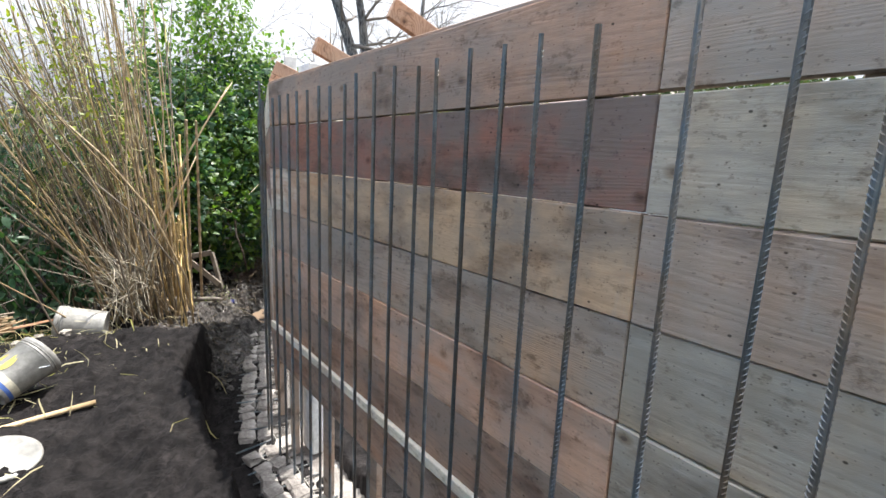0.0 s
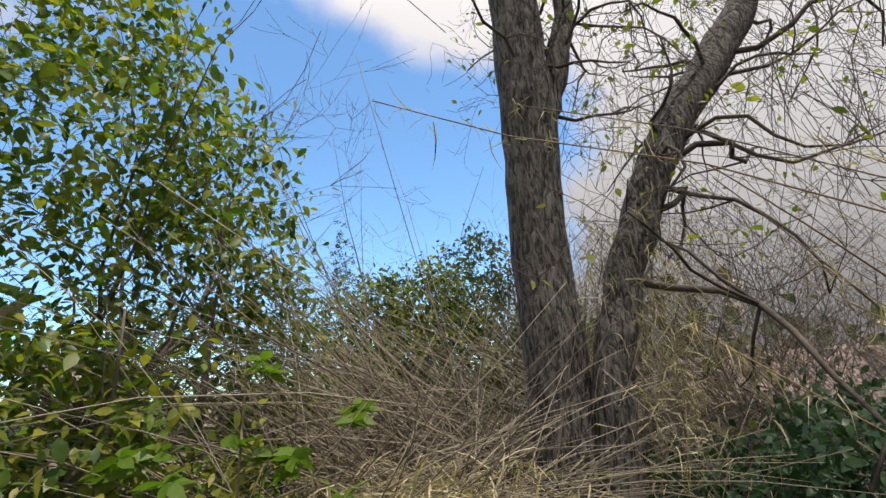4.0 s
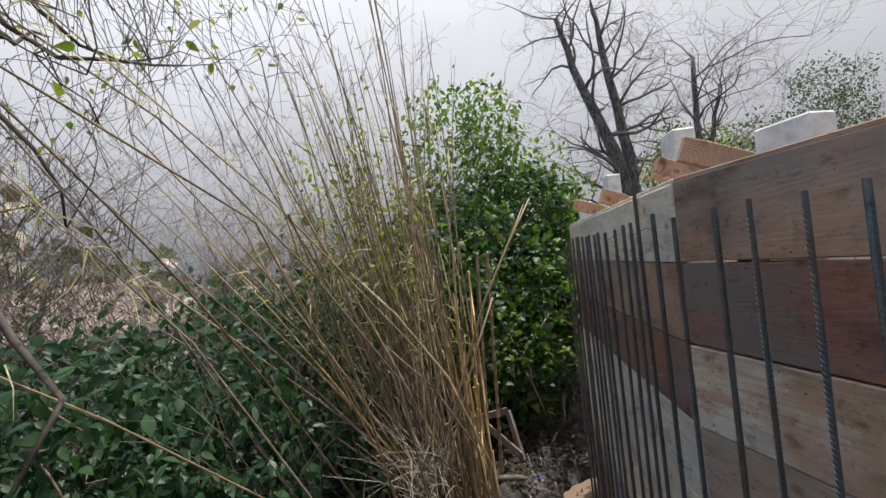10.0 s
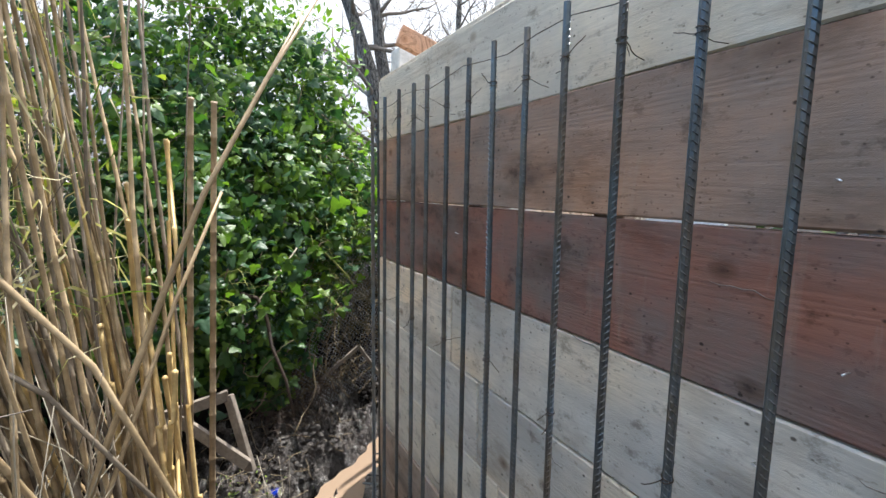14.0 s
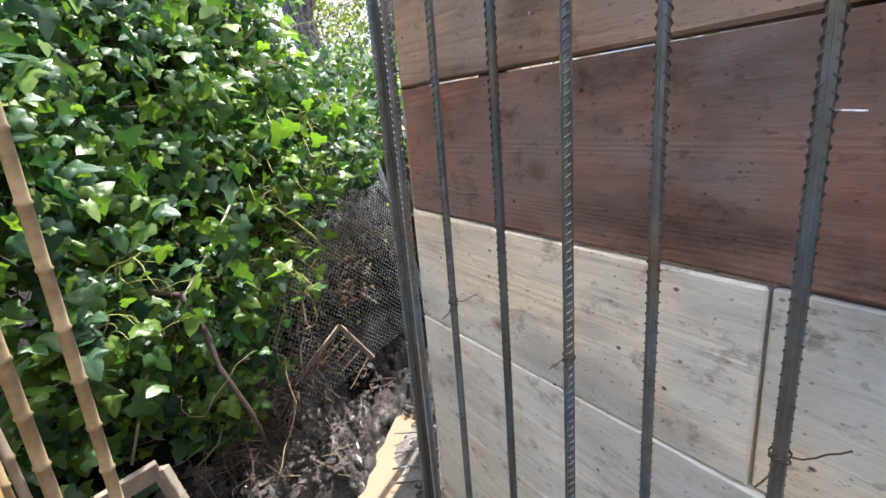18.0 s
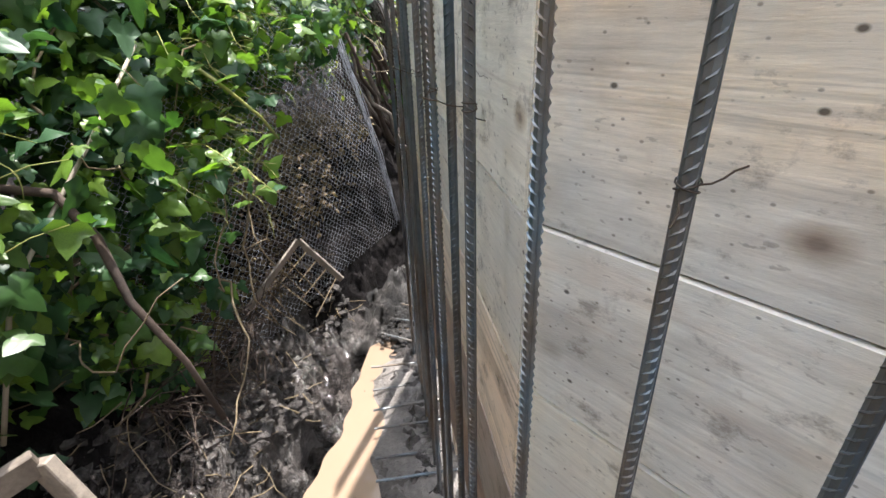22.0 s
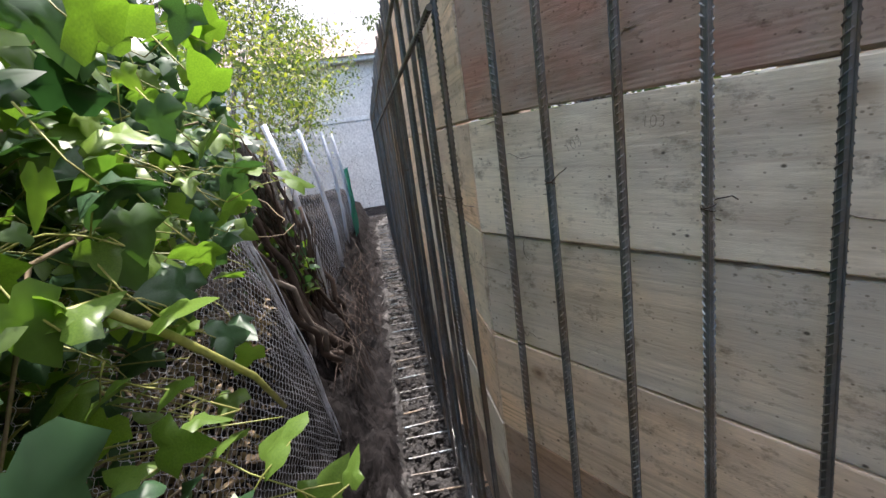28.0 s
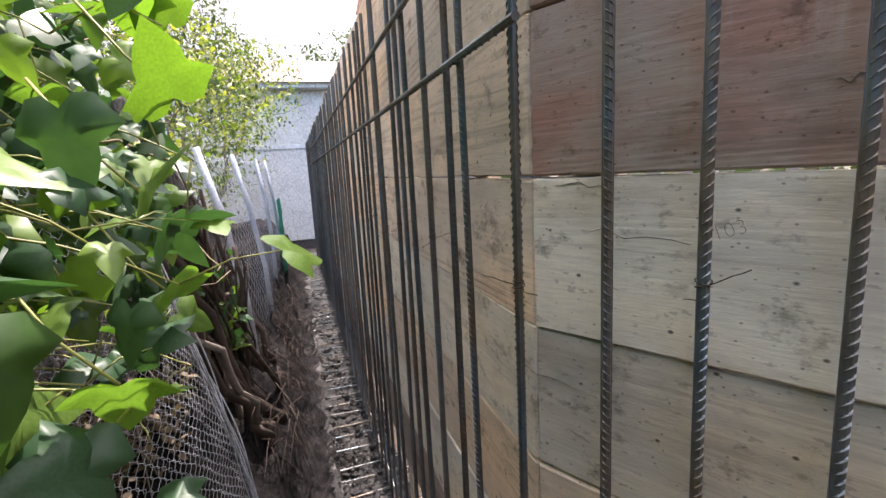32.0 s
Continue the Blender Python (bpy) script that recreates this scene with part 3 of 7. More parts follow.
IVY_SHAPE = np.array([(0, 0, 0), (0.34, -0.10, 0.03), (0.52, 0.26, -0.05), (0.27, 0.40, 0.05), (0.30, 0.66, -0.02), (0, 1.0, -0.16),
                      (-0.30, 0.66, -0.02), (-0.27, 0.40, 0.05), (-0.52, 0.26, -0.05), (-0.34, -0.10, 0.03), (0, 0.38, 0.0)])
IVY_FACES = [(0, 1, 10), (1, 2, 10), (2, 3, 10), (3, 4, 10), (4, 5, 10), (5, 6, 10), (6, 7, 10), (7, 8, 10), (8, 9, 10), (9, 0, 10)]
OVAL_SHAPE = np.array([(0, 0, 0), (0.22, 0.25, 0.04), (0.24, 0.55, 0.02), (0, 1.0, -0.1), (-0.24, 0.55, 0.02), (-0.22, 0.25, 0.04), (0, 0.45, 0)])
OVAL_FACES = [(0, 1, 6), (1, 2, 6), (2, 3, 6), (3, 4, 6), (4, 5, 6), (5, 0, 6)]
BLADE_SHAPE = np.array([(-0.012, 0, 0), (0.012, 0, 0), (0.017, 0.4, 0.07), (-0.017, 0.4, 0.07), (0.010, 0.75, -0.02), (-0.010, 0.75, -0.02), (0, 1.0, -0.22)])
BLADE_FACES = [(0, 1, 2, 3), (3, 2, 4, 5), (5, 4, 6)]
TUFT_SHAPE = np.array([(0, 0, 0), (0.5, 0.2, 0.1), (0.35, 0.75, -0.1), (-0.3, 0.8, 0.15), (-0.5, 0.3, -0.1)])
TUFT_FACES = [(0, 1, 2), (0, 2, 3), (0, 3, 4)]


def leaves_mesh(name, places, sizes, mat, shape=IVY_SHAPE, shape_faces=IVY_FACES, rng=None, facing=None, droop=0.6, spread=0.7):
    """Many leaves in one mesh. facing: the way their upper sides look on the whole; droop: how far the tips hang."""
    rng = rng or np.random.default_rng(1)
    places = np.asarray(places, float)
    n, k = len(places), len(shape)
    sizes = np.broadcast_to(np.asarray(sizes, float), (n,))
    up = rng.normal(0, spread, (n, 3)) + (np.array(facing) if facing is not None else np.array([0, 0, 1.0]))
    up /= np.linalg.norm(up, axis=1)[:, None] + 1e-9
    tip = rng.normal(0, 1, (n, 3)) + np.array([0, 0, -1.6 * droop])
    tip -= up * (tip * up).sum(1)[:, None]
    tip /= np.linalg.norm(tip, axis=1)[:, None] + 1e-9
    side = np.cross(tip, up)
    curl = rng.uniform(0.4, 2.2, (n, 1, 1))
    sh = np.broadcast_to(shape, (n, k, 3)).copy()
    sh[:, :, 2:] *= curl
    sh[:, :, :1] *= rng.uniform(0.75, 1.15, (n, 1, 1))
    v = places[:, None] + sizes[:, None, None] * (sh[..., :1] * side[:, None] + sh[..., 1:2] * tip[:, None] + sh[..., 2:] * up[:, None])
    verts = v.reshape(-1, 3)
    base = np.arange(n) * k
    me = bpy.data.meshes.new(name)
    tri = [np.array(q) for q in shape_faces]
    loops = np.concatenate([(base[:, None] + q[None]).ravel() for q in tri])
    counts = np.concatenate([np.full(n, len(q)) for q in tri])
    me.vertices.add(len(verts))
    me.vertices.foreach_set("co", verts.ravel())
    me.loops.add(len(loops))
    me.loops.foreach_set("vertex_index", loops.astype(np.int32))
    me.polygons.add(len(counts))
    me.polygons.foreach_set("loop_start", np.r_[0, np.cumsum(counts)[:-1]].astype(np.int32))
    me.polygons.foreach_set("use_smooth", np.ones(len(counts), bool))
    me.materials.append(mat)
    me.update(calc_edges=True)
    return me


def grown(rng, start, way, length, radius, depth, paths, tips, split=3, bend=0.25, shrink=0.68, upward=0.05, steps=5):
    """A limb and its smaller limbs, as tube paths; tips gets the fine ends."""
    p, d, path = Vector(start), Vector(way).normalized(), []
    for i in range(steps + 1):
        path.append((p.copy(), max(0.0022, radius * (1 - 0.72 * i / steps))))
        if depth <= 1:
            tips.append((p.copy(), d.copy()))
        d = (d + Vector(rng.normal(0, bend, 3)) + Vector((0, 0, upward))).normalized()
        p = p + d * length / steps
    paths.append(path)
    if depth:
        for k in range(split):
            i = int(rng.integers(max(1, steps // 2), steps + 1))
            q, r = path[i]
            w = (d + Vector(rng.normal(0, 0.75, 3))).normalized()
            grown(rng, q, w, length * shrink * rng.uniform(0.7, 1.15), r * 0.62, depth - 1, paths, tips, split, bend, shrink, upward, max(3, steps - 1))


def woodwork(tree, paths, thick, mat=None, count=24):
    """The thick limbs one by one, the fine rest joined."""
    mat = mat or M_TWIG
    # nothing hangs into the lane along the boards
    at = tree.matrix_world.translation

    def clear(q):
        w = [at + p for p, _ in q]
        far, run = along(np.array([p.x for p in w]), np.array([p.y for p in w]))
        return not any(-0.15 < a < 1.0 and p.z < 2.5 for a, p in zip(far, w))

    paths = [q for q in paths if clear(q)]
    big = sorted((q for q in paths if q[0][1] > thick), key=lambda q: -q[0][1])[:count]
    rest = [q for q in paths if not any(q is b for b in big)]
    for q in big:
        tube_obj("limb", [q], mat, tree, 7)
    if rest:
        tagged(tube_obj("twigwork", rest, mat, tree, 4, "fine crooked twigs"), kind="stuff")


# ---- ground: one sheet to the horizon, with the trench along the boards ----
def along(px, py):
    """Signed distance in front of the boards (left hand is positive) and length along them."""
    best = np.full(px.shape, 1e9)
    dist, run = np.zeros(px.shape), np.zeros(px.shape)
    s0 = 0.0
    for a, b, h in PANELS:
        u = ahead(h)
        length = (b - a).length
        s = np.clip((px - a.x) * u.x + (py - a.y) * u.y, 0, length)
        qx, qy = a.x + s * u.x, a.y + s * u.y
        r = np.hypot(px - qx, py - qy)
        side = np.where(-(px - a.x) * u.y + (py - a.y) * u.x > 0, 1.0, -1.0)
        hit = r < best
        best = np.where(hit, r, best)
        dist, run = np.where(hit, r * side, dist), np.where(hit, s0 + s, run)
        s0 += length
    return dist, run


def waves(px, py, seed, size, octaves=4):
    """Smooth random relief from turned sine waves."""
    rng = np.random.default_rng(seed)
    out, amp = np.zeros(px.shape), 1.0
    for _ in range(octaves):
        for _ in range(5):
            a, ph = rng.uniform(0, 2 * math.pi, 2)
            k = 2 * math.pi / size * rng.uniform(0.7, 1.4)
            out += amp / 5 * np.sin(k * (px * math.cos(a) + py * math.sin(a)) + ph + 0.8 * np.sin(k * 0.6 * (py * math.cos(a) - px * math.sin(a))))
        size, amp = size * 0.48, amp * 0.55
    return out


def step(e0, e1, v):
    t = np.clip((v - e0) / (e1 - e0), 0, 1)
    return t * t * (3 - 2 * t)


S_C1 = 6.6
S_C2 = S_C1 + 2.43
S_C3 = S_C2 + 1.651


# holes in the churned trench side: place, radius, depth
PITS = [(-0.14, 1.03, 0.13, 0.34), (0.06, 1.28, 0.09, 0.3), (0.62, 1.76, 0.13, 0.3), (1.2, 2.3, 0.14, 0.32), (-0.31, 0.50, 0.05, 0.15), (-0.45, 0.95, 0.05, 0.10), (0.25, 1.55, 0.06, 0.16)]


def ground_height(px, py):
    d, s = along(px, py)
    rough = waves(px, py, 3, 0.55, 5)
    fine = waves(px, py, 8, 0.12, 3)
    edge = 0.53 + 0.06 * waves(px, py, 5, 0.7, 3) + 0.10 * step(S_C2 - 0.6, S_C2 + 0.3, s) - 0.14 * step(S_C3 + 0.9, S_C3 + 1.6, s)
    bank = 0.17 - 0.47 * step(S_C1 + 0.7, S_C2 - 0.6, s) + 0.02 * step(S_C3 - 1.2, S_C3 + 0.8, s)
    steep = 0.10 + 0.30 * step(S_C2 - 0.8, S_C2 + 0.4, s) + 0.1 * step(S_C3, S_C3 + 0.5, s) - 0.32 * step(S_C3 + 0.9, S_C3 + 1.5, s)
    rise = step(edge, edge + steep, d)
    shift = 0.42 * (1 - step(S_C3 - 0.05, S_C3 + 0.35, s))
    hill = (0.35 + 0.3 * step(S_C3, S_C3 + 1.5, s)) * step(edge + 0.05 + shift, edge + 0.55 + shift, d) * step(S_C2 - 0.1, S_C2 + 0.9, s)
    slope = -0.85 * step(1.75, 4.2, d) * (1 - step(S_C2 - 0.5, S_C2 + 1.0, s))
    lump = np.where(d > edge - 0.1, 0.042 + 0.06 * step(S_C1 + 1.2, S_C2, s), 0.02)
    low = FLOOR + 0.13 * step(S_C2 - 1.1, S_C2 - 0.5, s) * (1 - step(S_C2 + 0.15, S_C2 + 0.45, s)) * step(0.16, 0.34, d)
    z = low + (bank - low) * rise + hill + slope + lump * rough + 0.028 * fine * (1 + 1.4 * step(S_C1 + 1.2, S_C2, s))
    churn = step(S_C2 - 1.2, S_C2 - 0.5, s) * step(edge - 0.16, edge - 0.02, d) * (1 - step(1.5, 1.9, d)) * (1 - step(S_C3 + 1.2, S_C3 + 1.8, s))
    ridged = 0.4 - np.abs(waves(px, py, 22, 0.24, 5))
    z = z + churn * 0.085 * ridged
    # a spoil ridge between the channel and the fence
    z = z + 0.17 * np.exp(-((d - 0.45 - 0.03 * rough) / 0.075) ** 2) * step(S_C3 + 0.15, S_C3 + 0.5, s) * (1 - step(S_C3 + 1.3, S_C3 + 1.7, s)) * (1 - rise)
    pool = step(0.10, 0.3, d + 0.05 * rough) * (1 - step(edge - 0.06, edge + 0.06, d)) * step(S_C2 + 0.05, S_C2 + 0.35, s + 0.1 * fine) * (1 - step(S_C3 + 0.2, S_C3 + 0.7, s))
    z = z - 0.10 * pool
    for hx, hy, hr, hd in PITS:
        z = z - hd * np.exp(-(((px - hx) ** 2 + (py - hy) ** 2) / hr ** 2) ** 3) * step(0.3, 0.42, d)
    behind = -0.42 + 0.03 * rough
    z = np.where(d < -0.25, behind, np.where(d < 0.02, np.minimum(z, FLOOR + 0.012 * fine), z))
    far = np.hypot(px, py + 1)
    return np.where(far > 13, z * 0 - 0.45, z)


def spaced(*spans):
    out = []
    for a, b, w in spans:
        out += list(np.arange(a, b, w))
    return np.array(out + [spans[-1][1]])


gx = spaced((-900, -100, 200), (-100, -16, 14), (-16, -5, 0.5), (-5, -2.4, 0.12), (-2.4, -1.3, 0.035), (-1.3, 1.7, 0.018), (1.7, 2.6, 0.03), (2.6, 11.5, 0.10), (11.5, 30, 3), (30, 100, 15), (100, 900, 200))
gy = spaced((-900, -100, 200), (-100, -16, 14), (-16, -8, 0.5), (-8, -5.2, 0.10), (-5.2, -0.8, 0.035), (-0.8, 2.7, 0.018), (2.7, 3.2, 0.03), (3.2, 8.6, 0.08), (8.6, 16, 0.6), (16, 100, 12), (100, 900, 200))
gxx, gyy = np.meshgrid(gx, gy)
gz = ground_height(gxx, gyy)
gme = bpy.data.meshes.new("ground")
nx, ny = len(gx), len(gy)
idx = np.arange(nx * ny).reshape(ny, nx)
quads = np.stack([idx[:-1, :-1], idx[:-1, 1:], idx[1:, 1:], idx[1:, :-1]], -1).reshape(-1, 4)
gme.vertices.add(nx * ny)
gme.vertices.foreach_set("co", np.stack([gxx, gyy, gz], -1).ravel())
gme.loops.add(quads.size)
gme.loops.foreach_set("vertex_index", quads.ravel().astype(np.int32))
gme.polygons.add(len(quads))
gme.polygons.foreach_set("loop_start", (np.arange(len(quads)) * 4).astype(np.int32))
gme.polygons.foreach_set("use_smooth", np.ones(len(quads), bool))
gme.materials.append(M_SOIL)
gme.materials.append(M_MUD)
# the trench side past the second bend is paler clay
cx, cy = (gxx[:-1, :-1] + gxx[1:, 1:]) / 2, (gyy[:-1, :-1] + gyy[1:, 1:]) / 2
cd, cs = along(cx, cy)
clay = (cs > S_C2 - 1.0 + 0.35 * waves(cx, cy, 15, 0.6, 4)) & (cd > 0.0) & (cd < 1.25 + 0.2 * waves(cx, cy, 16, 0.5, 3)) & (cs < S_C3 + 1.35 + 0.2 * waves(cx, cy, 17, 0.5, 3)) & ((cs < S_C3 + 0.1) | (cd < 0.62 + 0.06 * waves(cx, cy, 18, 0.4, 3)))
gme.materials.append(M_WETMUD)
# darker soil past the third bend, with the bank's shade in its colour
black = (cs > S_C3 + np.where(cd < 0.37, 0.25, 0.8) + 0.15 * waves(cx, cy, 19, 0.4, 3)) & (cd > 0.0) & (cd < 1.15)
gme.polygons.foreach_set("material_index", np.where(black, np.where(cd < 0.37, 2, 0), np.where((cs > S_C3 + 0.3) & clay, 2, clay.astype(np.int32))).ravel().astype(np.int32))
gme.update(calc_edges=True)
tagged(new("ground", gme), "dark wet churned soil with a trench along the boards", "ground", kind="structure")


def ground_at(x, y):
    return float(ground_height(np.array([x], float), np.array([y], float))[0])


# muddy water standing in the trench
WATER_EDGE = [(-0.25, 0.30), (0.1, 0.40), (0.3, 0.56), (0.5, 0.63), (0.68, 0.66), (0.97, 0.58), (1.2, 0.50), (1.46, 0.42), (1.7, 0.34), (2.1, 0.24)]
wv, wf = [], []
for i in range(61):
    s = -0.25 + 2.35 * i / 60
    wide = float(np.interp(s, [q[0] for q in WATER_EDGE], [q[1] for q in WATER_EDGE])) + 0.02 * math.sin(9 * s) + 0.012 * math.sin(31 * s)
    for d in (0.03, wide):
        wv.append(spot(2, s, d, FLOOR - 0.036) if s < 1.651 else spot(3, s - 1.651, d, FLOOR - 0.036))
wf = [(2 * i, 2 * i + 1, 2 * i + 3, 2 * i + 2) for i in range(60)]
tagged(part_mesh("water", mesh_of("water", wv, wf, M_WATER)), "pool of opaque tan muddy water in the trench", "water", kind="structure")


# ---- the form wall: boards, stakes behind, bars in front ----
plank_meshes = {}


def plank_mesh(length, height, mat, seed):
    """A board with worn, uneven arrises; its length runs along local x, its face looks along -y."""
    key = (round(length, 3), round(height, 3), mat.name, seed)
    if key not in plank_meshes:
        rng = np.random.default_rng(seed)
        bm = box_bm((length, 0.038, height - 0.004), 0.0035)
        n = max(2, int(length / 0.35))
        for i in range(1, n):
            bmesh.ops.bisect_plane(bm, geom=bm.verts[:] + bm.edges[:] + bm.faces[:], plane_co=(-length / 2 + length * i / n, 0, 0), plane_no=(1, 0, 0))
        for v in bm.verts:
            v.co.z += rng.normal(0, 0.0011)
            v.co.y += rng.normal(0, 0.0009)
        me = bpy.data.meshes.new("board")
        bm.to_mesh(me)
        bm.free()
        me.materials.append(mat)
        plank_meshes[key] = me
    return plank_meshes[key]


LOOKS = {"P": M_PALE, "G": M_GREY, "R": M_RED, "B": M_BROWN, "T": M_TAN, "K": M_GOLD, "D": M_DARK, "O": M_ORANGE, "M": M_MOTTLED, "W": M_WORN, "F": M_FADED, "A": M_ASH}
# for each panel, from the top row down: boards as (look, end in metres from the panel's start)
LAYOUT = [
    [[("D", 3.76), ("B", 6.6)], [("W", 3.758), ("R", 6.6)], [("D", 3.762), ("K", 5.93), ("M", 6.6)], [("W", 3.766), ("D", 6.6)],
     [("W", 3.77), ("B", 6.6)], [("B", 3.1), ("B", 6.6)], [("D", 2.4), ("B", 6.6)]],
    [[("P", 2.43)], [("B", 2.43)], [("R", 2.43)], [("A", 1.632), ("G", 2.43)], [("A", 1.43), ("G", 2.43)], [("T", 1.3), ("P", 2.43)], [("D", 2.43)], [("B", 2.43)]],
    [[("P", 1.651)], [("B", 1.651)], [("F", 1.651)], [("P", 1.651)], [("G", 1.651)], [("T", 1.651)], [("D", 1.651)], [("B", 1.651)]],
    [[("O", 2.2), ("T", 5.4), ("O", 10.6)], [("T", 1.9), ("O", 6.0), ("T", 10.6)], [("T", 1.2), ("T", 4.4), ("P", 10.6)], [("T", 2.4), ("O", 7.0), ("T", 10.6)],
     [("P", 1.5), ("P", 5.0), ("G", 10.6)], [("T", 2.8), ("P", 7.0), ("T", 10.6)], [("P", 3.0), ("T", 10.6)], [("D", 4.0), ("D", 10.6)]],
]
WORDS = {"A": "ash-grey stained board", "F": "faded red-brown board with pale runs", "P": "pale weathered board", "G": "grey weathered board", "R": "red-brown stained board", "B": "brown stained board", "T": "tan board", "K": "golden-brown stained board", "D": "dark stained board", "O": "fresh orange-tan board", "W": "worn grey-brown board", "M": "pale board mottled with brown and black stains"}
# rows that stand a little high and let daylight through the joint below
LIFTED = {(0, 0): 0.005, (1, 1): 0.003, (1, 2): 0.0015, (2, 2): 0.0015}
walls = []
rng_w = np.random.default_rng(11)
for p, (a, b, h) in enumerate(PANELS):
    wall = thing("wall_%d" % (p + 1), Matrix.Translation((a.x, a.y, 0)) @ Matrix.Rotation(turned(p), 4, "Z"),
                 "concrete form of stacked weathered planks, stakes behind", "form wall", kind="structure")
    walls.append(wall)
    for r, row in enumerate(LAYOUT[p]):
        s = 0.0
        for look_key, end in row:
            ln = end - s - 0.004
            ob = part_mesh("board", plank_mesh(ln, ROW, LOOKS[look_key], 100 * p + 10 * r + int(s * 3)), wall, WORDS[look_key])
            # local y of the wall looks out to the left of the walk; the board's back is at -0.038
            ob.matrix_local = pose(s + ln / 2 + 0.002, -0.019 + rng_w.normal(0, 0.0022), TOP - ROW * (r + 0.5) + LIFTED.get((p, r), 0.0) + rng_w.normal(0, 0.0012), rng_w.normal(0, 0.35), 0, 0)
            s = end
    # pale narrow strip let in low down on the first panel
    if p == 0:
        st = part("board", box_bm((4.2, 0.03, 0.05), 0.003), M_PALE, wall, "pale narrow strip of wood")
        st.matrix_local = pose(4.5, 0.006, 0.425)
    # stakes behind the boards, down to the ground
    length = (b - a).length
    k = 0
    s = 0.35
    while s < length:
        lo = -0.62
        hi = TOP - 0.05
        stake = part("stake", box_bm((0.089, 0.038, hi - lo), 0.003), M_DARK if p < 2 else M_TAN, wall, "dark wooden stake behind the boards")
        stake.matrix_local = pose(s, -0.06, (hi + lo) / 2, 0, 0, rng_w.normal(0, 1.5))
        s += 0.6
    cap = part("trim", box_bm((length - 0.01, 0.06, 0.02), 0.003), M_BROWN if p < 1 else M_PALE, wall, "edge of the top board")
    cap.matrix_local = pose(length / 2, -0.034, TOP + 0.006)


# ---- reinforcing bars ----
def rebar_mesh(length, radius=0.0078, spacing=0.0145, sides=8):
    """A ribbed bar from z = 0 up: core, two long ribs, and slanting ribs on both sides."""
    v, q = tubes([[((0, 0, 0), radius), ((0, 0, length), radius)]], sides)
    v, q = list(v), list(q)
    for sgn in (1, -1):
        n0 = len(v)
        for z in (0, length):
            for x, y in ((-0.0012, sgn * radius * 0.9), (0.0012, sgn * radius * 0.9), (0.0008, sgn * radius * 1.13), (-0.0008, sgn * radius * 1.13)):
                v.append((x, y, z))
        q += [(n0 + i, n0 + (i + 1) % 4, n0 + 4 + (i + 1) % 4, n0 + 4 + i) for i in range(4)]
    n = int((length - 0.04) / spacing)
    for side in (0, 1):
        for k in range(n):
            z0 = 0.015 + k * spacing + side * spacing * 0.5
            n0 = len(v)
            for j in range(4):
                a = (-1.15 + 2.3 * j / 3) + side * math.pi
                zz = z0 + 0.014 * (j / 3 - 0.5) * (1 if side else -1)
                ro = radius * (1.3 if j in (1, 2) else 1.03)
                c, s = math.cos(a), math.sin(a)
                v += [(radius * 0.97 * c, radius * 0.97 * s, zz - 0.0018), (ro * c, ro * s, zz), (radius * 0.97 * c, radius * 0.97 * s, zz + 0.0018)]
            for j in range(3):
                b = n0 + 3 * j
                q += [(b, b + 3, b + 4, b + 1), (b + 1, b + 4, b + 5, b + 2)]
    return mesh_of("rebar", v, q, M_STEEL, False)


def wire_tie_mesh(seed):
    """Twisted tie wire: two loops round the bar and two loose ends."""
    rng = np.random.default_rng(seed)
    loop = [((0.0105 * math.cos(a), 0.0105 * math.sin(a), 0.006 * math.sin(a * 0.5 + seed)), 0.0011) for a in np.linspace(0, 4.2 * math.pi, 24)]
    ends = []
    for k in range(2):
        p, d, path = Vector((0.0, -0.009, 0)), Vector((rng.uniform(-0.6, 0.6), -1.0 if k == 0 else 0.3, rng.uniform(-0.9, 0.5))).normalized(), []
        for i in range(6):
            path.append((p.copy(), 0.0011))
            d = (d + Vector(rng.normal(0, 0.3, 3))).normalized()
            p = p + d * (0.012 if k == 0 else 0.011)
        ends.append(path)
    v, q = tubes([loop] + ends, 4)
    return mesh_of("wire_tie", v, q, M_WIRE, True)


rebar_long = [rebar_mesh(2.62), rebar_mesh(2.78)]
tie_meshes = [wire_tie_mesh(k) for k in range(4)]
BARS = [(0, [0.04 + 0.158 * i for i in range(20)] + [3.17, 3.325, 3.477, 3.662, 3.918, 4.077, 4.237, 4.383, 4.557, 4.697, 4.866, 5.02, 5.162, 5.339, 5.475, 5.62, 5.766, 5.915, 6.057, 6.215, 6.36, 6.532]),
        (1, [0.071, 0.245, 0.368, 0.538, 0.685, 0.84, 0.993, 1.144, 1.292, 1.44, 1.58, 1.745, 1.896, 2.05, 2.21, 2.367]),
        (2, [0.088, 0.235, 0.432, 0.579, 0.747, 0.882, 1.043, 1.184, 1.334, 1.481]), (3, [-0.045, 0.179, 0.303, 0.515] + [0.669 + 0.164 * i for i in range(60)])]
rng_b = np.random.default_rng(5)
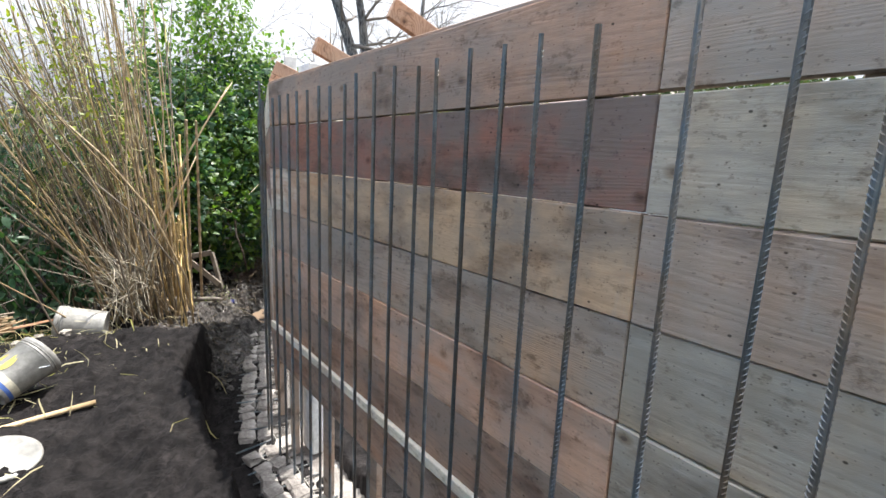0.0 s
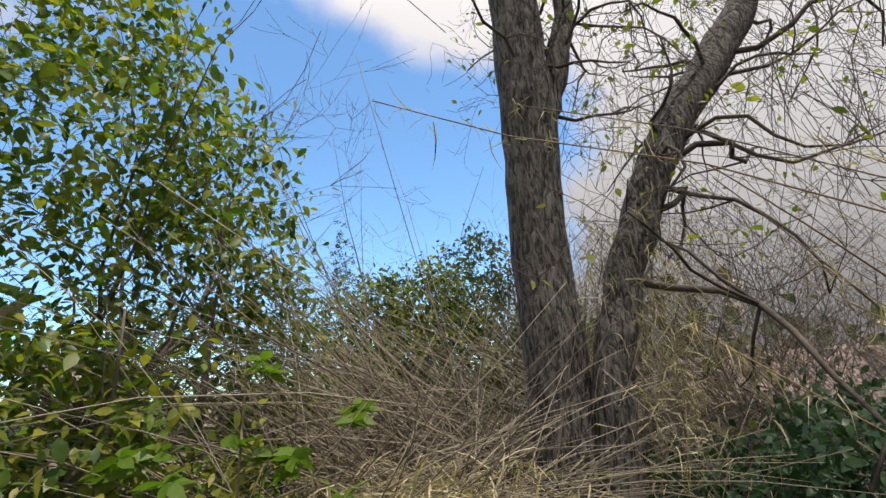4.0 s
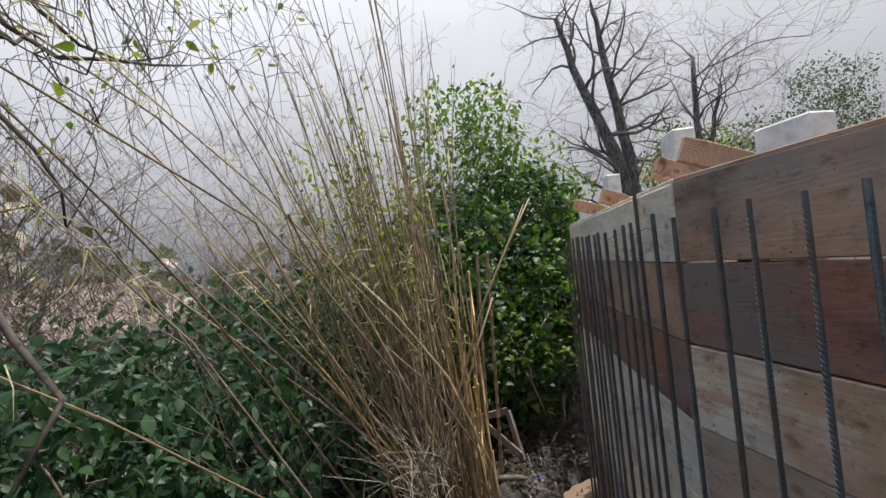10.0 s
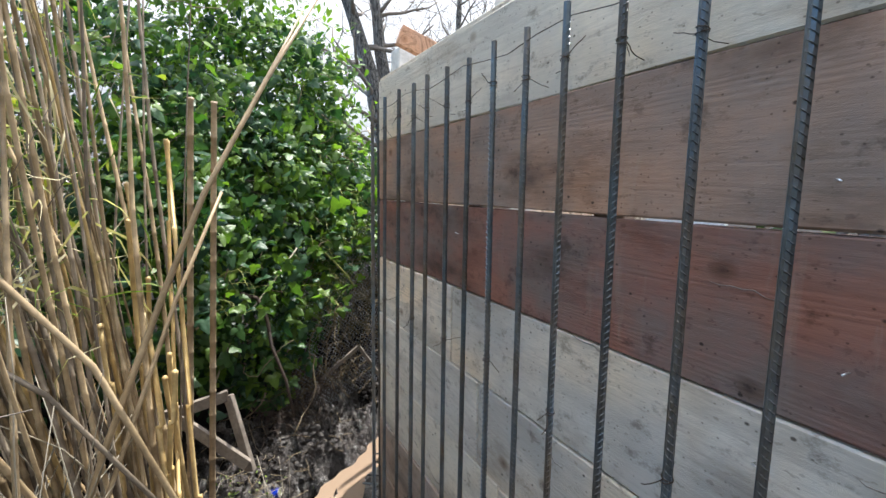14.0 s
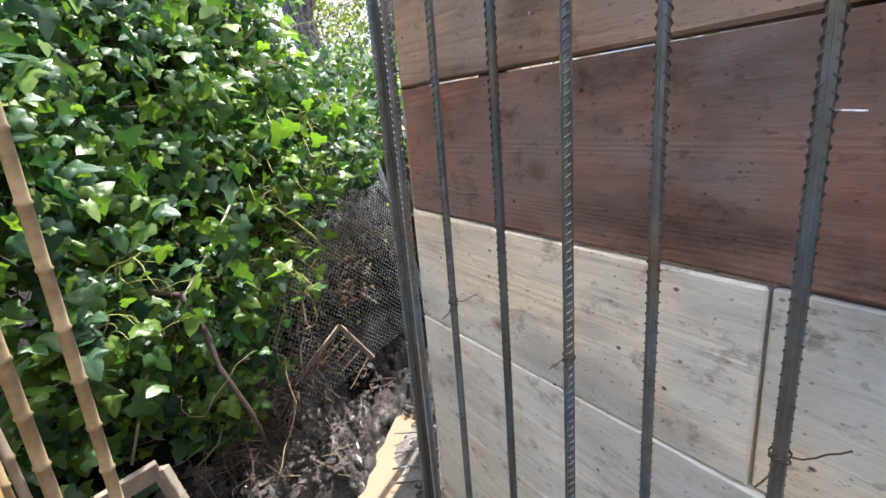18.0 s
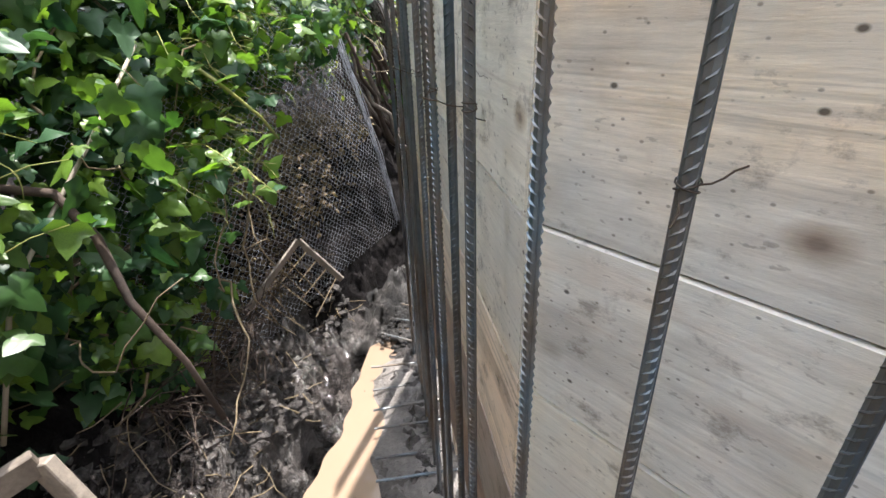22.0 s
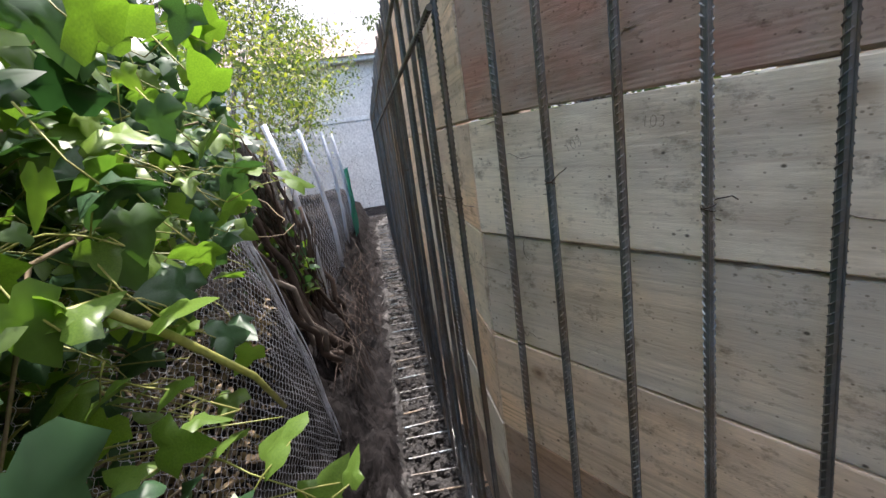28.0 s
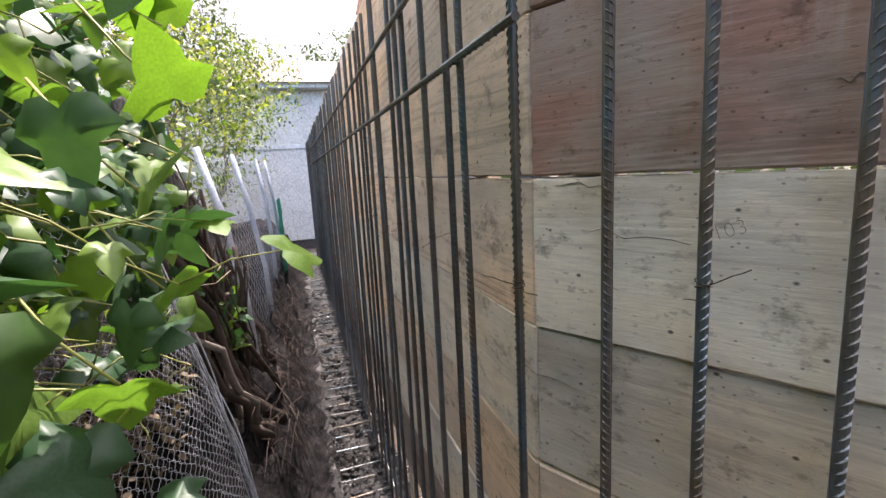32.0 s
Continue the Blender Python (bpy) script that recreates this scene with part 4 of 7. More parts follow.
for p, places in BARS:
    for i, s in enumerate(places):
        tall = p == 1 and i == 1
        d = 0.056 + rng_b.normal(0, 0.002)
        q = spot(p, s + rng_b.normal(0, 0.0015), d, FLOOR - 0.03 + rng_b.uniform(-0.02, 0.015))
        bar = new("rebar", rebar_long[1 if tall else 0])
        bar.matrix_world = Matrix.Translation(q) @ Matrix.Rotation(turned(p), 4, "Z") @ pose(0, 0, 0, rng_b.normal(0, 0.15), rng_b.normal(0, 0.15), rng_b.uniform(0, 360))
        tagged(bar, "upright ribbed steel bar with patches of rust, before the boards", "rebar", "upright bars along the form")
        for z in ([1.71] if p in (1, 2) and i % 2 == 0 else []) + ([2.5] if p == 1 else []) + ([1.71] if p == 3 and i % 3 == 0 and i < 20 else []) + ([0.9] if p == 1 and i % 5 == 2 else []):
            tie = part_mesh("wire_tie", tie_meshes[int(rng_b.integers(4))], bar)
            tie.matrix_parent_inverse = Matrix()
            tie.matrix_local = pose(0, 0, z + rng_b.normal(0, 0.012), 0, 0, rng_b.uniform(0, 360))
# level bars tied high on the long stretch
level_bar = rebar_mesh(9.6, spacing=0.03)
for z in (1.785, 1.545):
    ob = new("rebar", level_bar)
    q = spot(3, -0.1, 0.074, z)
    ob.matrix_world = Matrix.Translation(q) @ Matrix.Rotation(turned(3), 4, "Z") @ pose(0, 0, 0, 0, 90, 0)
    tagged(ob, "level ribbed steel bar tied across the upright bars", "rebar", "level bars of the long stretch")
wire_top = tube_obj("tie_wire_line", [[(spot(1, 0.02 + 0.12 * i, 0.062, 2.0 + 0.012 * math.sin(i * 1.7)), 0.0013) for i in range(20)]], M_WIRE, sides=4)
tagged(wire_top, "thin dark wire strung between the bar tops", "wire")

# short rods across the footing, pressed into mud
rod_mesh = rebar_mesh(0.42, 0.0065, 0.02, 6)
for p, places in BARS:
    for i, s in enumerate(places):
        if p == 3 and i > 60:
            continue
        q = spot(p, s + 0.07 + rng_b.normal(0, 0.012), -0.1, FLOOR + (0.016 if p < 3 else 0.034) + rng_b.uniform(-0.006, 0.008))
        rod = new("footing_rod", rod_mesh)
        rod.matrix_world = Matrix.Translation(q) @ Matrix.Rotation(turned(p) + rng_b.normal(0, 0.07), 4, "Z") @ pose(0, 0, 0, -90 + rng_b.normal(0, 1.2), 0, 0)
        tagged(rod, "short muddy steel rod lying across the footing", "rebar", "short rods across the footing")

# thin concrete footing strips under the boards, string along the edge
for p, (a, b, h) in enumerate(PANELS):
    ln = (b - a).length
    bm = bmesh.new()
    n = max(4, int(ln / 0.12))
    rng = np.random.default_rng(20 + p)
    rows = []
    for i in range(n + 1):
        s = ln * i / n
        wet = 0.08 if p == 2 else 0.0
        dd = [-0.62, -0.3, -0.05, 0.12 + wet, 0.26 + wet + rng.normal(0, 0.02)]
        zz = [FLOOR + 0.02, FLOOR + 0.03, FLOOR + 0.006, FLOOR + 0.004 - 0.1 * wet, FLOOR - 0.05]
        rows.append([bm.verts.new((s, d, z + rng.normal(0, 0.006))) for d, z in zip(dd, zz)])
    for i in range(n):
        for k in range(4):
            bm.faces.new((rows[i][k], rows[i + 1][k], rows[i + 1][k + 1], rows[i][k + 1]))
    ob = part("footing", bm, M_CONCPALE if p < 1 else M_CONC if p < 3 else M_WETMUD, None, "", True)
    ob.matrix_world = Matrix.Translation((a.x, a.y, 0)) @ Matrix.Rotation(turned(p), 4, "Z")
    tagged(ob, "rough pale concrete footing smeared with mud", "footing", kind="structure")
    if p < 2:
        for i in range(int((ln - (3.4 if p == 0 else 0)) / 0.14)):
            s = (3.4 if p == 0 else 0) + 0.07 + 0.14 * i
            for d in (0.08, 0.22):
                lump = part("block", box_bm((0.118, 0.115, 0.05), 0.012), M_CONCPALE, ob, "pale broken block edge")
                for v in lump.data.vertices:
                    v.co += Vector(rng.normal(0, 0.006, 3))
                lump.matrix_local = pose(s + rng.normal(0, 0.01), d + rng.normal(0, 0.012), FLOOR + 0.012 + rng.normal(0, 0.006), rng.normal(0, 5), rng.normal(0, 5), rng.normal(0, 9))
    st = tube_obj("string_line", [[(spot(p, ln * i / 12, 0.03, FLOOR + 0.05 + 0.002 * math.sin(3 * i)), 0.0016) for i in range(13)]], M_STRING, sides=4)
    tagged(st, "taut white string along the footing", "string")

# ---- white posts and lumber ends above and behind the wall ----
rng_p = np.random.default_rng(9)
for p, s, z, w in ((1, 0.35, 2.41, 0.15), (1, 1.53, 2.425, 0.13), (1, 2.55, 2.36, 0.12), (0, 6.27, 2.27, 0.19), (2, 0.9, 2.34, 0.10), (3, 3.0, 2.3, 0.1)):
    q = spot(p, s, -0.17, 0)
    post = part("post", box_bm((w, 0.09, z + 0.5), 0.006), M_WHITE)
    post.matrix_world = Matrix.Translation((q.x, q.y, (z - 0.5) / 2)) @ Matrix.Rotation(turned(p), 4, "Z")
    tagged(post, "white square post standing behind the form boards", "post", "white posts behind the form")
for p, s, z, tilt in ((0, 5.0, 2.31, 24), (0, 5.85, 2.30, 20), (0, 6.5, 2.26, 22), (1, 0.26, 2.24, 22), (1, 1.30, 2.26, 22), (1, 2.2, 2.32, 20), (2, 0.8, 2.24, 20), (3, 2.0, 2.25, 15), (3, 5.0, 2.25, 15), (3, 8.0, 2.25, 15)):
    q = spot(p, s, -0.28, z - 0.09)
    beam = part("brace", box_bm((0.039, 0.55, 0.089), 0.003), M_BRACE)
    beam.matrix_world = Matrix.Translation(q) @ Matrix.Rotation(turned(p) + rng_p.normal(0, 0.2), 4, "Z") @ pose(0, 0, 0, tilt, 0, 0)
    tagged(beam, "sawn lumber brace end, orange-brown, over the form top", "brace", "braces over the form top")


# ---- canes ----
def cane_mesh(name, height, radius, lean, seed, mat, cut=False):
    """A jointed cane with swollen nodes that bends over with its height."""
    rng = np.random.default_rng(seed)
    path, p, z = [], Vector((0, 0, 0)), 0.0
    d = Vector((lean, 0, 1)).normalized()
    gap = 0.16
    n = int(height / gap)
    for i in range(n + 1):
        r = radius * (1 - 0.72 * i / max(1, n) if not cut else 1 - 0.1 * i / max(1, n))
        path += [(p.copy(), r), (p + d * 0.006, r * 1.28), (p + d * 0.014, r)]
        d = (d + Vector((0.011 * lean + rng.normal(0, 0.015), rng.normal(0, 0.015), 0))).normalized()
        p = p + d * gap * rng.uniform(0.85, 1.15)
    path.append((p.copy(), path[-1][1]))
    v, q = tubes(path and [path], 7)
    return mesh_of(name, v, q, mat, True), path


rng_c = np.random.default_rng(21)
stout_canes, slim_canes = [], []
for k in range(16):
    m = (M_CANE, M_CANEGREY, M_CANE, M_CANEGREY, M_CANEYEL, M_CANE, M_CANEGREY, M_CANE)[k % 8]
    stout_canes.append(cane_mesh("cane", rng_c.uniform(2.6, 5.0), rng_c.uniform(0.0105, 0.0165), rng_c.uniform(0.0, 0.09), 300 + k, m))
    slim_canes.append(cane_mesh("cane", rng_c.uniform(2.0, 4.4), rng_c.uniform(0.005, 0.0085), rng_c.uniform(0.03, 0.18), 340 + k, (M_CANEGREY, M_CANE, M_CANEGREY)[k % 3]))


def reed_clump(name, cx, cy, rx, ry, stout, slim, label, leaves=900):
    """Canes that rise from a narrow foot and fan out to the west."""
    clump = thing(name, Matrix.Translation((cx, cy, ground_at(cx, cy) - 0.05)), label, "reed clump")
    spots = []
    for i in range(stout + slim):
        a, r = rng_c.uniform(0, 2 * math.pi), math.sqrt(rng_c.random())
        x, y = rx * r * math.cos(a), ry * r * math.sin(a)
        me, path = (stout_canes if i < stout else slim_canes)[int(rng_c.integers(16))]
        fan = -1.0 + 12.0 * (rx - x) / (2 * rx) + rng_c.normal(0, 3.5)
        if i % 4 == 3:
            fan += rng_c.uniform(6, 34)
        m = pose(x, y, ground_at(cx + x, cy + y) - ground_at(cx, cy) - 0.03, rng_c.normal(0, 3.5), fan, 180 + rng_c.normal(10, 32))
        if any((m @ q).z < 2.3 and min(math.hypot((m @ q).x + cx - e[0], (m @ q).y + cy - e[1]) for _, e, _, _ in PATH[20:36]) < 0.3 for q, _ in path[::3]):
            continue
        ob = part_mesh("cane", me, clump)
        ob.matrix_local = m
        for q, r in path[30::4]:
            spots.append(m @ q)
    spots = np.array([tuple(q) for q in spots if q.x + cx < -1.05 or q.z > 2.9])
    pick = rng_c.integers(0, len(spots), leaves)
    me = leaves_mesh("leaf_sprays", spots[pick] + rng_c.normal(0, 0.02, (leaves, 3)), rng_c.uniform(0.12, 0.34, leaves), M_STRAW, BLADE_SHAPE, BLADE_FACES, rng_c, (0, 0, 0.6), 0.5, 0.8)
    tagged(part_mesh("leaf_sprays", me, clump, "dry straw-coloured blades"), kind="stuff")
    n = leaves // 2
    me = leaves_mesh("green_sprays", spots[pick[:n]] + rng_c.normal(0, 0.04, (n, 3)), rng_c.uniform(0.1, 0.28, n), M_GRASS, BLADE_SHAPE, BLADE_FACES, rng_c, (0, 0, 0.6), 0.3, 0.8)
    tagged(part_mesh("green_sprays", me, clump, "yellow-green young blades"), kind="stuff")
    return clump


reed_clump("reed_clump", -1.20, 0.12, 0.37, 0.30, 64, 26, "tall stand of tan dry giant reed canes on the bank", 420)
reed_clump("reed_clump", -1.75, 0.25, 0.42, 0.45, 16, 46, "tall stand of grey-brown dry reed canes behind the first", 500)

# broken canes lying across the front of the stand
for pts, mat in (([((-1.85, -0.42, 1.95), 0.010), ((-1.5, -0.44, 1.58), 0.0105), ((-1.13, -0.44, 1.05), 0.011), ((-0.85, -0.40, 0.3), 0.0115), ((-0.80, -0.38, ground_at(-0.80, -0.38) - 0.02), 0.0115)], M_CANE),
                 ([((-1.6, -0.5, 1.35), 0.008), ((-1.25, -0.46, 0.98), 0.0085), ((-0.95, -0.4, 0.45), 0.009), ((-0.86, -0.36, ground_at(-0.86, -0.36) - 0.02), 0.009)], M_CANEGREY),
                 ([((-0.72, -0.15, 1.62), 0.006), ((-0.9, -0.25, 1.2), 0.008), ((-1.15, -0.38, 0.5), 0.009), ((-1.25, -0.42, ground_at(-1.25, -0.42) - 0.02), 0.009)], M_CANE)):
    tagged(tube_obj("leaning_cane", [pts], mat, None, 8), "broken dry cane lying across the reed stand", "cane", "leaning canes")

# single canes that lean out and cut stubs
lean_canes = [((-2.2, -0.4), (-3.4, -2.2, 3.4)), ((-1.35, -0.1), (-2.9, -1.4, 3.0)), ((-1.9, -0.2), (-3.0, -2.6, 3.3)), ((-0.83, 0.62), (-0.73, 0.09, 2.0)),
              ((-0.945, 0.55), (-0.82, 0.03, 2.0)), ((-1.35, -0.60), (-1.3, -0.2, 2.9)), ((-1.5, -0.6), (-1.75, -1.7, 2.3))]
for k, (b, tip) in enumerate(lean_canes):
    g = ground_at(*b)
    a, e = Vector((b[0], b[1], g - 0.03)), Vector(tip)
    path = []
    n = 16
    for i in range(n + 1):
        f = i / n
        q = a.lerp(e, f) + Vector((0, 0, (0.0 if k in (3, 4) else 0.25) * math.sin(math.pi * f)))
        r = 0.0175 * (1 - 0.3 * f) if k in (3, 4) else 0.011 * (1 - 0.55 * f)
        path += [(q, r), (q + (e - a) * 0.002, r * 1.25), (q + (e - a) * 0.005, r)]
    ob = tube_obj("leaning_cane", [path], M_CANEGREY if k == 0 else M_CANETAN if k in (3, 4) else M_CANE, None, 9)
    tagged(ob, "single dry jointed cane leaning out of the reeds", "cane", "leaning canes")
stem = tube_obj("dead_branch", [[((-1.35, -0.35, 0.05), 0.012), ((-1.12, -0.38, 0.75), 0.0115), ((-0.93, -0.4, 1.25), 0.011), ((-0.78, -0.4, 1.62), 0.010), ((-0.55, -0.3, 2.05), 0.008), ((-0.33, -0.2, 2.42), 0.006)], [((-0.66, -0.34, 1.85), 0.008), ((-0.50, -0.24, 2.15), 0.006), ((-0.38, -0.12, 2.38), 0.004)]], M_CANE, None, 8)
tagged(stem, "tan forked dead reed leaning across the stand", "branch")
cut_canes = [((-0.99, 0.12), (-0.93, 0.05, 0.83), 0.0103), ((-0.93, -0.06), (-0.93, -0.10, 0.95), 0.0115), ((-0.86, 0.0), (-0.95, -0.16, 0.88), 0.0098), ((-1.02, -0.02), (-0.92, -0.24, 0.93), 0.0107),
             ((-0.82, -0.33), (-0.93, 0.22, 1.85), 0.0098), ((-0.93, -0.41), (-0.93, 0.31, 1.85), 0.0082), ((-0.87, -0.45), (-1.10, 0.27, 1.65), 0.0115), ((-1.05, 0.05), (-1.06, 0.0, 1.5), 0.0107), ((-1.08, 0.2), (-1.02, 0.08, 1.25), 0.0098), ((-1.12, 0.0), (-1.16, -0.1, 1.1), 0.0115), ((-1.0, 0.28), (-1.12, 0.2, 0.4), 0.0090)]
for b, tip, r in cut_canes:
    a, e = Vector((b[0], b[1], ground_at(*b) - 0.04)), Vector(tip)
    path = []
    for i in range(6):
        q = a.lerp(e, i / 6) + Vector(rng_c.normal(0, 0.004, 3))
        path += [(q, r), (q + (e - a) * 0.12, r * 0.97), (q + (e - a) * 0.158, r), (q + (e - a) * 0.163, r * 1.2)]
    path.append((e, r))
    ob = tube_obj("cut_cane", [path], M_CANEYEL, None, 10)
    tagged(ob, "thick yellow jointed cane cut off at the bank", "cane", "cut cane stubs")

# ---- ivy and shrubs ----
rng_v = np.random.default_rng(33)


def blob_points(rng, boxes, n):
    """Places near the surface of overlapping lumps. boxes: (centre, radii)."""
    out = []
    vol = np.array([r[0] * r[1] + r[1] * r[2] + r[0] * r[2] for _, r in boxes])
    for (c, r), k in zip(boxes, (n * vol / vol.sum()).astype(int)):
        d = rng.normal(0, 1, (k, 3))
        d /= np.linalg.norm(d, axis=1)[:, None]
        rad = 1 - 0.35 * rng.random(k) ** 2 + 0.12 * rng.normal(0, 1, k)
        out.append(np.array(c) + d * rad[:, None] * np.array(r))
    out = np.concatenate(out)
    gz = ground_height(out[:, 0], out[:, 1])
    far, run = along(out[:, 0], out[:, 1])
    # the wire fence stays clear of leaves for a stretch
    bare = (run > S_C3 - 0.25) & (run < S_C3 + 1.4) & (far < 1.05 + 0.1 * out[:, 2]) & (out[:, 2] < 1.05)
    return out[(out[:, 2] > gz + 0.02) & ~bare & ((far > 0.62) | (run < S_C1) | ((far > 0.15) & (run > S_C3 + 4.5) & (out[:, 2] > 2.0)))]


def vines(rng, boxes, count, length):
    paths = []
    for _ in range(count):
        c, r = boxes[int(rng.integers(len(boxes)))]
        d = Vector(rng.normal(0, 1, 3)).normalized()
        p = Vector(c) + Vector((d.x * r[0], d.y * r[1], d.z * r[2])) * 0.8
        w, path = Vector(rng.normal(0, 1, 3) + np.array([0, 0, -0.4])).normalized(), []
        rad = rng.uniform(0.002, 0.007)
        for i in range(10):
            path.append((p.copy(), rad * (1 - 0.06 * i)))
            w = (w + Vector(rng.normal(0, 0.35, 3))).normalized()
            p = p + w * length / 10
        far, run = along(np.array([q.x for q, _ in path]), np.array([q.y for q, _ in path]))
        keep = [k for k in range(len(path)) if far[k] > 0.72 or run[k] < S_C1]
        if len(keep) == len(path):
            paths.append(path)
    return paths


def shrub(name, boxes, n, size, mat, mat2, label, category, face, shape=IVY_SHAPE, faces=IVY_FACES, nv=60, kind=""):
    ob = thing(name, Matrix(), label, category, kind=kind)
    pts = blob_points(rng_v, boxes, n)
    cut = rng_v.random(len(pts)) < 0.6
    part_mesh("leaves", leaves_mesh("leaves", pts[cut], size[0] + (size[1] - size[0]) * rng_v.random(cut.sum()) ** 1.7, mat, shape, faces, rng_v, face, 0.9, 0.55), ob)
    part_mesh("shaded_leaves", leaves_mesh("shaded_leaves", pts[~cut], rng_v.uniform(size[0], size[1], (~cut).sum()), mat2, shape, faces, rng_v, face, 0.9, 0.7), ob)
    tube_obj("stems", vines(rng_v, boxes, nv, 0.9), M_VINE, ob, 5, "tangled brown stems")
    return ob


# a finer ivy leaf: lobed outline in two rings, folded along the midrib
_out = [(0, 0.02), (0.16, -0.13), (0.36, -0.12), (0.46, 0.02), (0.60, 0.20), (0.46, 0.30), (0.31, 0.40), (0.30, 0.55), (0.22, 0.74), (0.10, 0.92), (0, 1.06)]
_out = _out + [(-x, y) for x, y in reversed(_out[1:-1])]
_n = len(_out)
FINE_IVY = np.array([(x, y, -0.10 * y * y - 0.22 * x * x) for x, y in _out] + [(x * 0.5, 0.32 + (y - 0.32) * 0.5, 0.035 * abs(x) * 4 - 0.03 * y) for x, y in _out] + [(0, 0.32, -0.015)])
FINE_FACES = [(i, (i + 1) % _n, _n + (i + 1) % _n, _n + i) for i in range(_n)] + [(_n + i, _n + (i + 1) % _n, 2 * _n) for i in range(_n)]
FACE_CAM = (-0.25, -0.55, 0.55)
# ivy on the hill and fence left of the trench
ivy_boxes = [((-0.55, 1.75, 0.75), (0.55, 0.45, 0.75)), ((0.0, 2.15, 0.95), (0.5, 0.42, 0.8)), ((-1.1, 1.5, 1.0), (0.6, 0.5, 1.0)), ((-0.6, 2.2, 1.7), (0.7, 0.6, 0.8)),
             ((0.1, 2.7, 1.75), (0.65, 0.5, 0.75)), ((0.75, 2.62, 1.35), (0.4, 0.35, 0.5)), ((-0.3, 2.9, 2.6), (0.8, 0.7, 0.7)), ((-1.4, 2.1, 1.9), (0.8, 0.7, 1.1)),
             ((0.1, 2.35, 0.7), (0.38, 0.3, 0.5)), ((-0.42, 1.62, 0.12), (0.26, 0.18, 0.22)), ((-0.1, 1.78, 0.3), (0.22, 0.16, 0.25)), ((0.28, 2.0, 0.72), (0.2, 0.14, 0.25))]
shrub("ivy", ivy_boxes, 12500, (0.035, 0.125), M_IVY, M_IVYDARK, "dense ivy with glossy green lobed leaves over the bank", "ivy", FACE_CAM, FINE_IVY, FINE_FACES, nv=130, kind="stuff")
bright_boxes = [((-0.55, 2.9, 2.6), (0.7, 0.5, 1.5)), ((0.15, 3.2, 2.4), (0.75, 0.6, 1.25)), ((-1.2, 2.6, 3.4), (0.6, 0.6, 1.1)), ((-0.6, 2.9, 3.9), (0.5, 0.5, 0.7)), ((-0.2, 3.0, 1.4), (0.8, 0.6, 0.9))]
shrub("shrub", bright_boxes, 6800, (0.06, 0.13), M_BRIGHT, M_IVY, "tall sunlit bright green leafy shrub behind the reeds", "shrub", (0.1, -0.4, 0.6), OVAL_SHAPE, OVAL_FACES, 90, kind="stuff")
dark_boxes = [((-3.3, -1.7, 0.7), (0.8, 0.7, 0.95)), ((-2.8, -0.9, 0.6), (0.7, 0.6, 0.85)), ((-2.5, 0.5, 1.0), (0.8, 0.6, 1.0)), ((-3.3, -0.2, 1.0), (0.8, 0.7, 0.95)), ((-4.0, -0.9, 0.8), (0.8, 0.7, 1.0)), ((-4.7, -1.6, 0.4), (0.8, 0.7, 0.9)), ((-3.3, 1.6, 0.9), (1.2, 0.8, 1.0)), ((-5.0, 0.5, 0.3), (1.1, 0.9, 1.0)),
              ((-2.2, 1.5, 0.9), (0.7, 0.6, 0.9)), ((-3.0, -0.7, 0.1), (0.7, 0.6, 0.6)), ((-2.4, 0.0, 0.2), (0.6, 0.5, 0.6)), ((-3.8, -1.4, -0.1), (0.8, 0.6, 0.6)), ((-3.7, -2.5, 0.2), (0.6, 0.6, 0.75)), ((-3.3, -3.2, -0.1), (0.5, 0.6, 0.6)), ((-4.6, -2.5, 0.4), (0.7, 0.6, 0.8))]
shrub("shrub", dark_boxes, 20500, (0.07, 0.14), M_IVYDARK, M_IVYDARK, "dark green dense broadleaf shrub below the bank", "shrub", (0.2, -0.5, 0.7), OVAL_SHAPE, OVAL_FACES, 80, kind="stuff")

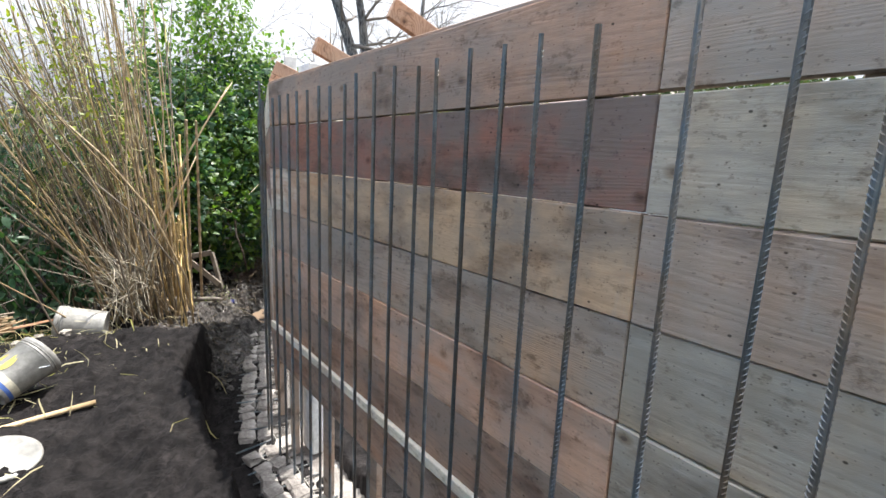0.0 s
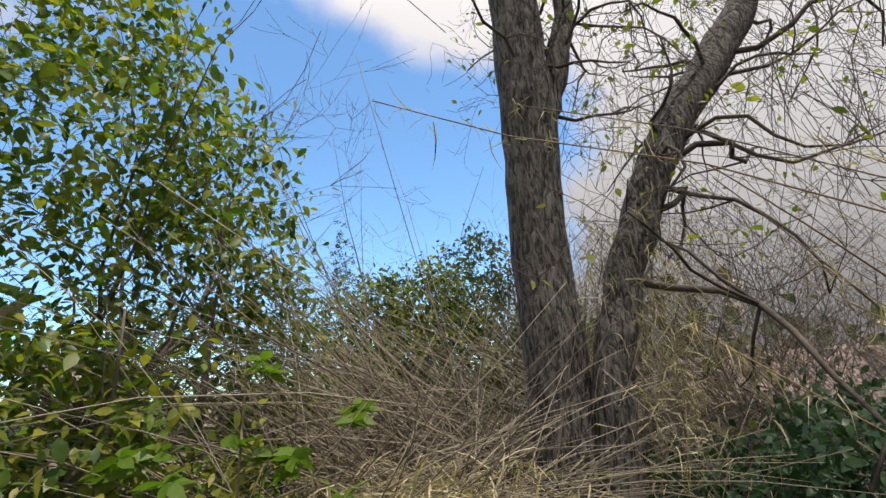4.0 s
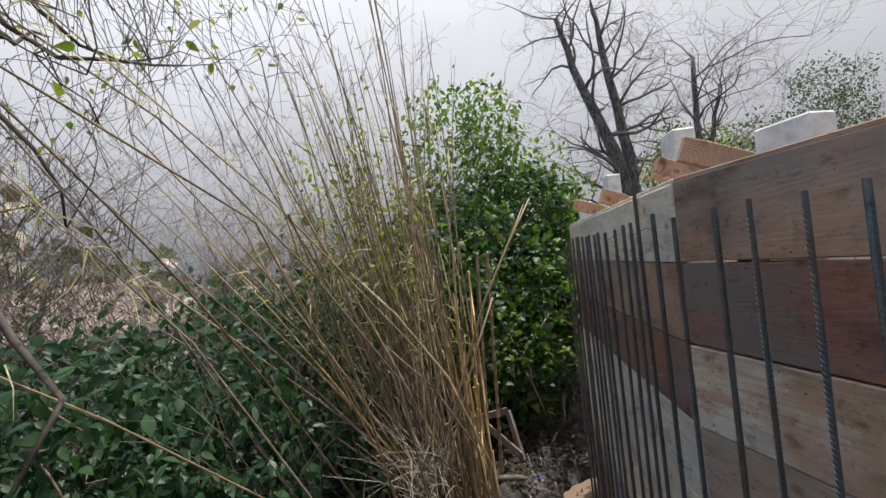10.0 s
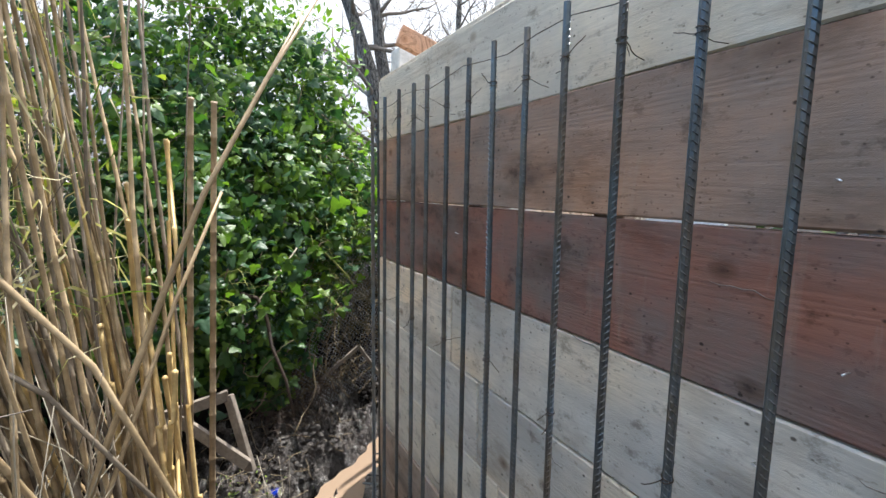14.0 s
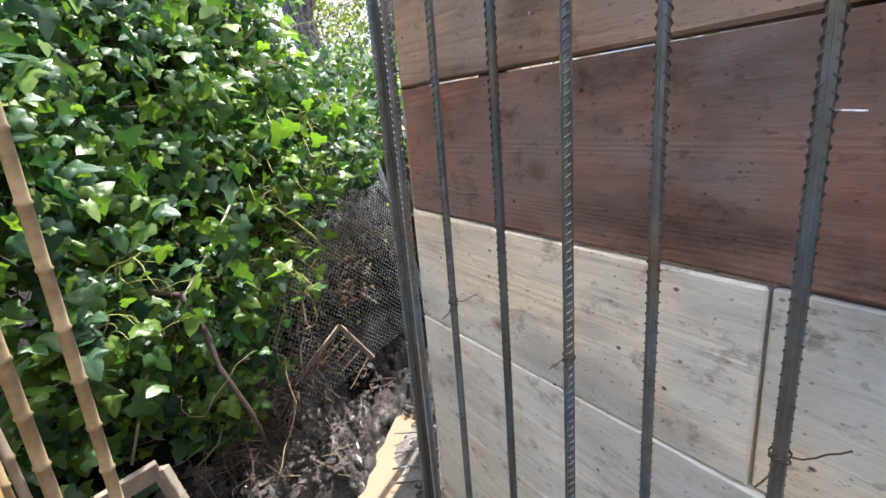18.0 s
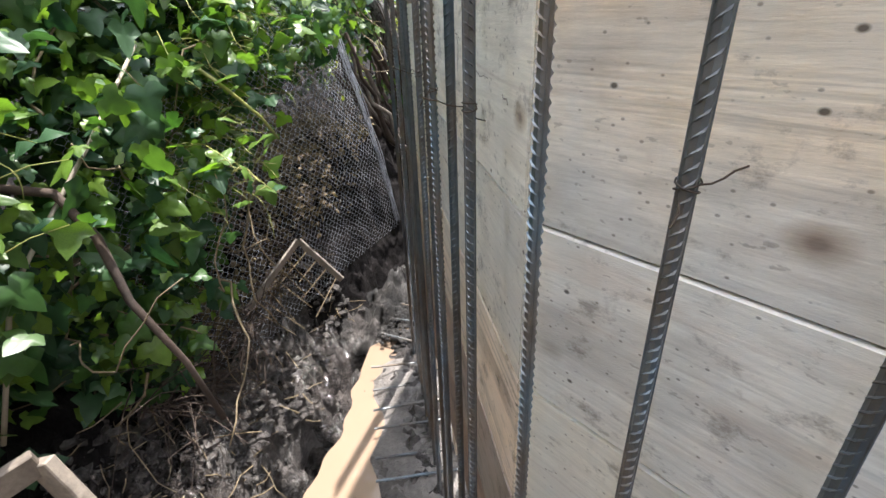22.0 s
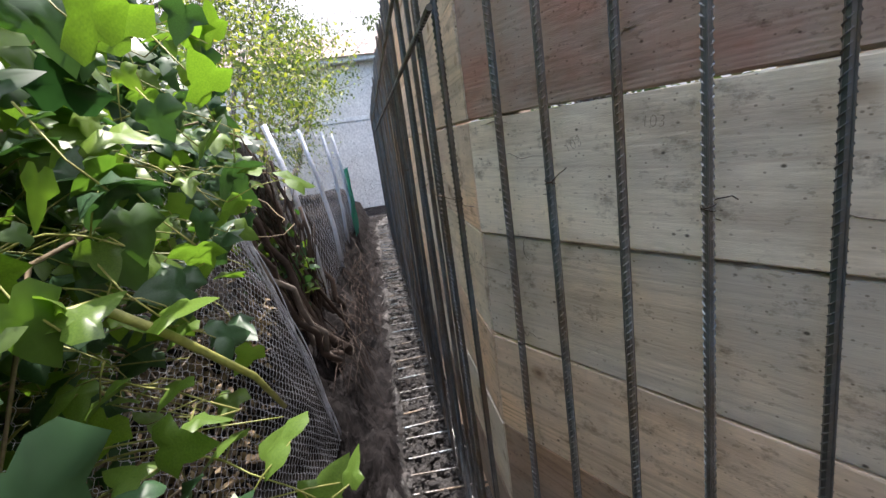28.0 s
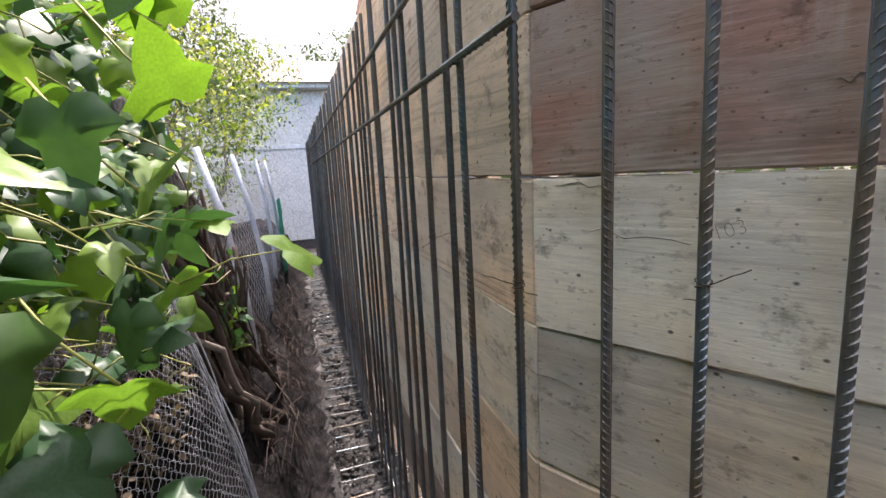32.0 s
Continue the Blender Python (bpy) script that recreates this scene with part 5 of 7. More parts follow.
# nearest sprays of large ivy leaves, with green tendrils
SPRAYS = [((0.45, 2.4, 1.3), (0.60, 1.92, 1.36)), ((0.2, 2.4, 1.2), (0.40, 1.93, 1.28)), ((0.4, 2.45, 1.15), (0.56, 1.96, 1.25)), ((0.2, 2.4, 0.95), (0.38, 1.93, 1.08)), ((0.45, 2.5, 0.9), (0.62, 2.0, 1.0)),
          ((0.45, 2.4, 1.5), (0.58, 1.92, 1.55)), ((0.25, 2.45, 1.4), (0.44, 1.99, 1.46)), ((0.1, 2.3, 0.95), (0.28, 1.9, 1.05)), ((0.35, 2.5, 1.5), (0.5, 2.05, 1.54)), ((0.0, 2.4, 0.8), (0.24, 2.02, 0.86)),
          ((0.0, 2.4, 1.1), (0.24, 1.98, 1.2)), ((-0.1, 2.5, 0.55), (0.1, 2.1, 0.62)),
          ((0.0, 2.2, 0.95), (0.20, 1.75, 1.08)), ((-0.1, 2.15, 0.9), (0.11, 1.74, 1.02)), ((0.1, 2.2, 0.9), (0.27, 1.75, 0.99)), ((0.0, 2.1, 0.8), (0.21, 1.60, 0.90)), ((-0.1, 1.95, 0.6), (0.16, 1.42, 0.70)), ((-0.15, 1.9, 0.7), (0.06, 1.40, 0.78)),
          ((-0.2, 1.9, 0.55), (-0.02, 1.45, 0.6)), ((0.0, 2.0, 0.75), (0.24, 1.50, 0.72)),
          ((0.1, 2.3, 1.0), (0.36, 1.80, 1.1)), ((0.15, 2.3, 0.8), (0.4, 1.86, 0.92)), ((0.0, 2.2, 0.7), (0.3, 1.84, 0.8)), ((0.2, 2.3, 1.2), (0.44, 1.82, 1.2)), ((0.25, 2.4, 1.1), (0.52, 1.95, 1.12)), ((-0.05, 2.1, 1.0), (0.18, 1.72, 1.18)),
          ((-0.75, 1.24, 1.01), (-0.53, 0.93, 0.99)), ((-0.9, 1.2, 0.8), (-0.62, 0.95, 0.82)), ((0.0, 1.7, 0.62), (0.2, 1.4, 0.66))]
thick = thing("ivy_vine", Matrix(), "thick yellow-green ivy stem reaching over the wire fence", "ivy")
tube_obj("stem", [[((-0.12, 1.95, 1.02), 0.009), ((0.0, 1.78, 1.10), 0.0085), ((0.08, 1.71, 1.11), 0.0085), ((0.16, 1.69, 1.03), 0.0075), ((0.27, 1.66, 0.90), 0.0065), ((0.33, 1.67, 0.80), 0.005)]], M_TENDRIL, thick, 8)
crook = thing("dead_branch", Matrix(), "crooked brown branch hanging before the ivy", "branch")
tube_obj("limb", [[((-0.95, 1.6, 1.05), 0.013), ((-0.68, 1.42, 0.90), 0.014), ((-0.48, 1.36, 0.835), 0.015), ((-0.425, 1.30, 0.695), 0.015), ((-0.41, 1.18, 0.515), 0.013), ((-0.33, 1.1, 0.28), 0.011), ((-0.28, 1.1, 0.0), 0.010)]], M_DARKWOOD, crook, 8)
lean_cane = thing("reed_cane", Matrix(), "dry tan reed cane leaning in the ivy", "reed")
tube_obj("stem", [[((-0.82, 1.2, 0.2), 0.007), ((-0.66, 1.27, 0.61), 0.007), ((-0.345, 1.44, 0.95), 0.0065), ((-0.1, 1.72, 1.2), 0.006)]], M_STALK, lean_cane, 8)
near_spray = thing("ivy_spray", Matrix(), "overhanging ivy spray with large bright green leaves", "ivy")
rng_n = np.random.default_rng(41)
one_leaf = [leaves_mesh("leaf", [(0, 0, 0)], 1.0, (M_BRIGHT if k == 1 else M_IVY if k in (2, 3) else M_IVYDARK), FINE_IVY, FINE_FACES, np.random.default_rng(60 + k), (0, 0, 1), 0.2, 0.05) for k in range(5)]
for a, e in SPRAYS:
    a, e = Vector(a), Vector(e)
    path = []
    for i in range(11):
        f = i / 10
        q = a.lerp(e, f) + Vector((0.03 * math.sin(5 * f + a.x * 9), 0, 0.10 * math.sin(math.pi * f))) + Vector(rng_n.normal(0, 0.003, 3))
        path.append((q, 0.0032 * (1 - 0.6 * f)))
    tube_obj("tendril", [path], M_TENDRIL, near_spray, 6, "yellow-green tendril")
    for _ in range(2):
        q0 = a.lerp(e, rng_n.uniform(0.0, 0.5))
        q2 = a.lerp(e, rng_n.uniform(0.6, 0.95)) + Vector(rng_n.normal(0, 0.07, 3))
        q1 = (q0 + q2) / 2 + Vector((rng_n.normal(0, 0.06), rng_n.normal(0, 0.05), rng_n.uniform(0.03, 0.12)))
        curl = [((1 - f) ** 2 * q0 + 2 * f * (1 - f) * q1 + f * f * q2, 0.0022 * (1 - 0.5 * f)) for f in (0, 0.12, 0.25, 0.38, 0.5, 0.62, 0.75, 0.88, 1)]
        tube_obj("tendril", [curl], M_TENDRIL, near_spray, 5, "yellow-green tendril")
    for i in range(2, 11):
        for _ in range(1 if i % 4 else 0):
            q = path[i][0]
            off = Vector(rng_n.normal(0, 0.06, 3))
            leaf = part_mesh("leaf", one_leaf[int(rng_n.integers(5))], near_spray)
            sc = rng_n.uniform(0.05, 0.098)
            leaf.matrix_local = Matrix.Translation(q + off) @ Euler((rng_n.normal(0.5, 0.5), rng_n.normal(0, 0.5), rng_n.uniform(0, 6.28))).to_matrix().to_4x4() @ Matrix.Scale(sc, 4)
            tube_obj("leaf_stalk", [[(q, 0.0016), (q + off * 0.5 + Vector((0, 0, 0.01)), 0.0014), (q + off, 0.0012)]], M_TENDRIL, near_spray, 4)


# single large leaves that hang nearest to the lane
hanging = thing("ivy_spray", Matrix(), "hanging ivy shoot with single large backlit leaves", "ivy")
for (x, y, z), sc, pitch, turn, k in (((0.20, 1.72, 1.47), 0.13, -75, 20, 1), ((0.30, 1.78, 1.50), 0.10, -80, -30, 1), ((0.66, 1.97, 1.58), 0.10, -70, 10, 1), ((0.45, 1.79, 1.42), 0.095, -65, -15, 1),
                                    ((0.42, 1.82, 1.31), 0.09, -60, 40, 2), ((0.16, 1.70, 1.06), 0.092, -20, 60, 1), ((0.02, 1.68, 1.10), 0.085, -30, 110, 2), ((0.30, 1.76, 1.14), 0.10, -35, -50, 3), ((0.14, 1.70, 1.26), 0.09, -30, 30, 4), ((0.52, 1.90, 1.16), 0.09, -55, 0, 2)):
    leaf = part_mesh("leaf", one_leaf[k], hanging)
    leaf.matrix_local = pose(x, y, z, pitch, 0, turn) @ Matrix.Scale(sc, 4)
    tube_obj("leaf_stalk", [[((x, y, z), 0.0018), ((x - 0.02, y + 0.04, z + 0.05), 0.0016), ((x - 0.02, y + 0.12, z + 0.14), 0.002)]], M_TENDRIL, hanging, 5)


# ---- trees ----
def big_tree():
    t = thing("tree", pose(-4.3, -3.37, -0.9), "large two-stemmed tree with furrowed grey-brown bark", "tree")
    rng = np.random.default_rng(71)

    def trunk(pts, name, label, depth=True):
        path = []
        for i in range(len(pts) - 1):
            (a, ra), (b, rb) = pts[i], pts[i + 1]
            for k in range(5):
                f = k / 5
                path.append((Vector(a).lerp(Vector(b), f) + Vector(rng.normal(0, 0.012, 3)), (ra + (rb - ra) * f) * rng.uniform(0.97, 1.03)))
        path.append((Vector(pts[-1][0]), pts[-1][1]))
        tube_obj(name, [path], M_BARK, t, 18, label)
        return path

    main = trunk([((0.0, 0.0, -0.6), 0.36), ((0, 0, 0.8), 0.29), ((0, -0.02, 2.5), 0.275), ((0.0, -0.03, 4.2), 0.27), ((0, 0.02, 5.4), 0.28), ((0, 0.03, 6.9), 0.26), ((0.1, -0.1, 9.5), 0.14)], "trunk", "thick upright trunk")
    second = trunk([((0.2, 0.1, -0.6), 0.24), ((0.25, 0.2, 1.6), 0.2), ((0.3, 0.34, 2.9), 0.17), ((0.3, 0.58, 3.6), 0.165), ((0.3, 1.07, 4.62), 0.18), ((0.3, 1.47, 5.26), 0.19), ((0.3, 2.15, 6.05), 0.2), ((0.3, 2.75, 6.9), 0.17), ((0.3, 3.1, 8.6), 0.1)], "trunk", "second trunk that leans and bends")
    stub = trunk([((0.05, 0.1, 5.2), 0.15), ((0.08, 0.36, 5.9), 0.13), ((0.1, 0.55, 6.6), 0.11), ((0.1, 0.6, 7.6), 0.07)], "limb", "upright limb from the fork")
    paths, tips = [], []
    for path in (main[20:], second[20:], stub[6:]):
        for q, r in path[::2]:
            for _ in range(2):
                w = Vector((rng.normal(0, 0.6), rng.normal(0.5, 0.8), rng.normal(0.25, 0.4))).normalized()
                grown(rng, q, w, rng.uniform(1.0, 2.0), min(0.026, r * 0.16), 3, paths, tips, 3, 0.34, 0.68, 0.0, 7)
    # long low limb reaching over the reeds
    for st, wy in (((0.3, 0.6, 3.6), (0.7, 1.3, 0.1)), ((0.3, 1.2, 4.7), (0.5, 1.2, 0.25)), ((0.3, 2.2, 6.1), (0.6, 1.2, 0.0)), ((0.3, 0.9, 4.2), (0.1, 1.2, -0.05))):
        grown(rng, st, wy, 2.5, 0.036, 4, paths, tips, 3, 0.34, 0.64, -0.01, 7)
    # fine twigs that hang from the limbs over the reeds
    ends = [p for p, _ in tips if p.y > 0.9 and p.z > 2.6]
    for k in rng.integers(0, len(ends), 420):
        p, d, path = ends[int(k)].copy(), Vector((rng.normal(0.1, 0.3), rng.normal(0.25, 0.35), -0.5)).normalized(), []
        ln = rng.uniform(0.5, 1.7)
        for i in range(6):
            path.append((p.copy(), 0.0042 * (1 - 0.12 * i)))
            d = (d + Vector(rng.normal(0, 0.13, 3)) + Vector((0, 0, -0.12))).normalized()
            p = p + d * ln / 5
        if p.z > 0.3:
            paths.append(path)
    woodwork(t, paths, 0.015, M_LIMB, 60)
    pts = np.array([tuple(p) for p, _ in tips])
    pts = pts[rng.random(len(pts)) < 0.10]
    part_mesh("leaves", leaves_mesh("leaves", pts + rng.normal(0, 0.05, pts.shape), rng.uniform(0.05, 0.11, len(pts)), M_OLIVE, OVAL_SHAPE, OVAL_FACES, rng), t, "few young yellow-green leaves")


big_tree()


def leafy_tree(x, y, height, seed, mat, mat2, label, crown, n, leaf=(0.09, 0.17), trunk_r=0.09, trunk_h=1.0):
    g = ground_at(x, y)
    t = thing("tree", pose(x, y, g - 0.05), label, "tree")
    rng = np.random.default_rng(seed)
    paths, tips = [], []
    for k in range(4):
        grown(rng, (rng.normal(0, 0.06), rng.normal(0, 0.06), -0.05), (rng.normal(0, 0.25), rng.normal(0, 0.25), 1), height * 0.55, trunk_r * rng.uniform(0.6, 1), 3, paths, tips, 4, 0.16, 0.62, 0.05, 6)
    tube_obj("trunk", paths[:1], M_TWIG, t, 8, "slender grey-brown stem")
    woodwork(t, paths[1:], 0.02)
    pts = blob_free(rng, crown, n)
    cut = rng.random(len(pts)) < 0.6
    part_mesh("leaves", leaves_mesh("leaves", pts[cut], rng.uniform(*leaf, cut.sum()), mat, OVAL_SHAPE, OVAL_FACES, rng, (0.2, 0.2, 0.8), 0.9, 0.6), t)
    part_mesh("leaves", leaves_mesh("leaves", pts[~cut], rng.uniform(*leaf, (~cut).sum()), mat2, OVAL_SHAPE, OVAL_FACES, rng, (0.2, 0.2, 0.8), 0.9, 0.6), t)
    return t


def blob_free(rng, boxes, n):
    """Places in drooping clumps on the outside of lumps, with gaps."""
    out = []
    vol = np.array([r[0] * r[1] + r[1] * r[2] + r[0] * r[2] for _, r in boxes])
    for (c, r), k in zip(boxes, (n * vol / vol.sum()).astype(int)):
        m = max(3, k // 14)
        d = rng.normal(0, 1, (m, 3))
        d /= np.linalg.norm(d, axis=1)[:, None]
        cl = np.array(c) + d * (rng.uniform(0.5, 1.05, m)[:, None]) * np.array(r)
        own = rng.integers(0, m, k)
        out.append(cl[own] + rng.normal(0, 1, (k, 3)) * np.array([0.13, 0.13, 0.10]) * (0.5 + 0.5 * r[0]))
    return np.concatenate(out)


leafy_tree(-4.0, -7.2, 6.2, 81, M_OLIVE, M_IVY, "bushy small tree with yellow-green leaves and many thin stems",
           [((0, 0, 4.6), (1.3, 1.5, 1.2)), ((-0.1, 1.0, 4.0), (0.9, 0.7, 1.1)), ((0.4, -1.3, 4.2), (1.2, 1.1, 1.4)), ((-0.5, 1.4, 3.0), (0.6, 0.5, 0.9)), ((0.4, -0.4, 2.7), (0.9, 1.2, 0.8)), ((0.2, 0.0, 5.5), (1.0, 1.0, 0.6)), ((0.6, -1.6, 5.2), (1.0, 0.9, 0.8)), ((0.5, 1.2, 1.9), (0.6, 0.7, 0.7)), ((0.9, -0.6, 1.6), (0.8, 1.0, 0.7)), ((0.6, -2.2, 3.2), (1.0, 0.8, 1.3)), ((0.7, 0.5, 2.6), (0.6, 0.8, 0.7)), ((1.0, -0.2, 2.2), (0.6, 0.8, 0.6))], 23000, (0.06, 0.125))
q_far = spot(3, 9.6, 2.3)
leafy_tree(q_far.x, q_far.y, 5.6, 88, M_FAR, M_FAR, "hazy grey-green small-leaved tree before the white house",
           [((0, 0, 4.0), (1.0, 0.9, 0.9)), ((0.5, -0.6, 3.4), (0.7, 0.6, 0.8)), ((-0.7, 0.5, 3.6), (0.8, 0.7, 0.9)), ((0.1, 0.1, 5.1), (0.9, 0.8, 0.6)), ((0.3, -0.5, 2.4), (0.6, 0.5, 0.6))], 7000, (0.04, 0.09))
for k, (x, y, hgt, sc, m1, m2, lab) in enumerate([
        (-13.6, -1.4, 7.6, 1.9, M_FAR, M_FAR, "dark green round-crowned tree far behind the thicket"),
        (-16.0, 1.6, 6.0, 2.0, M_FAR, M_OLIVE, "olive green tree far behind the thicket"),
        (-12.0, -4.6, 6.0, 1.7, M_FAR, M_OLIVE, "dense mixed green tree behind the thicket"),
        (-12.6, -3.0, 6.6, 1.6, M_FAR, M_OLIVE, "dense mixed green tree behind the thicket"),
        (-28.0, -5.3, 12.5, 2.2, M_FAR, M_FAR, "dark narrow conifer far away"),
        (-27.0, -8.0, 11.0, 2.0, M_FAR, M_FAR, "dark narrow conifer far away"),
        (-17.0, -12.0, 6.5, 2.4, M_FAR, M_OLIVE, "green tree beyond the yard"),
        (14.0, 20.0, 9.0, 3.2, M_FAR, M_FAR, "grey-green hazy tree beyond the wall"),
        (7.5, 15.5, 7.5, 2.3, M_FAR, M_OLIVE, "grey-green hazy tree beyond the wall"),
        (19.0, 9.0, 8.0, 2.8, M_FAR, M_FAR, "dark green tree above the white house"),
        (9.5, 1.5, 5.6, 2.6, M_FAR, M_FAR, "grey-green tree behind the form"),
        (12.0, -6.0, 6.5, 2.8, M_FAR, M_FAR, "grey-green tree behind the form")]):
    cr = [((0, 0, hgt * 0.62), (sc, sc, hgt * 0.30)), ((sc * 0.5, sc * 0.3, hgt * 0.5), (sc * 0.7, sc * 0.7, hgt * 0.2)), ((-sc * 0.4, sc * 0.2, hgt * 0.72), (sc * 0.6, sc * 0.6, hgt * 0.22))]
    if "conifer" in lab:
        cr = [((0, 0, hgt * (0.3 + 0.13 * i)), (sc * (1 - 0.17 * i), sc * (1 - 0.17 * i), hgt * 0.09)) for i in range(6)]
    leafy_tree(x, y, hgt, 90 + k, m1, m2, lab, cr, 5200, (0.09, 0.21), 0.16)


def bare_tree(x, y, seed, height, label, lean=(0, 0), r=0.13, count=2):
    t = thing("tree", pose(x, y, -0.5), label, "tree")
    rng = np.random.default_rng(seed)
    paths, tips = [], []
    for k in range(count):
        grown(rng, (0.25 * k, 0.1 * k, 0), (lean[0] + 0.12 * k, lean[1] + rng.normal(0, 0.08), 1), height * 0.55, r, 5, paths, tips, 3, 0.13, 0.66, 0.03, 7)
    tube_obj("trunk", paths[:1], M_BARK, t, 8, "dark slim trunk")
    woodwork(t, paths[1:], 0.018)


def forked_tree(x, y, seed, stems, label):
    """A bare tree whose stems are given as lists of (point, radius) above its foot."""
    t = thing("tree", pose(x, y, -0.5), label, "tree")
    rng = np.random.default_rng(seed)
    paths, tips = [], []
    for pts in stems:
        path = []
        for (a, ra), (b, rb) in zip(pts, pts[1:]):
            for k in range(4):
                path.append((Vector(a).lerp(Vector(b), k / 4) + Vector(rng.normal(0, 0.02, 3)), ra + (rb - ra) * k / 4))
        tube_obj("trunk", [path], M_BARK, t, 9, "dark bare stem")
        for q, r in path[len(path) // 3:]:
            for _ in range(2):
                grown(rng, q, (rng.normal(0, 0.9), rng.normal(0, 0.9), rng.uniform(0.1, 0.9)), rng.uniform(1.2, 2.4), min(0.06, r * 0.4), 3, paths, tips, 3, 0.24, 0.66, 0.03, 5)
    woodwork(t, paths, 0.02, None, 40)


forked_tree(3.1, 8.3, 131, [[((0, 0, 0), 0.26), ((-0.1, 0, 2.6), 0.22), ((-0.45, 0.1, 4.6), 0.17), ((-1.3, 0.2, 7.2), 0.10), ((-1.7, 0.2, 9.0), 0.05)], [((-0.05, 0, 2.2), 0.18), ((-0.15, 0.1, 4.6), 0.15), ((-0.5, 0.2, 7.4), 0.09), ((-0.6, 0.3, 9.2), 0.04)]], "tall bare winter tree with two forked dark trunks behind the form")
forked_tree(3.9, 7.0, 132, [[((0, 0, 0), 0.13), ((0.05, 0, 3.0), 0.10), ((0.2, 0, 5.0), 0.07), ((0.3, 0.1, 7.0), 0.04)], [((0.05, 0, 3.6), 0.06), ((0.5, 0, 4.8), 0.05), ((0.9, 0.1, 6.2), 0.03)]], "slim bare winter tree behind the form")
bare_tree(8.5, 10.5, 133, 9.0, "bare winter tree with many fine twigs", (0, 0), 0.12, 1)
bare_tree(-6.5, -7.8, 134, 8.0, "bare winter tree behind the yellow-green tree", (0.05, 0.1), 0.07, 2)
bare_tree(-6.5, 3.5, 135, 6.0, "bare thicket tree with grey twigs", (0.1, 0.0), 0.07, 3)
bare_tree(-3.6, 3.6, 136, 5.5, "bare thicket tree with grey twigs", (0.1, 0.0), 0.06, 3)
bare_tree(-8.5, 1.0, 137, 6.0, "bare thicket tree with grey twigs", (0.1, 0.0), 0.07, 3)


# long thin reeds that arch over from the stand
for k, pts in enumerate((((-2.85, -5.01, 3.58), (-2.96, -4.13, 3.45), (-2.65, -2.98, 3.13), (-2.0, -1.6, 2.3), (-1.6, -0.5, 0.2)),
                         ((-3.05, -4.0, 3.75), (-2.7, -3.0, 3.4), (-2.26, -1.99, 2.83), (-1.75, -1.5, 2.0), (-1.35, -1.2, 1.25), (-1.25, -0.8, -0.1)),
                         ((-2.3, -2.57, 3.13), (-1.8, -1.7, 2.35), (-1.3, -0.69, 1.32), (-1.2, -0.3, -0.2)),
                         ((-2.56, -2.53, 2.51), (-2.1, -2.1, 1.7), (-1.78, -1.69, 0.76), (-1.6, -1.45, -0.1)),
                         ((-3.2, -2.9, 2.2), (-2.5, -2.2, 1.4), (-1.75, -1.3, 0.3), (-1.5, -1.0, -0.1)))):
    path = []
    for i in range(len(pts) - 1):
        for j in range(5):
            path.append((Vector(pts[i]).lerp(Vector(pts[i + 1]), j / 5), 0.0035 + 0.005 * (i + j / 5) / len(pts)))
    path.append((Vector(pts[-1]), 0.009))
    reed = thing("arching_reed", Matrix(), "long thin dry reed arching over the thicket", "reed", "arching reeds")
    tube_obj("stem", [path], M_CANEGREY if k % 2 else M_CANE, reed, 6)
    tips = np.array([tuple(q) for q, _ in path[:9]])
    me = leaves_mesh("plume", tips[rng_v.integers(0, 9 if k < 2 else 4, 34)] + rng_v.normal(0, 0.025, (34, 3)), rng_v.uniform(0.12, 0.3, 34), M_STRAW, BLADE_SHAPE, BLADE_FACES, rng_v, (0, 0, 0.7), 0.7, 0.7)
    tagged(part_mesh("plume", me, reed, "dry hanging blades"), kind="stuff")


# ---- dry thicket of fallen reeds ----
def thicket(name, boxes, n, length, radius, mat, label, way=(0, 0, 0.7), spread=0.8, lane=1.0):
    rng = np.random.default_rng(len(name) * 7 + n)
    paths = []
    for _ in range(n):
        c, r = boxes[int(rng.integers(len(boxes)))]
        p = Vector(c) + Vector(rng.normal(0, 0.5, 3) * np.array(r))
        p.z = max(p.z, (-0.35 if p.x < -2.2 else -0.28) + 0.02)
        d = (Vector(way) + Vector(rng.normal(0, spread, 3))).normalized()
        ln, path = length * rng.uniform(0.5, 1.3), []
        for i in range(5):
            path.append((p.copy(), radius * (1 - 0.18 * i)))
            d = (d + Vector((0, 0, -0.10)) + Vector(rng.normal(0, 0.06, 3))).normalized()
            p = p + d * ln / 4
        far, run = along(np.array([q.x for q, _ in path]), np.array([q.y for q, _ in path]))
        if far.min() > lane:
            paths.append(path)
    ob = tube_obj(name, paths, mat, None, 4)
    return tagged(ob, label, "dry reeds", kind="stuff")


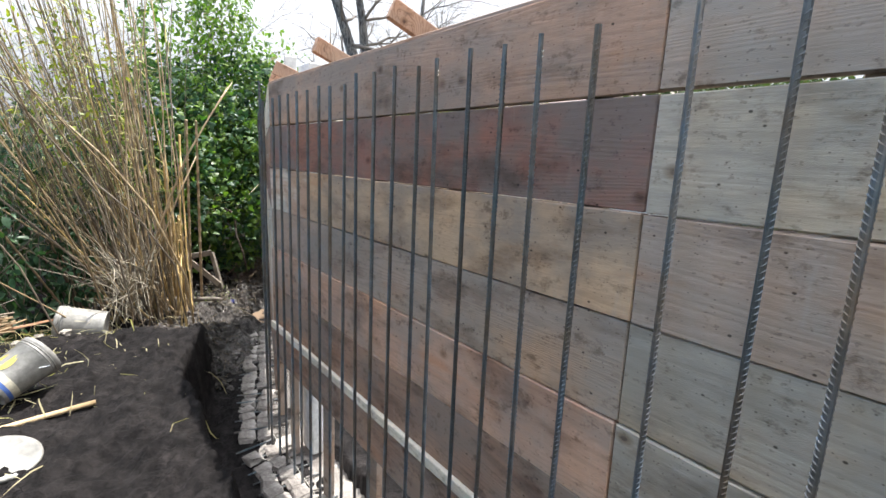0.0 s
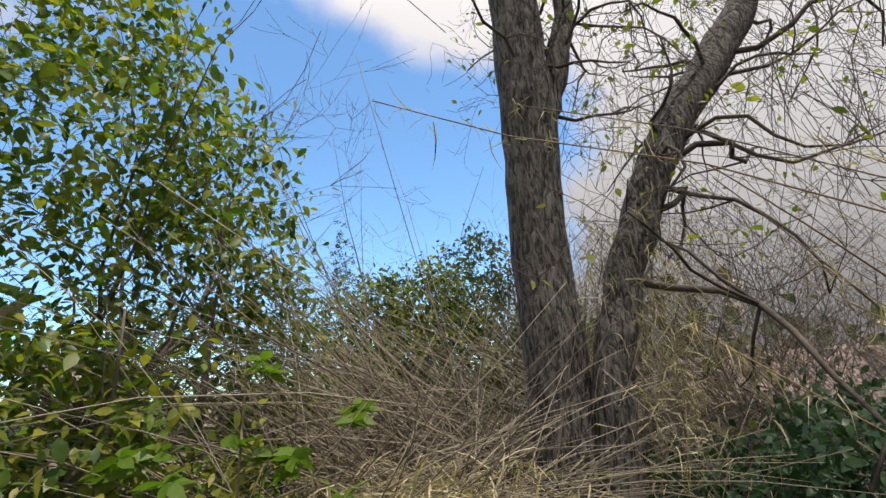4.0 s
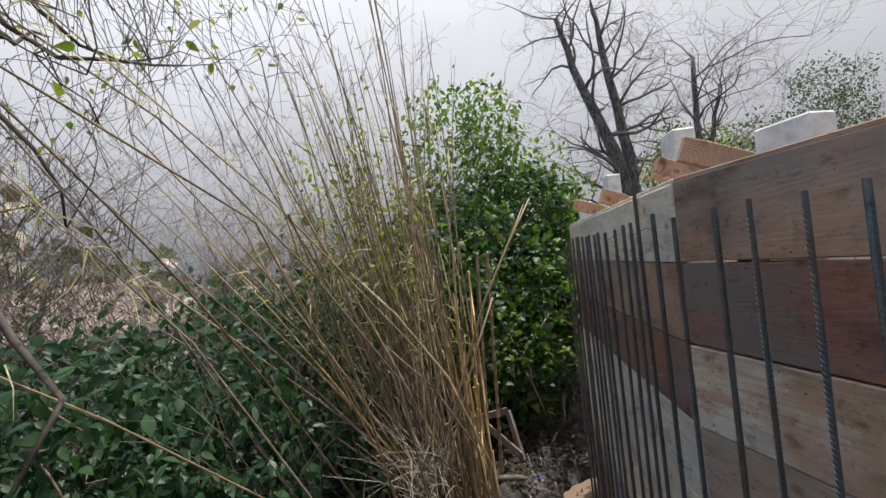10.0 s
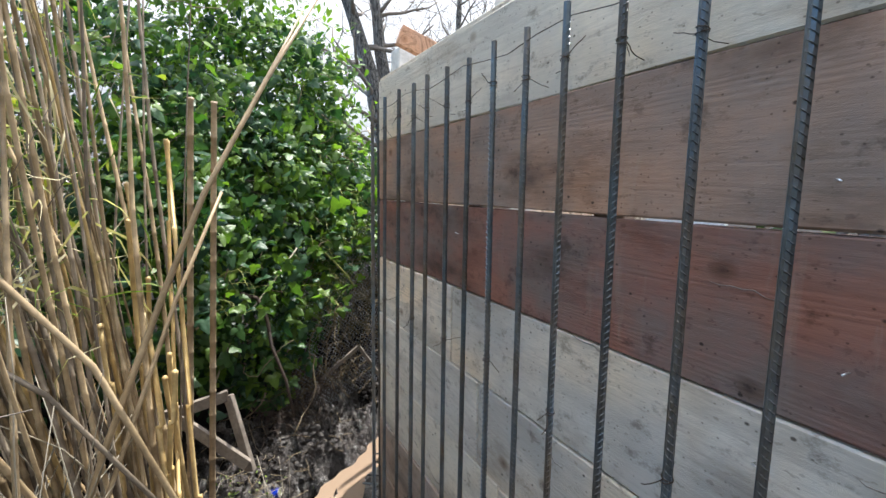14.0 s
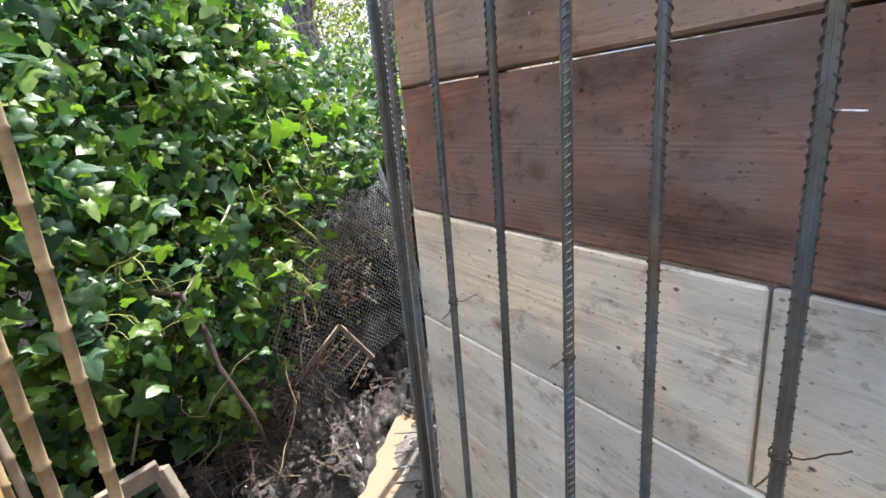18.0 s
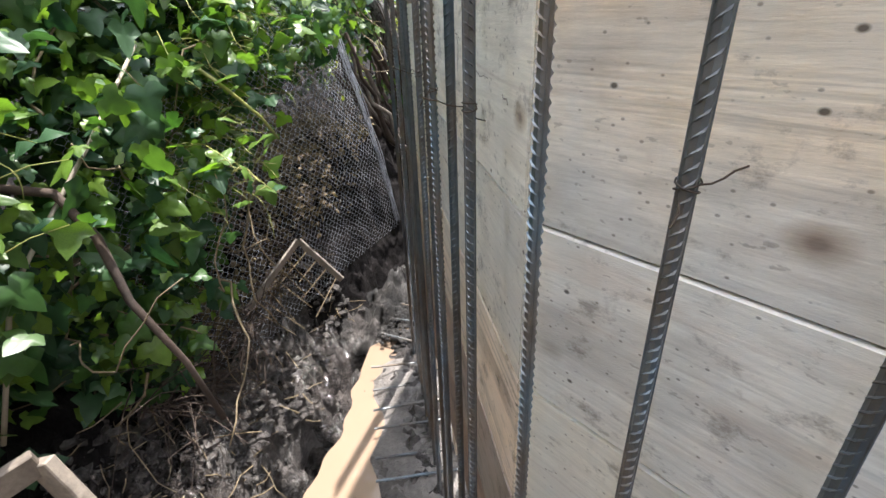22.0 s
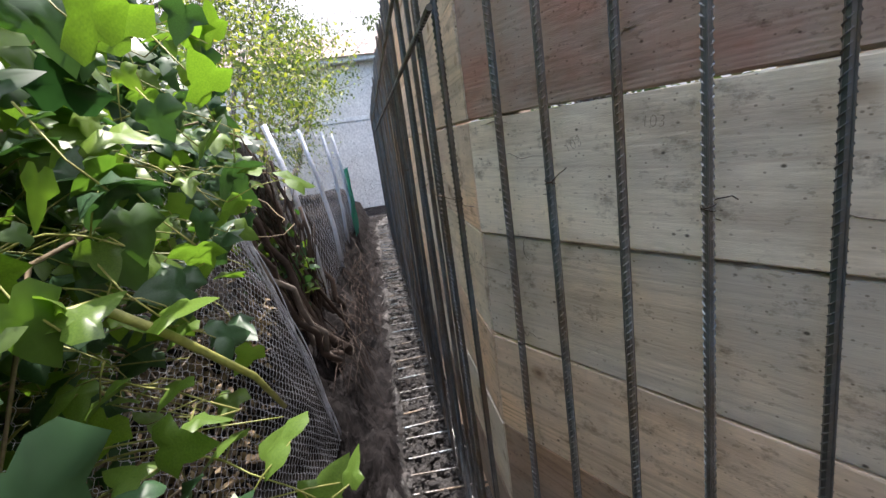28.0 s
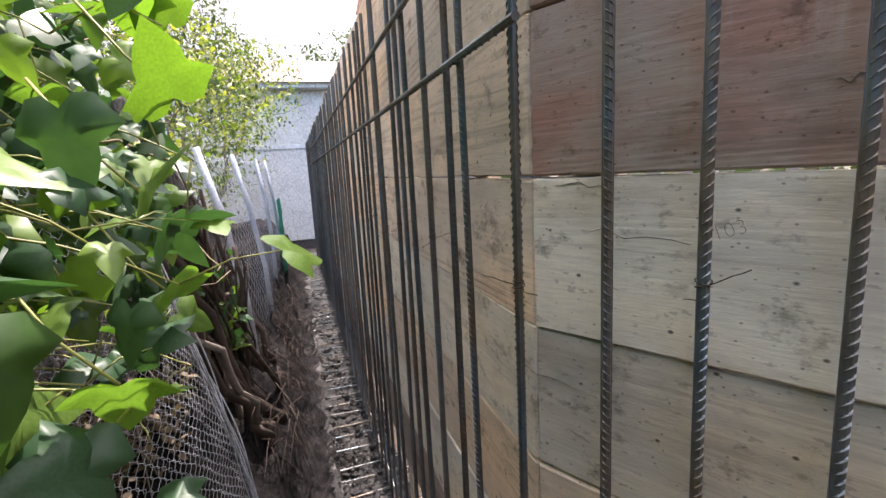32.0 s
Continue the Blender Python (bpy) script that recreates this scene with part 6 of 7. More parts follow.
thicket("fallen_reeds", [((-3.3, -4.5, 1.1), (0.5, 0.6, 0.2)), ((-3.5, -5.1, 1.1), (0.5, 0.6, 0.2)), ((-3.5, -4.7, 0.4), (0.6, 0.7, 0.4))], 560, 1.4, 0.0045, M_STALK, "pale heap of arching dry reed stems", (0.6, 0.6, 0.25), 0.45)
thicket("dry_thicket", [((-5.2, -4.7, 0.6), (1.2, 1.2, 0.7)), ((-6.3, -3.6, 0.8), (1.4, 1.4, 0.8)), ((-6.6, -1.6, 0.9), (1.0, 1.0, 0.9)), ((-6.2, 0.2, 1.0), (0.9, 1.0, 0.9)), ((-4.3, -5.3, 0.7), (0.7, 0.8, 0.8)), ((-4.6, -4.4, 1.2), (0.8, 0.6, 0.8))], 1700, 2.6, 0.0065, M_STALK, "tangle of standing dry grey-brown reed stems", (0.1, -0.75, 0.6), 0.33)
thicket("dry_thicket", [((-3.9, 1.6, 1.3), (1.4, 1.0, 0.9)), ((-2.4, 2.2, 1.6), (1.0, 0.8, 1.0)), ((-5.8, 0.8, 1.2), (1.4, 1.2, 0.9))], 1300, 1.7, 0.0035, M_TWIG, "tangle of fine grey twigs above the shrubs", (0.1, -0.1, 0.6), 0.6)
thicket("twig_haze", [((-4.4, -1.0, 2.3), (1.0, 1.0, 0.9)), ((-5.6, -1.6, 2.5), (1.0, 1.0, 1.0)), ((-5.2, 0.3, 2.2), (1.2, 1.0, 0.9)), ((-6.4, -2.4, 2.4), (0.8, 0.8, 0.9))], 900, 1.1, 0.0034, M_TWIG, "haze of fine leafless twigs behind the second trunk", (0.0, 0.1, 0.7), 0.55)
thicket("dry_vines", [((-4.05, -2.95, 2.3), (0.22, 0.22, 0.9)), ((-4.15, -2.6, 2.6), (0.25, 0.3, 0.9))], 200, 1.0, 0.0038, M_STALK, "dry brown vines hanging over the second trunk", (0.0, 0.1, -0.8), 0.4)
rng_s = np.random.default_rng(55)
for lab, c, sd, n, sz, mat in (("pale drooping dry reed blades over the heap", (-3.2, -4.75, 1.27), (0.35, 0.42, 0.11), 1200, (0.12, 0.34), M_STRAW),
                               ("dry reed blades hanging between the trunks", (-3.95, -2.55, 2.2), (0.2, 0.28, 0.8), 750, (0.14, 0.36), M_STRAW),
                               ("dry leaf litter and blades at the foot of the bank", (-2.3, -2.2, -0.05), (0.6, 0.9, 0.12), 900, (0.1, 0.3), M_STRAW)):
    pts = np.array(c) + rng_s.normal(0, 1, (n, 3)) * np.array(sd)
    pts[:, 2] = np.maximum(pts[:, 2], ground_height(pts[:, 0], pts[:, 1]) + 0.02)
    ob = part_mesh("dry_blades", leaves_mesh("dry_blades", pts, rng_s.uniform(*sz, n), mat, BLADE_SHAPE, BLADE_FACES, rng_s, (0, 0, 0.7), 0.6, 0.8))
    tagged(ob, lab, "dry grass", kind="stuff")
thicket("broken_reeds", [((-1.3, -0.35, 0.25), (0.3, 0.4, 0.35)), ((-1.35, -0.5, 0.2), (0.2, 0.2, 0.3))], 200, 0.75, 0.0045, M_STALK, "broken reed stems crossing at the foot of the stand", (0.0, -0.1, 0.6), 0.6)
thicket("dead_stems", [((-2.3, -0.9, 0.5), (0.5, 0.5, 0.5)), ((-2.0, 0.3, 0.6), (0.5, 0.5, 0.6))], 80, 1.8, 0.004, M_TWIG, "thin dead stems among the shrubs", (0.1, -0.2, 0.9), 0.35)
thicket("root_tangle", [((0.35, 2.0, 0.02), (0.22, 0.16, 0.1)), ((0.05, 1.72, -0.08), (0.22, 0.2, 0.1)), ((-0.3, 1.5, -0.12), (0.25, 0.2, 0.1))], 420, 0.4, 0.0032, M_DARKWOOD, "tangle of brown roots and twigs on the trench side", (0.4, -0.3, 0.1), 0.7, 0.72)
thicket("leaf_litter_twigs", [(tuple(spot(3, 0.4, 1.25, 0.2)), (0.6, 0.5, 0.25)), (tuple(spot(3, 1.2, 1.25, 0.45)), (0.5, 0.4, 0.3))], 420, 0.6, 0.004, M_TWIG, "dead twigs heaped behind the wire fence", (0.0, 0.0, 0.3), 0.8, 0.95)
litter = np.array([tuple(spot(3, rng_s.uniform(-0.6, 1.6), rng_s.uniform(0.95, 1.9), 0)) for _ in range(5600)])
litter[:, 2] = ground_height(litter[:, 0], litter[:, 1]) + rng_s.uniform(0.0, 0.14, 5600)
tagged(part_mesh("leaf_litter", leaves_mesh("leaf_litter", litter, rng_s.uniform(0.03, 0.07, 5600), M_DEAD, OVAL_SHAPE, OVAL_FACES, rng_s, (0, 0, 0.8), 0.2, 0.6)), "brown dead leaves on the bank behind the fence", "leaf litter", kind="stuff")
shade_boxes = [(tuple(spot(3, 2.0, 1.75, 1.7)), (0.6, 0.4, 0.6)), (tuple(spot(3, 1.0, 1.75, 1.3)), (0.8, 0.4, 0.6))]
shrub("ivy", shade_boxes, 3000, (0.05, 0.10), M_IVYDARK, M_IVY, "dense dark ivy and brambles over the bank behind the fence", "ivy", (-0.3, -0.5, 0.6), nv=60, kind="stuff")
thicket("bank_roots", [(tuple(spot(3, 1.9, 0.6, -0.05)), (0.4, 0.12, 0.25)), (tuple(spot(3, 2.9, 0.6, 0.0)), (0.6, 0.12, 0.25)), (tuple(spot(3, 4.2, 0.6, 0.0)), (0.7, 0.12, 0.25))], 260, 0.4, 0.003, M_DARKWOOD, "thin dark roots hanging from the cut bank", (0.1, -0.2, -0.6), 0.6, 0.36)
thicket("fallen_reeds", [((-2.9, -4.9, 1.2), (0.5, 0.5, 0.2)), ((-3.3, -4.4, 1.25), (0.5, 0.6, 0.2))], 12, 2.2, 0.0045, M_STRAW, "long pale reeds fanned over the dry heap", (0.2, 0.9, -0.12), 0.2)
# a brown plank lies from the buckets down the slope
rng_h = np.random.default_rng(77)
plank = part("plank", box_bm((0.74, 0.085, 0.02), 0.003), M_BRACE, None)
plank.matrix_world = Matrix.Translation((-2.12, -1.30, 0.14)) @ Vector((-0.83, -0.56, -0.02)).to_track_quat("X", "Z").to_matrix().to_4x4() @ pose(0, 0, 0, 18, 0, 0)
tagged(plank, "narrow reddish-brown plank lying on the laid reeds", "plank")
climb = np.array([-1.85, 0.15, 2.35]) + rng_h.normal(0, 1, (900, 3)) * np.array([0.33, 0.28, 0.5])
tagged(part_mesh("climbing_leaves", leaves_mesh("climbing_leaves", climb, rng_h.uniform(0.035, 0.085, 900), M_OLIVE, OVAL_SHAPE, OVAL_FACES, rng_h, (0, -0.2, 0.7), 0.5, 0.8)), "sparse yellow-green vine leaves among the reed tops", "vine leaves", kind="stuff")
thicket("leaning_reeds", [((-4.55, -4.35, 0.8), (0.4, 0.4, 0.3)), ((-4.6, -4.1, 0.8), (0.6, 0.4, 0.3))], 160, 2.6, 0.006, M_STALK, "long grey reeds leaning from the foot of the tree", (0.15, -0.85, 0.55), 0.16)


# ---- chain-link fence, sagging over the bank ----
def chain_link(name, corners, nu, nv, label):
    """Woven wire between four corners (bottom a, b; top c, d), each wire a zigzag, with bellied sag."""
    a, b, c, d = (Vector(q) for q in corners)
    rng = np.random.default_rng(nu)
    out = (b - a).cross(c - a).normalized()

    def at(u, v):
        p = a.lerp(b, u).lerp(d.lerp(c, u), v)
        return p + out * (0.06 * math.sin(math.pi * v) * math.sin(2.3 * u + 0.5) + 0.02 * math.sin(7 * u + 3 * v))

    fence = thing(name, Matrix(), label, "fence")
    paths = []
    for i in range(nu):
        path = []
        for j in range(nv + 1):
            u = (i + (0.5 if (i + j) % 2 else -0.5) * 0.98 + 0.5) / nu
            u += 0.0025 * math.sin(0.9 * i + 0.35 * j) + 0.0012 * rng.normal()
            w = 0.0018 * (1 if (i + j) % 2 else -1) + 0.004 * math.sin(0.7 * j + 0.31 * i)
            for h in ((-0.16, 0.16) if nu > 80 else (0,)):
                path.append((at(min(1, max(0, u)), (j + h) / nv) + out * w, 0.0013 if nu < 80 else 0.001))
        paths.append(path)
    tube_obj("mesh", paths, M_ZINC, fence, 3, "woven galvanised wire")
    return fence, at


f1, at1 = chain_link("fence", [spot(3, -0.85, 0.84, -0.34), spot(3, 1.276, 0.694, -0.32), spot(3, 1.06, 1.0, 1.42), spot(3, -0.85, 1.2, 1.3)], 90, 78, "leaning galvanised hexagonal wire fence half buried in ivy")
for k in range(9):
    tube_obj("folded_edge", [[(at1(1.0, v) + Vector((0.022 * math.sin(k * 2.1 + 9 * v), 0.022 * math.cos(k * 1.7 + 8 * v), 0.01 * math.sin(k))), 0.0026) for v in np.linspace(0.02, 1.0, 30)]], M_ZINC, f1, 4, "blue-grey folded wire edge")
tube_obj("rail", [[(at1(u, 1.0), 0.017) for u in np.linspace(0, 1, 9)]], M_ZINC, f1, 8)
f2, at2 = chain_link("fence", [spot(3, 2.6, 0.78, 0.1), spot(3, 7.2, 0.72, -0.1), spot(3, 7.2, 0.8, 1.55), spot(3, 2.6, 0.98, 1.5)], 70, 26, "pale blue-grey chain-link fence along the far trench")
for u in (0.0, 0.33, 0.66, 1.0):
    tube_obj("post", [[(at2(u, v), 0.024) for v in (-0.2, 0.3, 0.7, 1.03)]], M_ZINC, f2, 10)
sheet = bmesh.new()
vs = [[sheet.verts.new(spot(3, 6.5 + 0.9 * i / 5, 0.66 + 0.03 * math.sin(2 * i + j), -0.1 + 1.1 * j / 6)) for j in range(7)] for i in range(6)]
for i in range(5):
    for j in range(6):
        sheet.faces.new((vs[i][j], vs[i + 1][j], vs[i + 1][j + 1], vs[i][j + 1]))
bmesh.ops.solidify(sheet, geom=sheet.faces[:], thickness=0.004)
tagged(part("plastic_netting", sheet, M_GREENPL), "green plastic netting hung on the far fence end", "netting")

# ---- roots, logs and litter on the bank between the fences ----
rng_r = np.random.default_rng(77)
for k in range(34):
    s, d = rng_r.uniform(1.35, 2.9), rng_r.uniform(0.62, 1.0)
    q = spot(3, s, d)
    g = ground_at(q.x, q.y)
    p = Vector((q.x, q.y, g - 0.03))
    up = spot(3, s - rng_r.uniform(0.0, 0.6), d + rng_r.uniform(0.15, 0.45), g + rng_r.uniform(0.5, 1.5))
    path = []
    r0 = rng_r.uniform(0.006, 0.04)
    for i in range(9):
        f = i / 8
        path.append((p.lerp(up, f) + Vector(rng_r.normal(0, 0.025, 3)), r0 * (1 - 0.5 * f)))
    ob = tube_obj("dead_branch", [path], M_DARKWOOD if k % 5 else M_TWIG, None, 7)
    tagged(ob, "dead brown branch leaning on the trench bank", "branch", "dead branches on the bank")
for k in range(46):
    f = k / 45
    top = Vector((2.0, 3.32, 1.33)).lerp(Vector((2.45, 3.35, 0.6)), 0.8 * f) + Vector(rng_r.normal(0, 0.12, 3))
    low = Vector((2.36, 3.3, -0.12)) + Vector(rng_r.normal(0, 0.06, 3)) + Vector((0.3 * f, 0.2 * f, 0.0))
    r0 = rng_r.uniform(0.004, 0.011) if k % 7 else rng_r.uniform(0.016, 0.028)
    path = [(low.lerp(top, i / 6) + Vector(rng_r.normal(0, 0.022, 3)), r0 * (1 - 0.35 * i / 6)) for i in range(7)]
    tagged(tube_obj("dead_branch", [path], M_DARKWOOD, None, 6), "straight dead stick in the brush pile by the fence", "branch", "sticks of the brush pile")
log = tube_obj("log", [[(spot(3, 2.3, 1.0, 0.2), 0.085), (spot(3, 2.25, 0.95, 0.7), 0.08), (spot(3, 2.0, 0.98, 1.2), 0.075), (spot(3, 1.6, 1.15, 1.75), 0.06)]], M_BARK, None, 12)
tagged(log, "dark leaning stump overgrown with ivy", "log")
fence_ivy = [(tuple(spot(3, 1.75, 1.2, 1.2)), (0.22, 0.2, 0.25)), (tuple(spot(3, 1.2, 1.2, 1.45)), (0.45, 0.25, 0.3)), (tuple(spot(3, 2.2, 1.0, 0.5)), (0.25, 0.2, 0.45)), (tuple(spot(3, 0.2, 1.4, 1.0)), (0.5, 0.2, 0.55))]
shrub("ivy", fence_ivy, 950, (0.05, 0.10), M_IVY, M_IVYDARK, "ivy climbing on the leaning fence and stump", "ivy", (-0.3, -0.5, 0.6), nv=30, kind="stuff")
far_shrub = [(tuple(spot(3, 6.0, 0.66, 2.6)), (0.5, 0.34, 0.5)), (tuple(spot(3, 7.2, 0.55, 2.75)), (0.7, 0.36, 0.6)), (tuple(spot(3, 4.2, 1.7, 1.9)), (0.9, 0.7, 1.2)), (tuple(spot(3, 5.6, 1.5, 2.1)), (0.9, 0.6, 1.1)), (tuple(spot(3, 3.2, 1.9, 1.5)), (0.8, 0.7, 1.2)), (tuple(spot(3, 7.2, 1.35, 2.2)), (0.9, 0.55, 1.2)), (tuple(spot(3, 5.4, 1.2, 2.6)), (0.8, 0.4, 0.7)), (tuple(spot(3, 8.6, 1.3, 2.8)), (0.9, 0.6, 1.1)), (tuple(spot(3, 3.4, 1.1, 2.0)), (0.6, 0.3, 0.55)), (tuple(spot(3, 4.6, 1.02, 2.15)), (0.7, 0.3, 0.55)), (tuple(spot(3, 6.0, 1.0, 2.2)), (0.7, 0.3, 0.5)), (tuple(spot(3, 6.2, 2.0, 3.0)), (1.2, 0.9, 0.8)), (tuple(spot(3, 4.6, 2.4, 3.1)), (1.2, 0.9, 1.0))]
shrub("shrub", far_shrub, 10500, (0.04, 0.085), M_OLIVE, M_FAR, "thin olive-green small-leaved shrub behind the far fence", "shrub", (0, -0.2, 0.8), OVAL_SHAPE, OVAL_FACES, 60, kind="stuff")
yellow = leaves_mesh("dead_leaves", [tuple(spot(3, 1.55 + 0.12 * rng_r.normal(), 1.05 + 0.08 * rng_r.normal(), 1.42 + 0.07 * rng_r.normal())) for _ in range(40)], 0.06, M_STRAW, OVAL_SHAPE, OVAL_FACES, rng_r)
tagged(part_mesh("dead_leaves", yellow), "small bunch of yellowed hanging leaves", "leaves", kind="stuff")

# ---- white house at the far end ----
house = thing("house", Matrix.Translation(spot(3, 13.2, 0.6, -0.45)) @ Matrix.Rotation(turned(3), 4, "Z"), "white stuccoed house with a low dark roof beyond the trench", "house")
hb = box_bm((5.0, 7.0, 4.1), 0.01, (2.4, 1.0, 2.05))
part("wall", hb, M_STUCCO, house)
part("eave", box_bm((5.6, 7.6, 0.14), 0.02, (2.4, 1.0, 4.17)), M_WHITE, house, "white eave board")
rf = bmesh.new()
rv = [rf.verts.new(q) for q in ((-0.5, -3.0, 4.24), (5.3, -3.0, 4.24), (5.3, 5.0, 4.24), (-0.5, 5.0, 4.24), (2.4, -2.0, 5.4), (2.4, 4.0, 5.4))]
for q in ((0, 1, 4), (1, 2, 5, 4), (2, 3, 5), (3, 0, 4, 5), (3, 2, 1, 0)):
    rf.faces.new([rv[i] for i in q])
part("roof", rf, M_ROOF, house, "dark shingled roof")
part("trim", box_bm((0.03, 7.02, 0.12), 0.005, (-0.115, 1.0, 2.6)), M_WHITE, house, "white band across the wall")
part("vent_pipe", box_bm((0.5, 0.08, 0.08), 0.02, (-0.35, -0.9, 2.9)), M_DARK, house, "dark pipe end")

# ---- brown-roofed house far behind the shrubs ----
hut = thing("house", pose(-11.5, 6.0, -0.6, 0, 0, 35), "far low house with a weathered brown shingle roof", "house")
part("wall", box_bm((5.0, 4.0, 1.7), 0.01, (0, 0, 0.85)), M_STUCCO, hut)
for sgn in (1, -1):
    slab = part("roof", box_bm((5.6, 2.7, 0.08), 0.01), M_ROOF, hut, "brown shingle roof slope")
    slab.matrix_local = pose(0, sgn * 1.15, 2.25, -sgn * 27, 0, 0)
    for r in range(9):
        row = part("course", box_bm((5.6, 0.30, 0.02), 0.004), M_ROOF, hut)
        row.matrix_local = pose(0, sgn * (0.1 + 0.27 * r), 2.86 - 0.137 * r, -sgn * 29, 0, 0)


# ---- frame, can, grate, buckets, lumber on the bank ----
def beam_between(name, a, b, w, h, mat, parent=None, label=""):
    a, b = Vector(a), Vector(b)
    ob = part(name, box_bm((w, h, (b - a).length), 0.003), mat, parent, label)
    m = Matrix.Translation((a + b) / 2) @ (b - a).to_track_quat("Z", "Y").to_matrix().to_4x4()
    ob.matrix_world = m
    return ob


fr = thing("wooden_frame", Matrix(), "broken weathered wooden frame lying against the bank", "frame")
fA, fB, fC, fD, fF = (-0.71, 0.885, 0.33), (-0.60, 0.76, -0.14), (-1.42, 0.80, 0.22), (-1.02, 0.86, 0.27), (-1.2, 0.72, -0.22)
for a, b in ((fC, fA), (fA, fB), (fD, (-0.62, 0.73, -0.08)), (fD, fF)):
    beam_between("rail", a, b, 0.032, 0.07, M_FRAME, fr)
stick = tube_obj("branch", [[((-1.35, 0.47, -0.2), 0.028), ((-1.1, 0.52, -0.19), 0.031), ((-0.85, 0.53, -0.21), 0.027), ((-0.68, 0.57, -0.23), 0.029), ((-0.58, 0.58, -0.25), 0.02)]], M_TWIG, None, 9)
tagged(stick, "grey broken branch lying on the mud", "branch")

gr = thing("lattice_panel", Matrix(), "muddy wooden lattice panel leaning on the soil", "lattice")
gA, gB, gD = Vector((0.47, 2.03, 0.13)), Vector((0.62, 1.86, -0.12)), Vector((0.05, 1.82, -0.06))
for a, b in ((gA, gB), (gA, gD)):
    beam_between("rail", a, b, 0.016, 0.04, M_TWIG, gr)
for i in range(1, 8):
    q = gA.lerp(gD, i / 7.5)
    beam_between("slat", q, q + (gB - gA) * rng_r.uniform(0.5, 1.0) + Vector(rng_r.normal(0, 0.02, 3)), 0.005, 0.005, M_VINE, gr)
for i in range(1, 5):
    q = gA.lerp(gB, i / 4.5)
    beam_between("slat", q, q + (gD - gA) * rng_r.uniform(0.3, 0.8) + Vector(rng_r.normal(0, 0.02, 3)), 0.005, 0.005, M_VINE, gr)


def lathe(profile, sides=20):
    bm = bmesh.new()
    rings = [[bm.verts.new((r * math.cos(2 * math.pi * k / sides), r * math.sin(2 * math.pi * k / sides), z)) for k in range(sides)] for r, z in profile]
    for a, b in zip(rings, rings[1:]):
        for k in range(sides):
            bm.faces.new((a[k], a[(k + 1) % sides], b[(k + 1) % sides], b[k]))
    return bm


def can_at(m):
    can = thing("drink_can", m, "crushed blue drink can half in the mud", "can")
    bm = lathe([(0.0, 0.0), (0.024, 0.0), (0.030, 0.006), (0.032, 0.02), (0.029, 0.05), (0.031, 0.075), (0.032, 0.10), (0.027, 0.112)], 16)
    for v in bm.verts:
        v.co.y *= 0.72 + 0.25 * math.sin(v.co.z * 70)
    part("body", bm, M_CAN, can, "", True)
    part("lid", lathe([(0.027, 0.112), (0.026, 0.117), (0.022, 0.113), (0.0, 0.113)], 16), M_SILVER, can, "bare metal end")


can_at(pose(-0.53, 0.82, ground_at(-0.52, 0.83) + 0.03, 78, 0, 60))


def bucket(m, label, full=False, banded=False):
    b = thing("bucket", m, label, "bucket")
    part("shell", lathe([(0.0, 0.004), (0.125, 0.004), (0.128, 0.0), (0.131, 0.01), (0.147, 0.29), (0.153, 0.295), (0.153, 0.32), (0.148, 0.33), (0.157, 0.335), (0.157, 0.362), (0.149, 0.368), (0.144, 0.36), (0.128, 0.012), (0.0, 0.012)], 28), M_PLASTIC, b, "dirty white plastic shell", True)
    for z in (0.305, 0.325):
        part("rim", lathe([(0.150, z), (0.158, z + 0.003), (0.158, z + 0.008), (0.150, z + 0.011)], 28), M_PLASTIC, b, "", True)
    if banded:
        part("label", lathe([(0.1335, 0.05), (0.1445, 0.26)], 28), M_CREAM, b, "cream paper label", True)
        part("label", lathe([(0.1335, 0.025), (0.1355, 0.05)], 28), M_BLUE, b, "blue stripe of the label", True)
        disc = bmesh.new()
        bmesh.ops.create_circle(disc, cap_ends=True, radius=0.075, segments=24)
        for v in disc.verts:
            v.co = Vector((v.co.x * 0.72, 0, v.co.y)) + Vector((0, -0.1425 + (v.co.x * 0.72) ** 2 * 3.4, 0.155))
        part("emblem", disc, M_YELLOW, b, "yellow oval on the label")
    else:
        part("label", lathe([(0.139, 0.14), (0.1435, 0.22)], 12), M_CREAM, b, "torn printed label", True)
    handle = [((0.155 * math.cos(a), -0.05 * math.sin(a) - 0.02, 0.30 - 0.11 * math.sin(a)), 0.003) for a in np.linspace(0, math.pi, 14)]
    tube_obj("handle", [handle], M_ZINC, b, 6, "wire handle")
    return b


B1, B2 = Vector((-1.60, -1.08, 0)), Vector((-1.58, -2.45, 0))
g1, g2 = ground_at(B1.x, B1.y), ground_at(B2.x, B2.y)
bucket(pose(B1.x + 0.17, B1.y - 0.02, g1 + 0.19, 0, -80, 4), "dirty white plastic bucket lying on its side by the reeds")
bucket(Matrix.Translation((B2.x + 0.03, B2.y - 0.37, g2 + 0.12)) @ pose(0, 0, 0, 0, 66, 48) @ pose(0, 0, 0, 0, 0, -75) @ Matrix.Scale(0.86, 4), "white plastic bucket with a yellow and cream label on its side", banded=True)
bucket(pose(-2.05, -2.2, ground_at(-2.05, -2.2) + 0.16, 0, -72, 70), "grey dusty plastic bucket tipped over beside the planks")
lid = thing("plastic_disc", pose(-1.27, -3.42, ground_at(-1.27, -3.42) + 0.02, 8, 12, 0), "pale grey round plastic lid lying on the soil", "lid")
part("rim_disc", lathe([(0.0, 0.012), (0.135, 0.012), (0.14, 0.018), (0.158, 0.018), (0.162, 0.0), (0.157, 0.0), (0.0, 0.006)], 28), M_PLASTIC, lid, "", True)
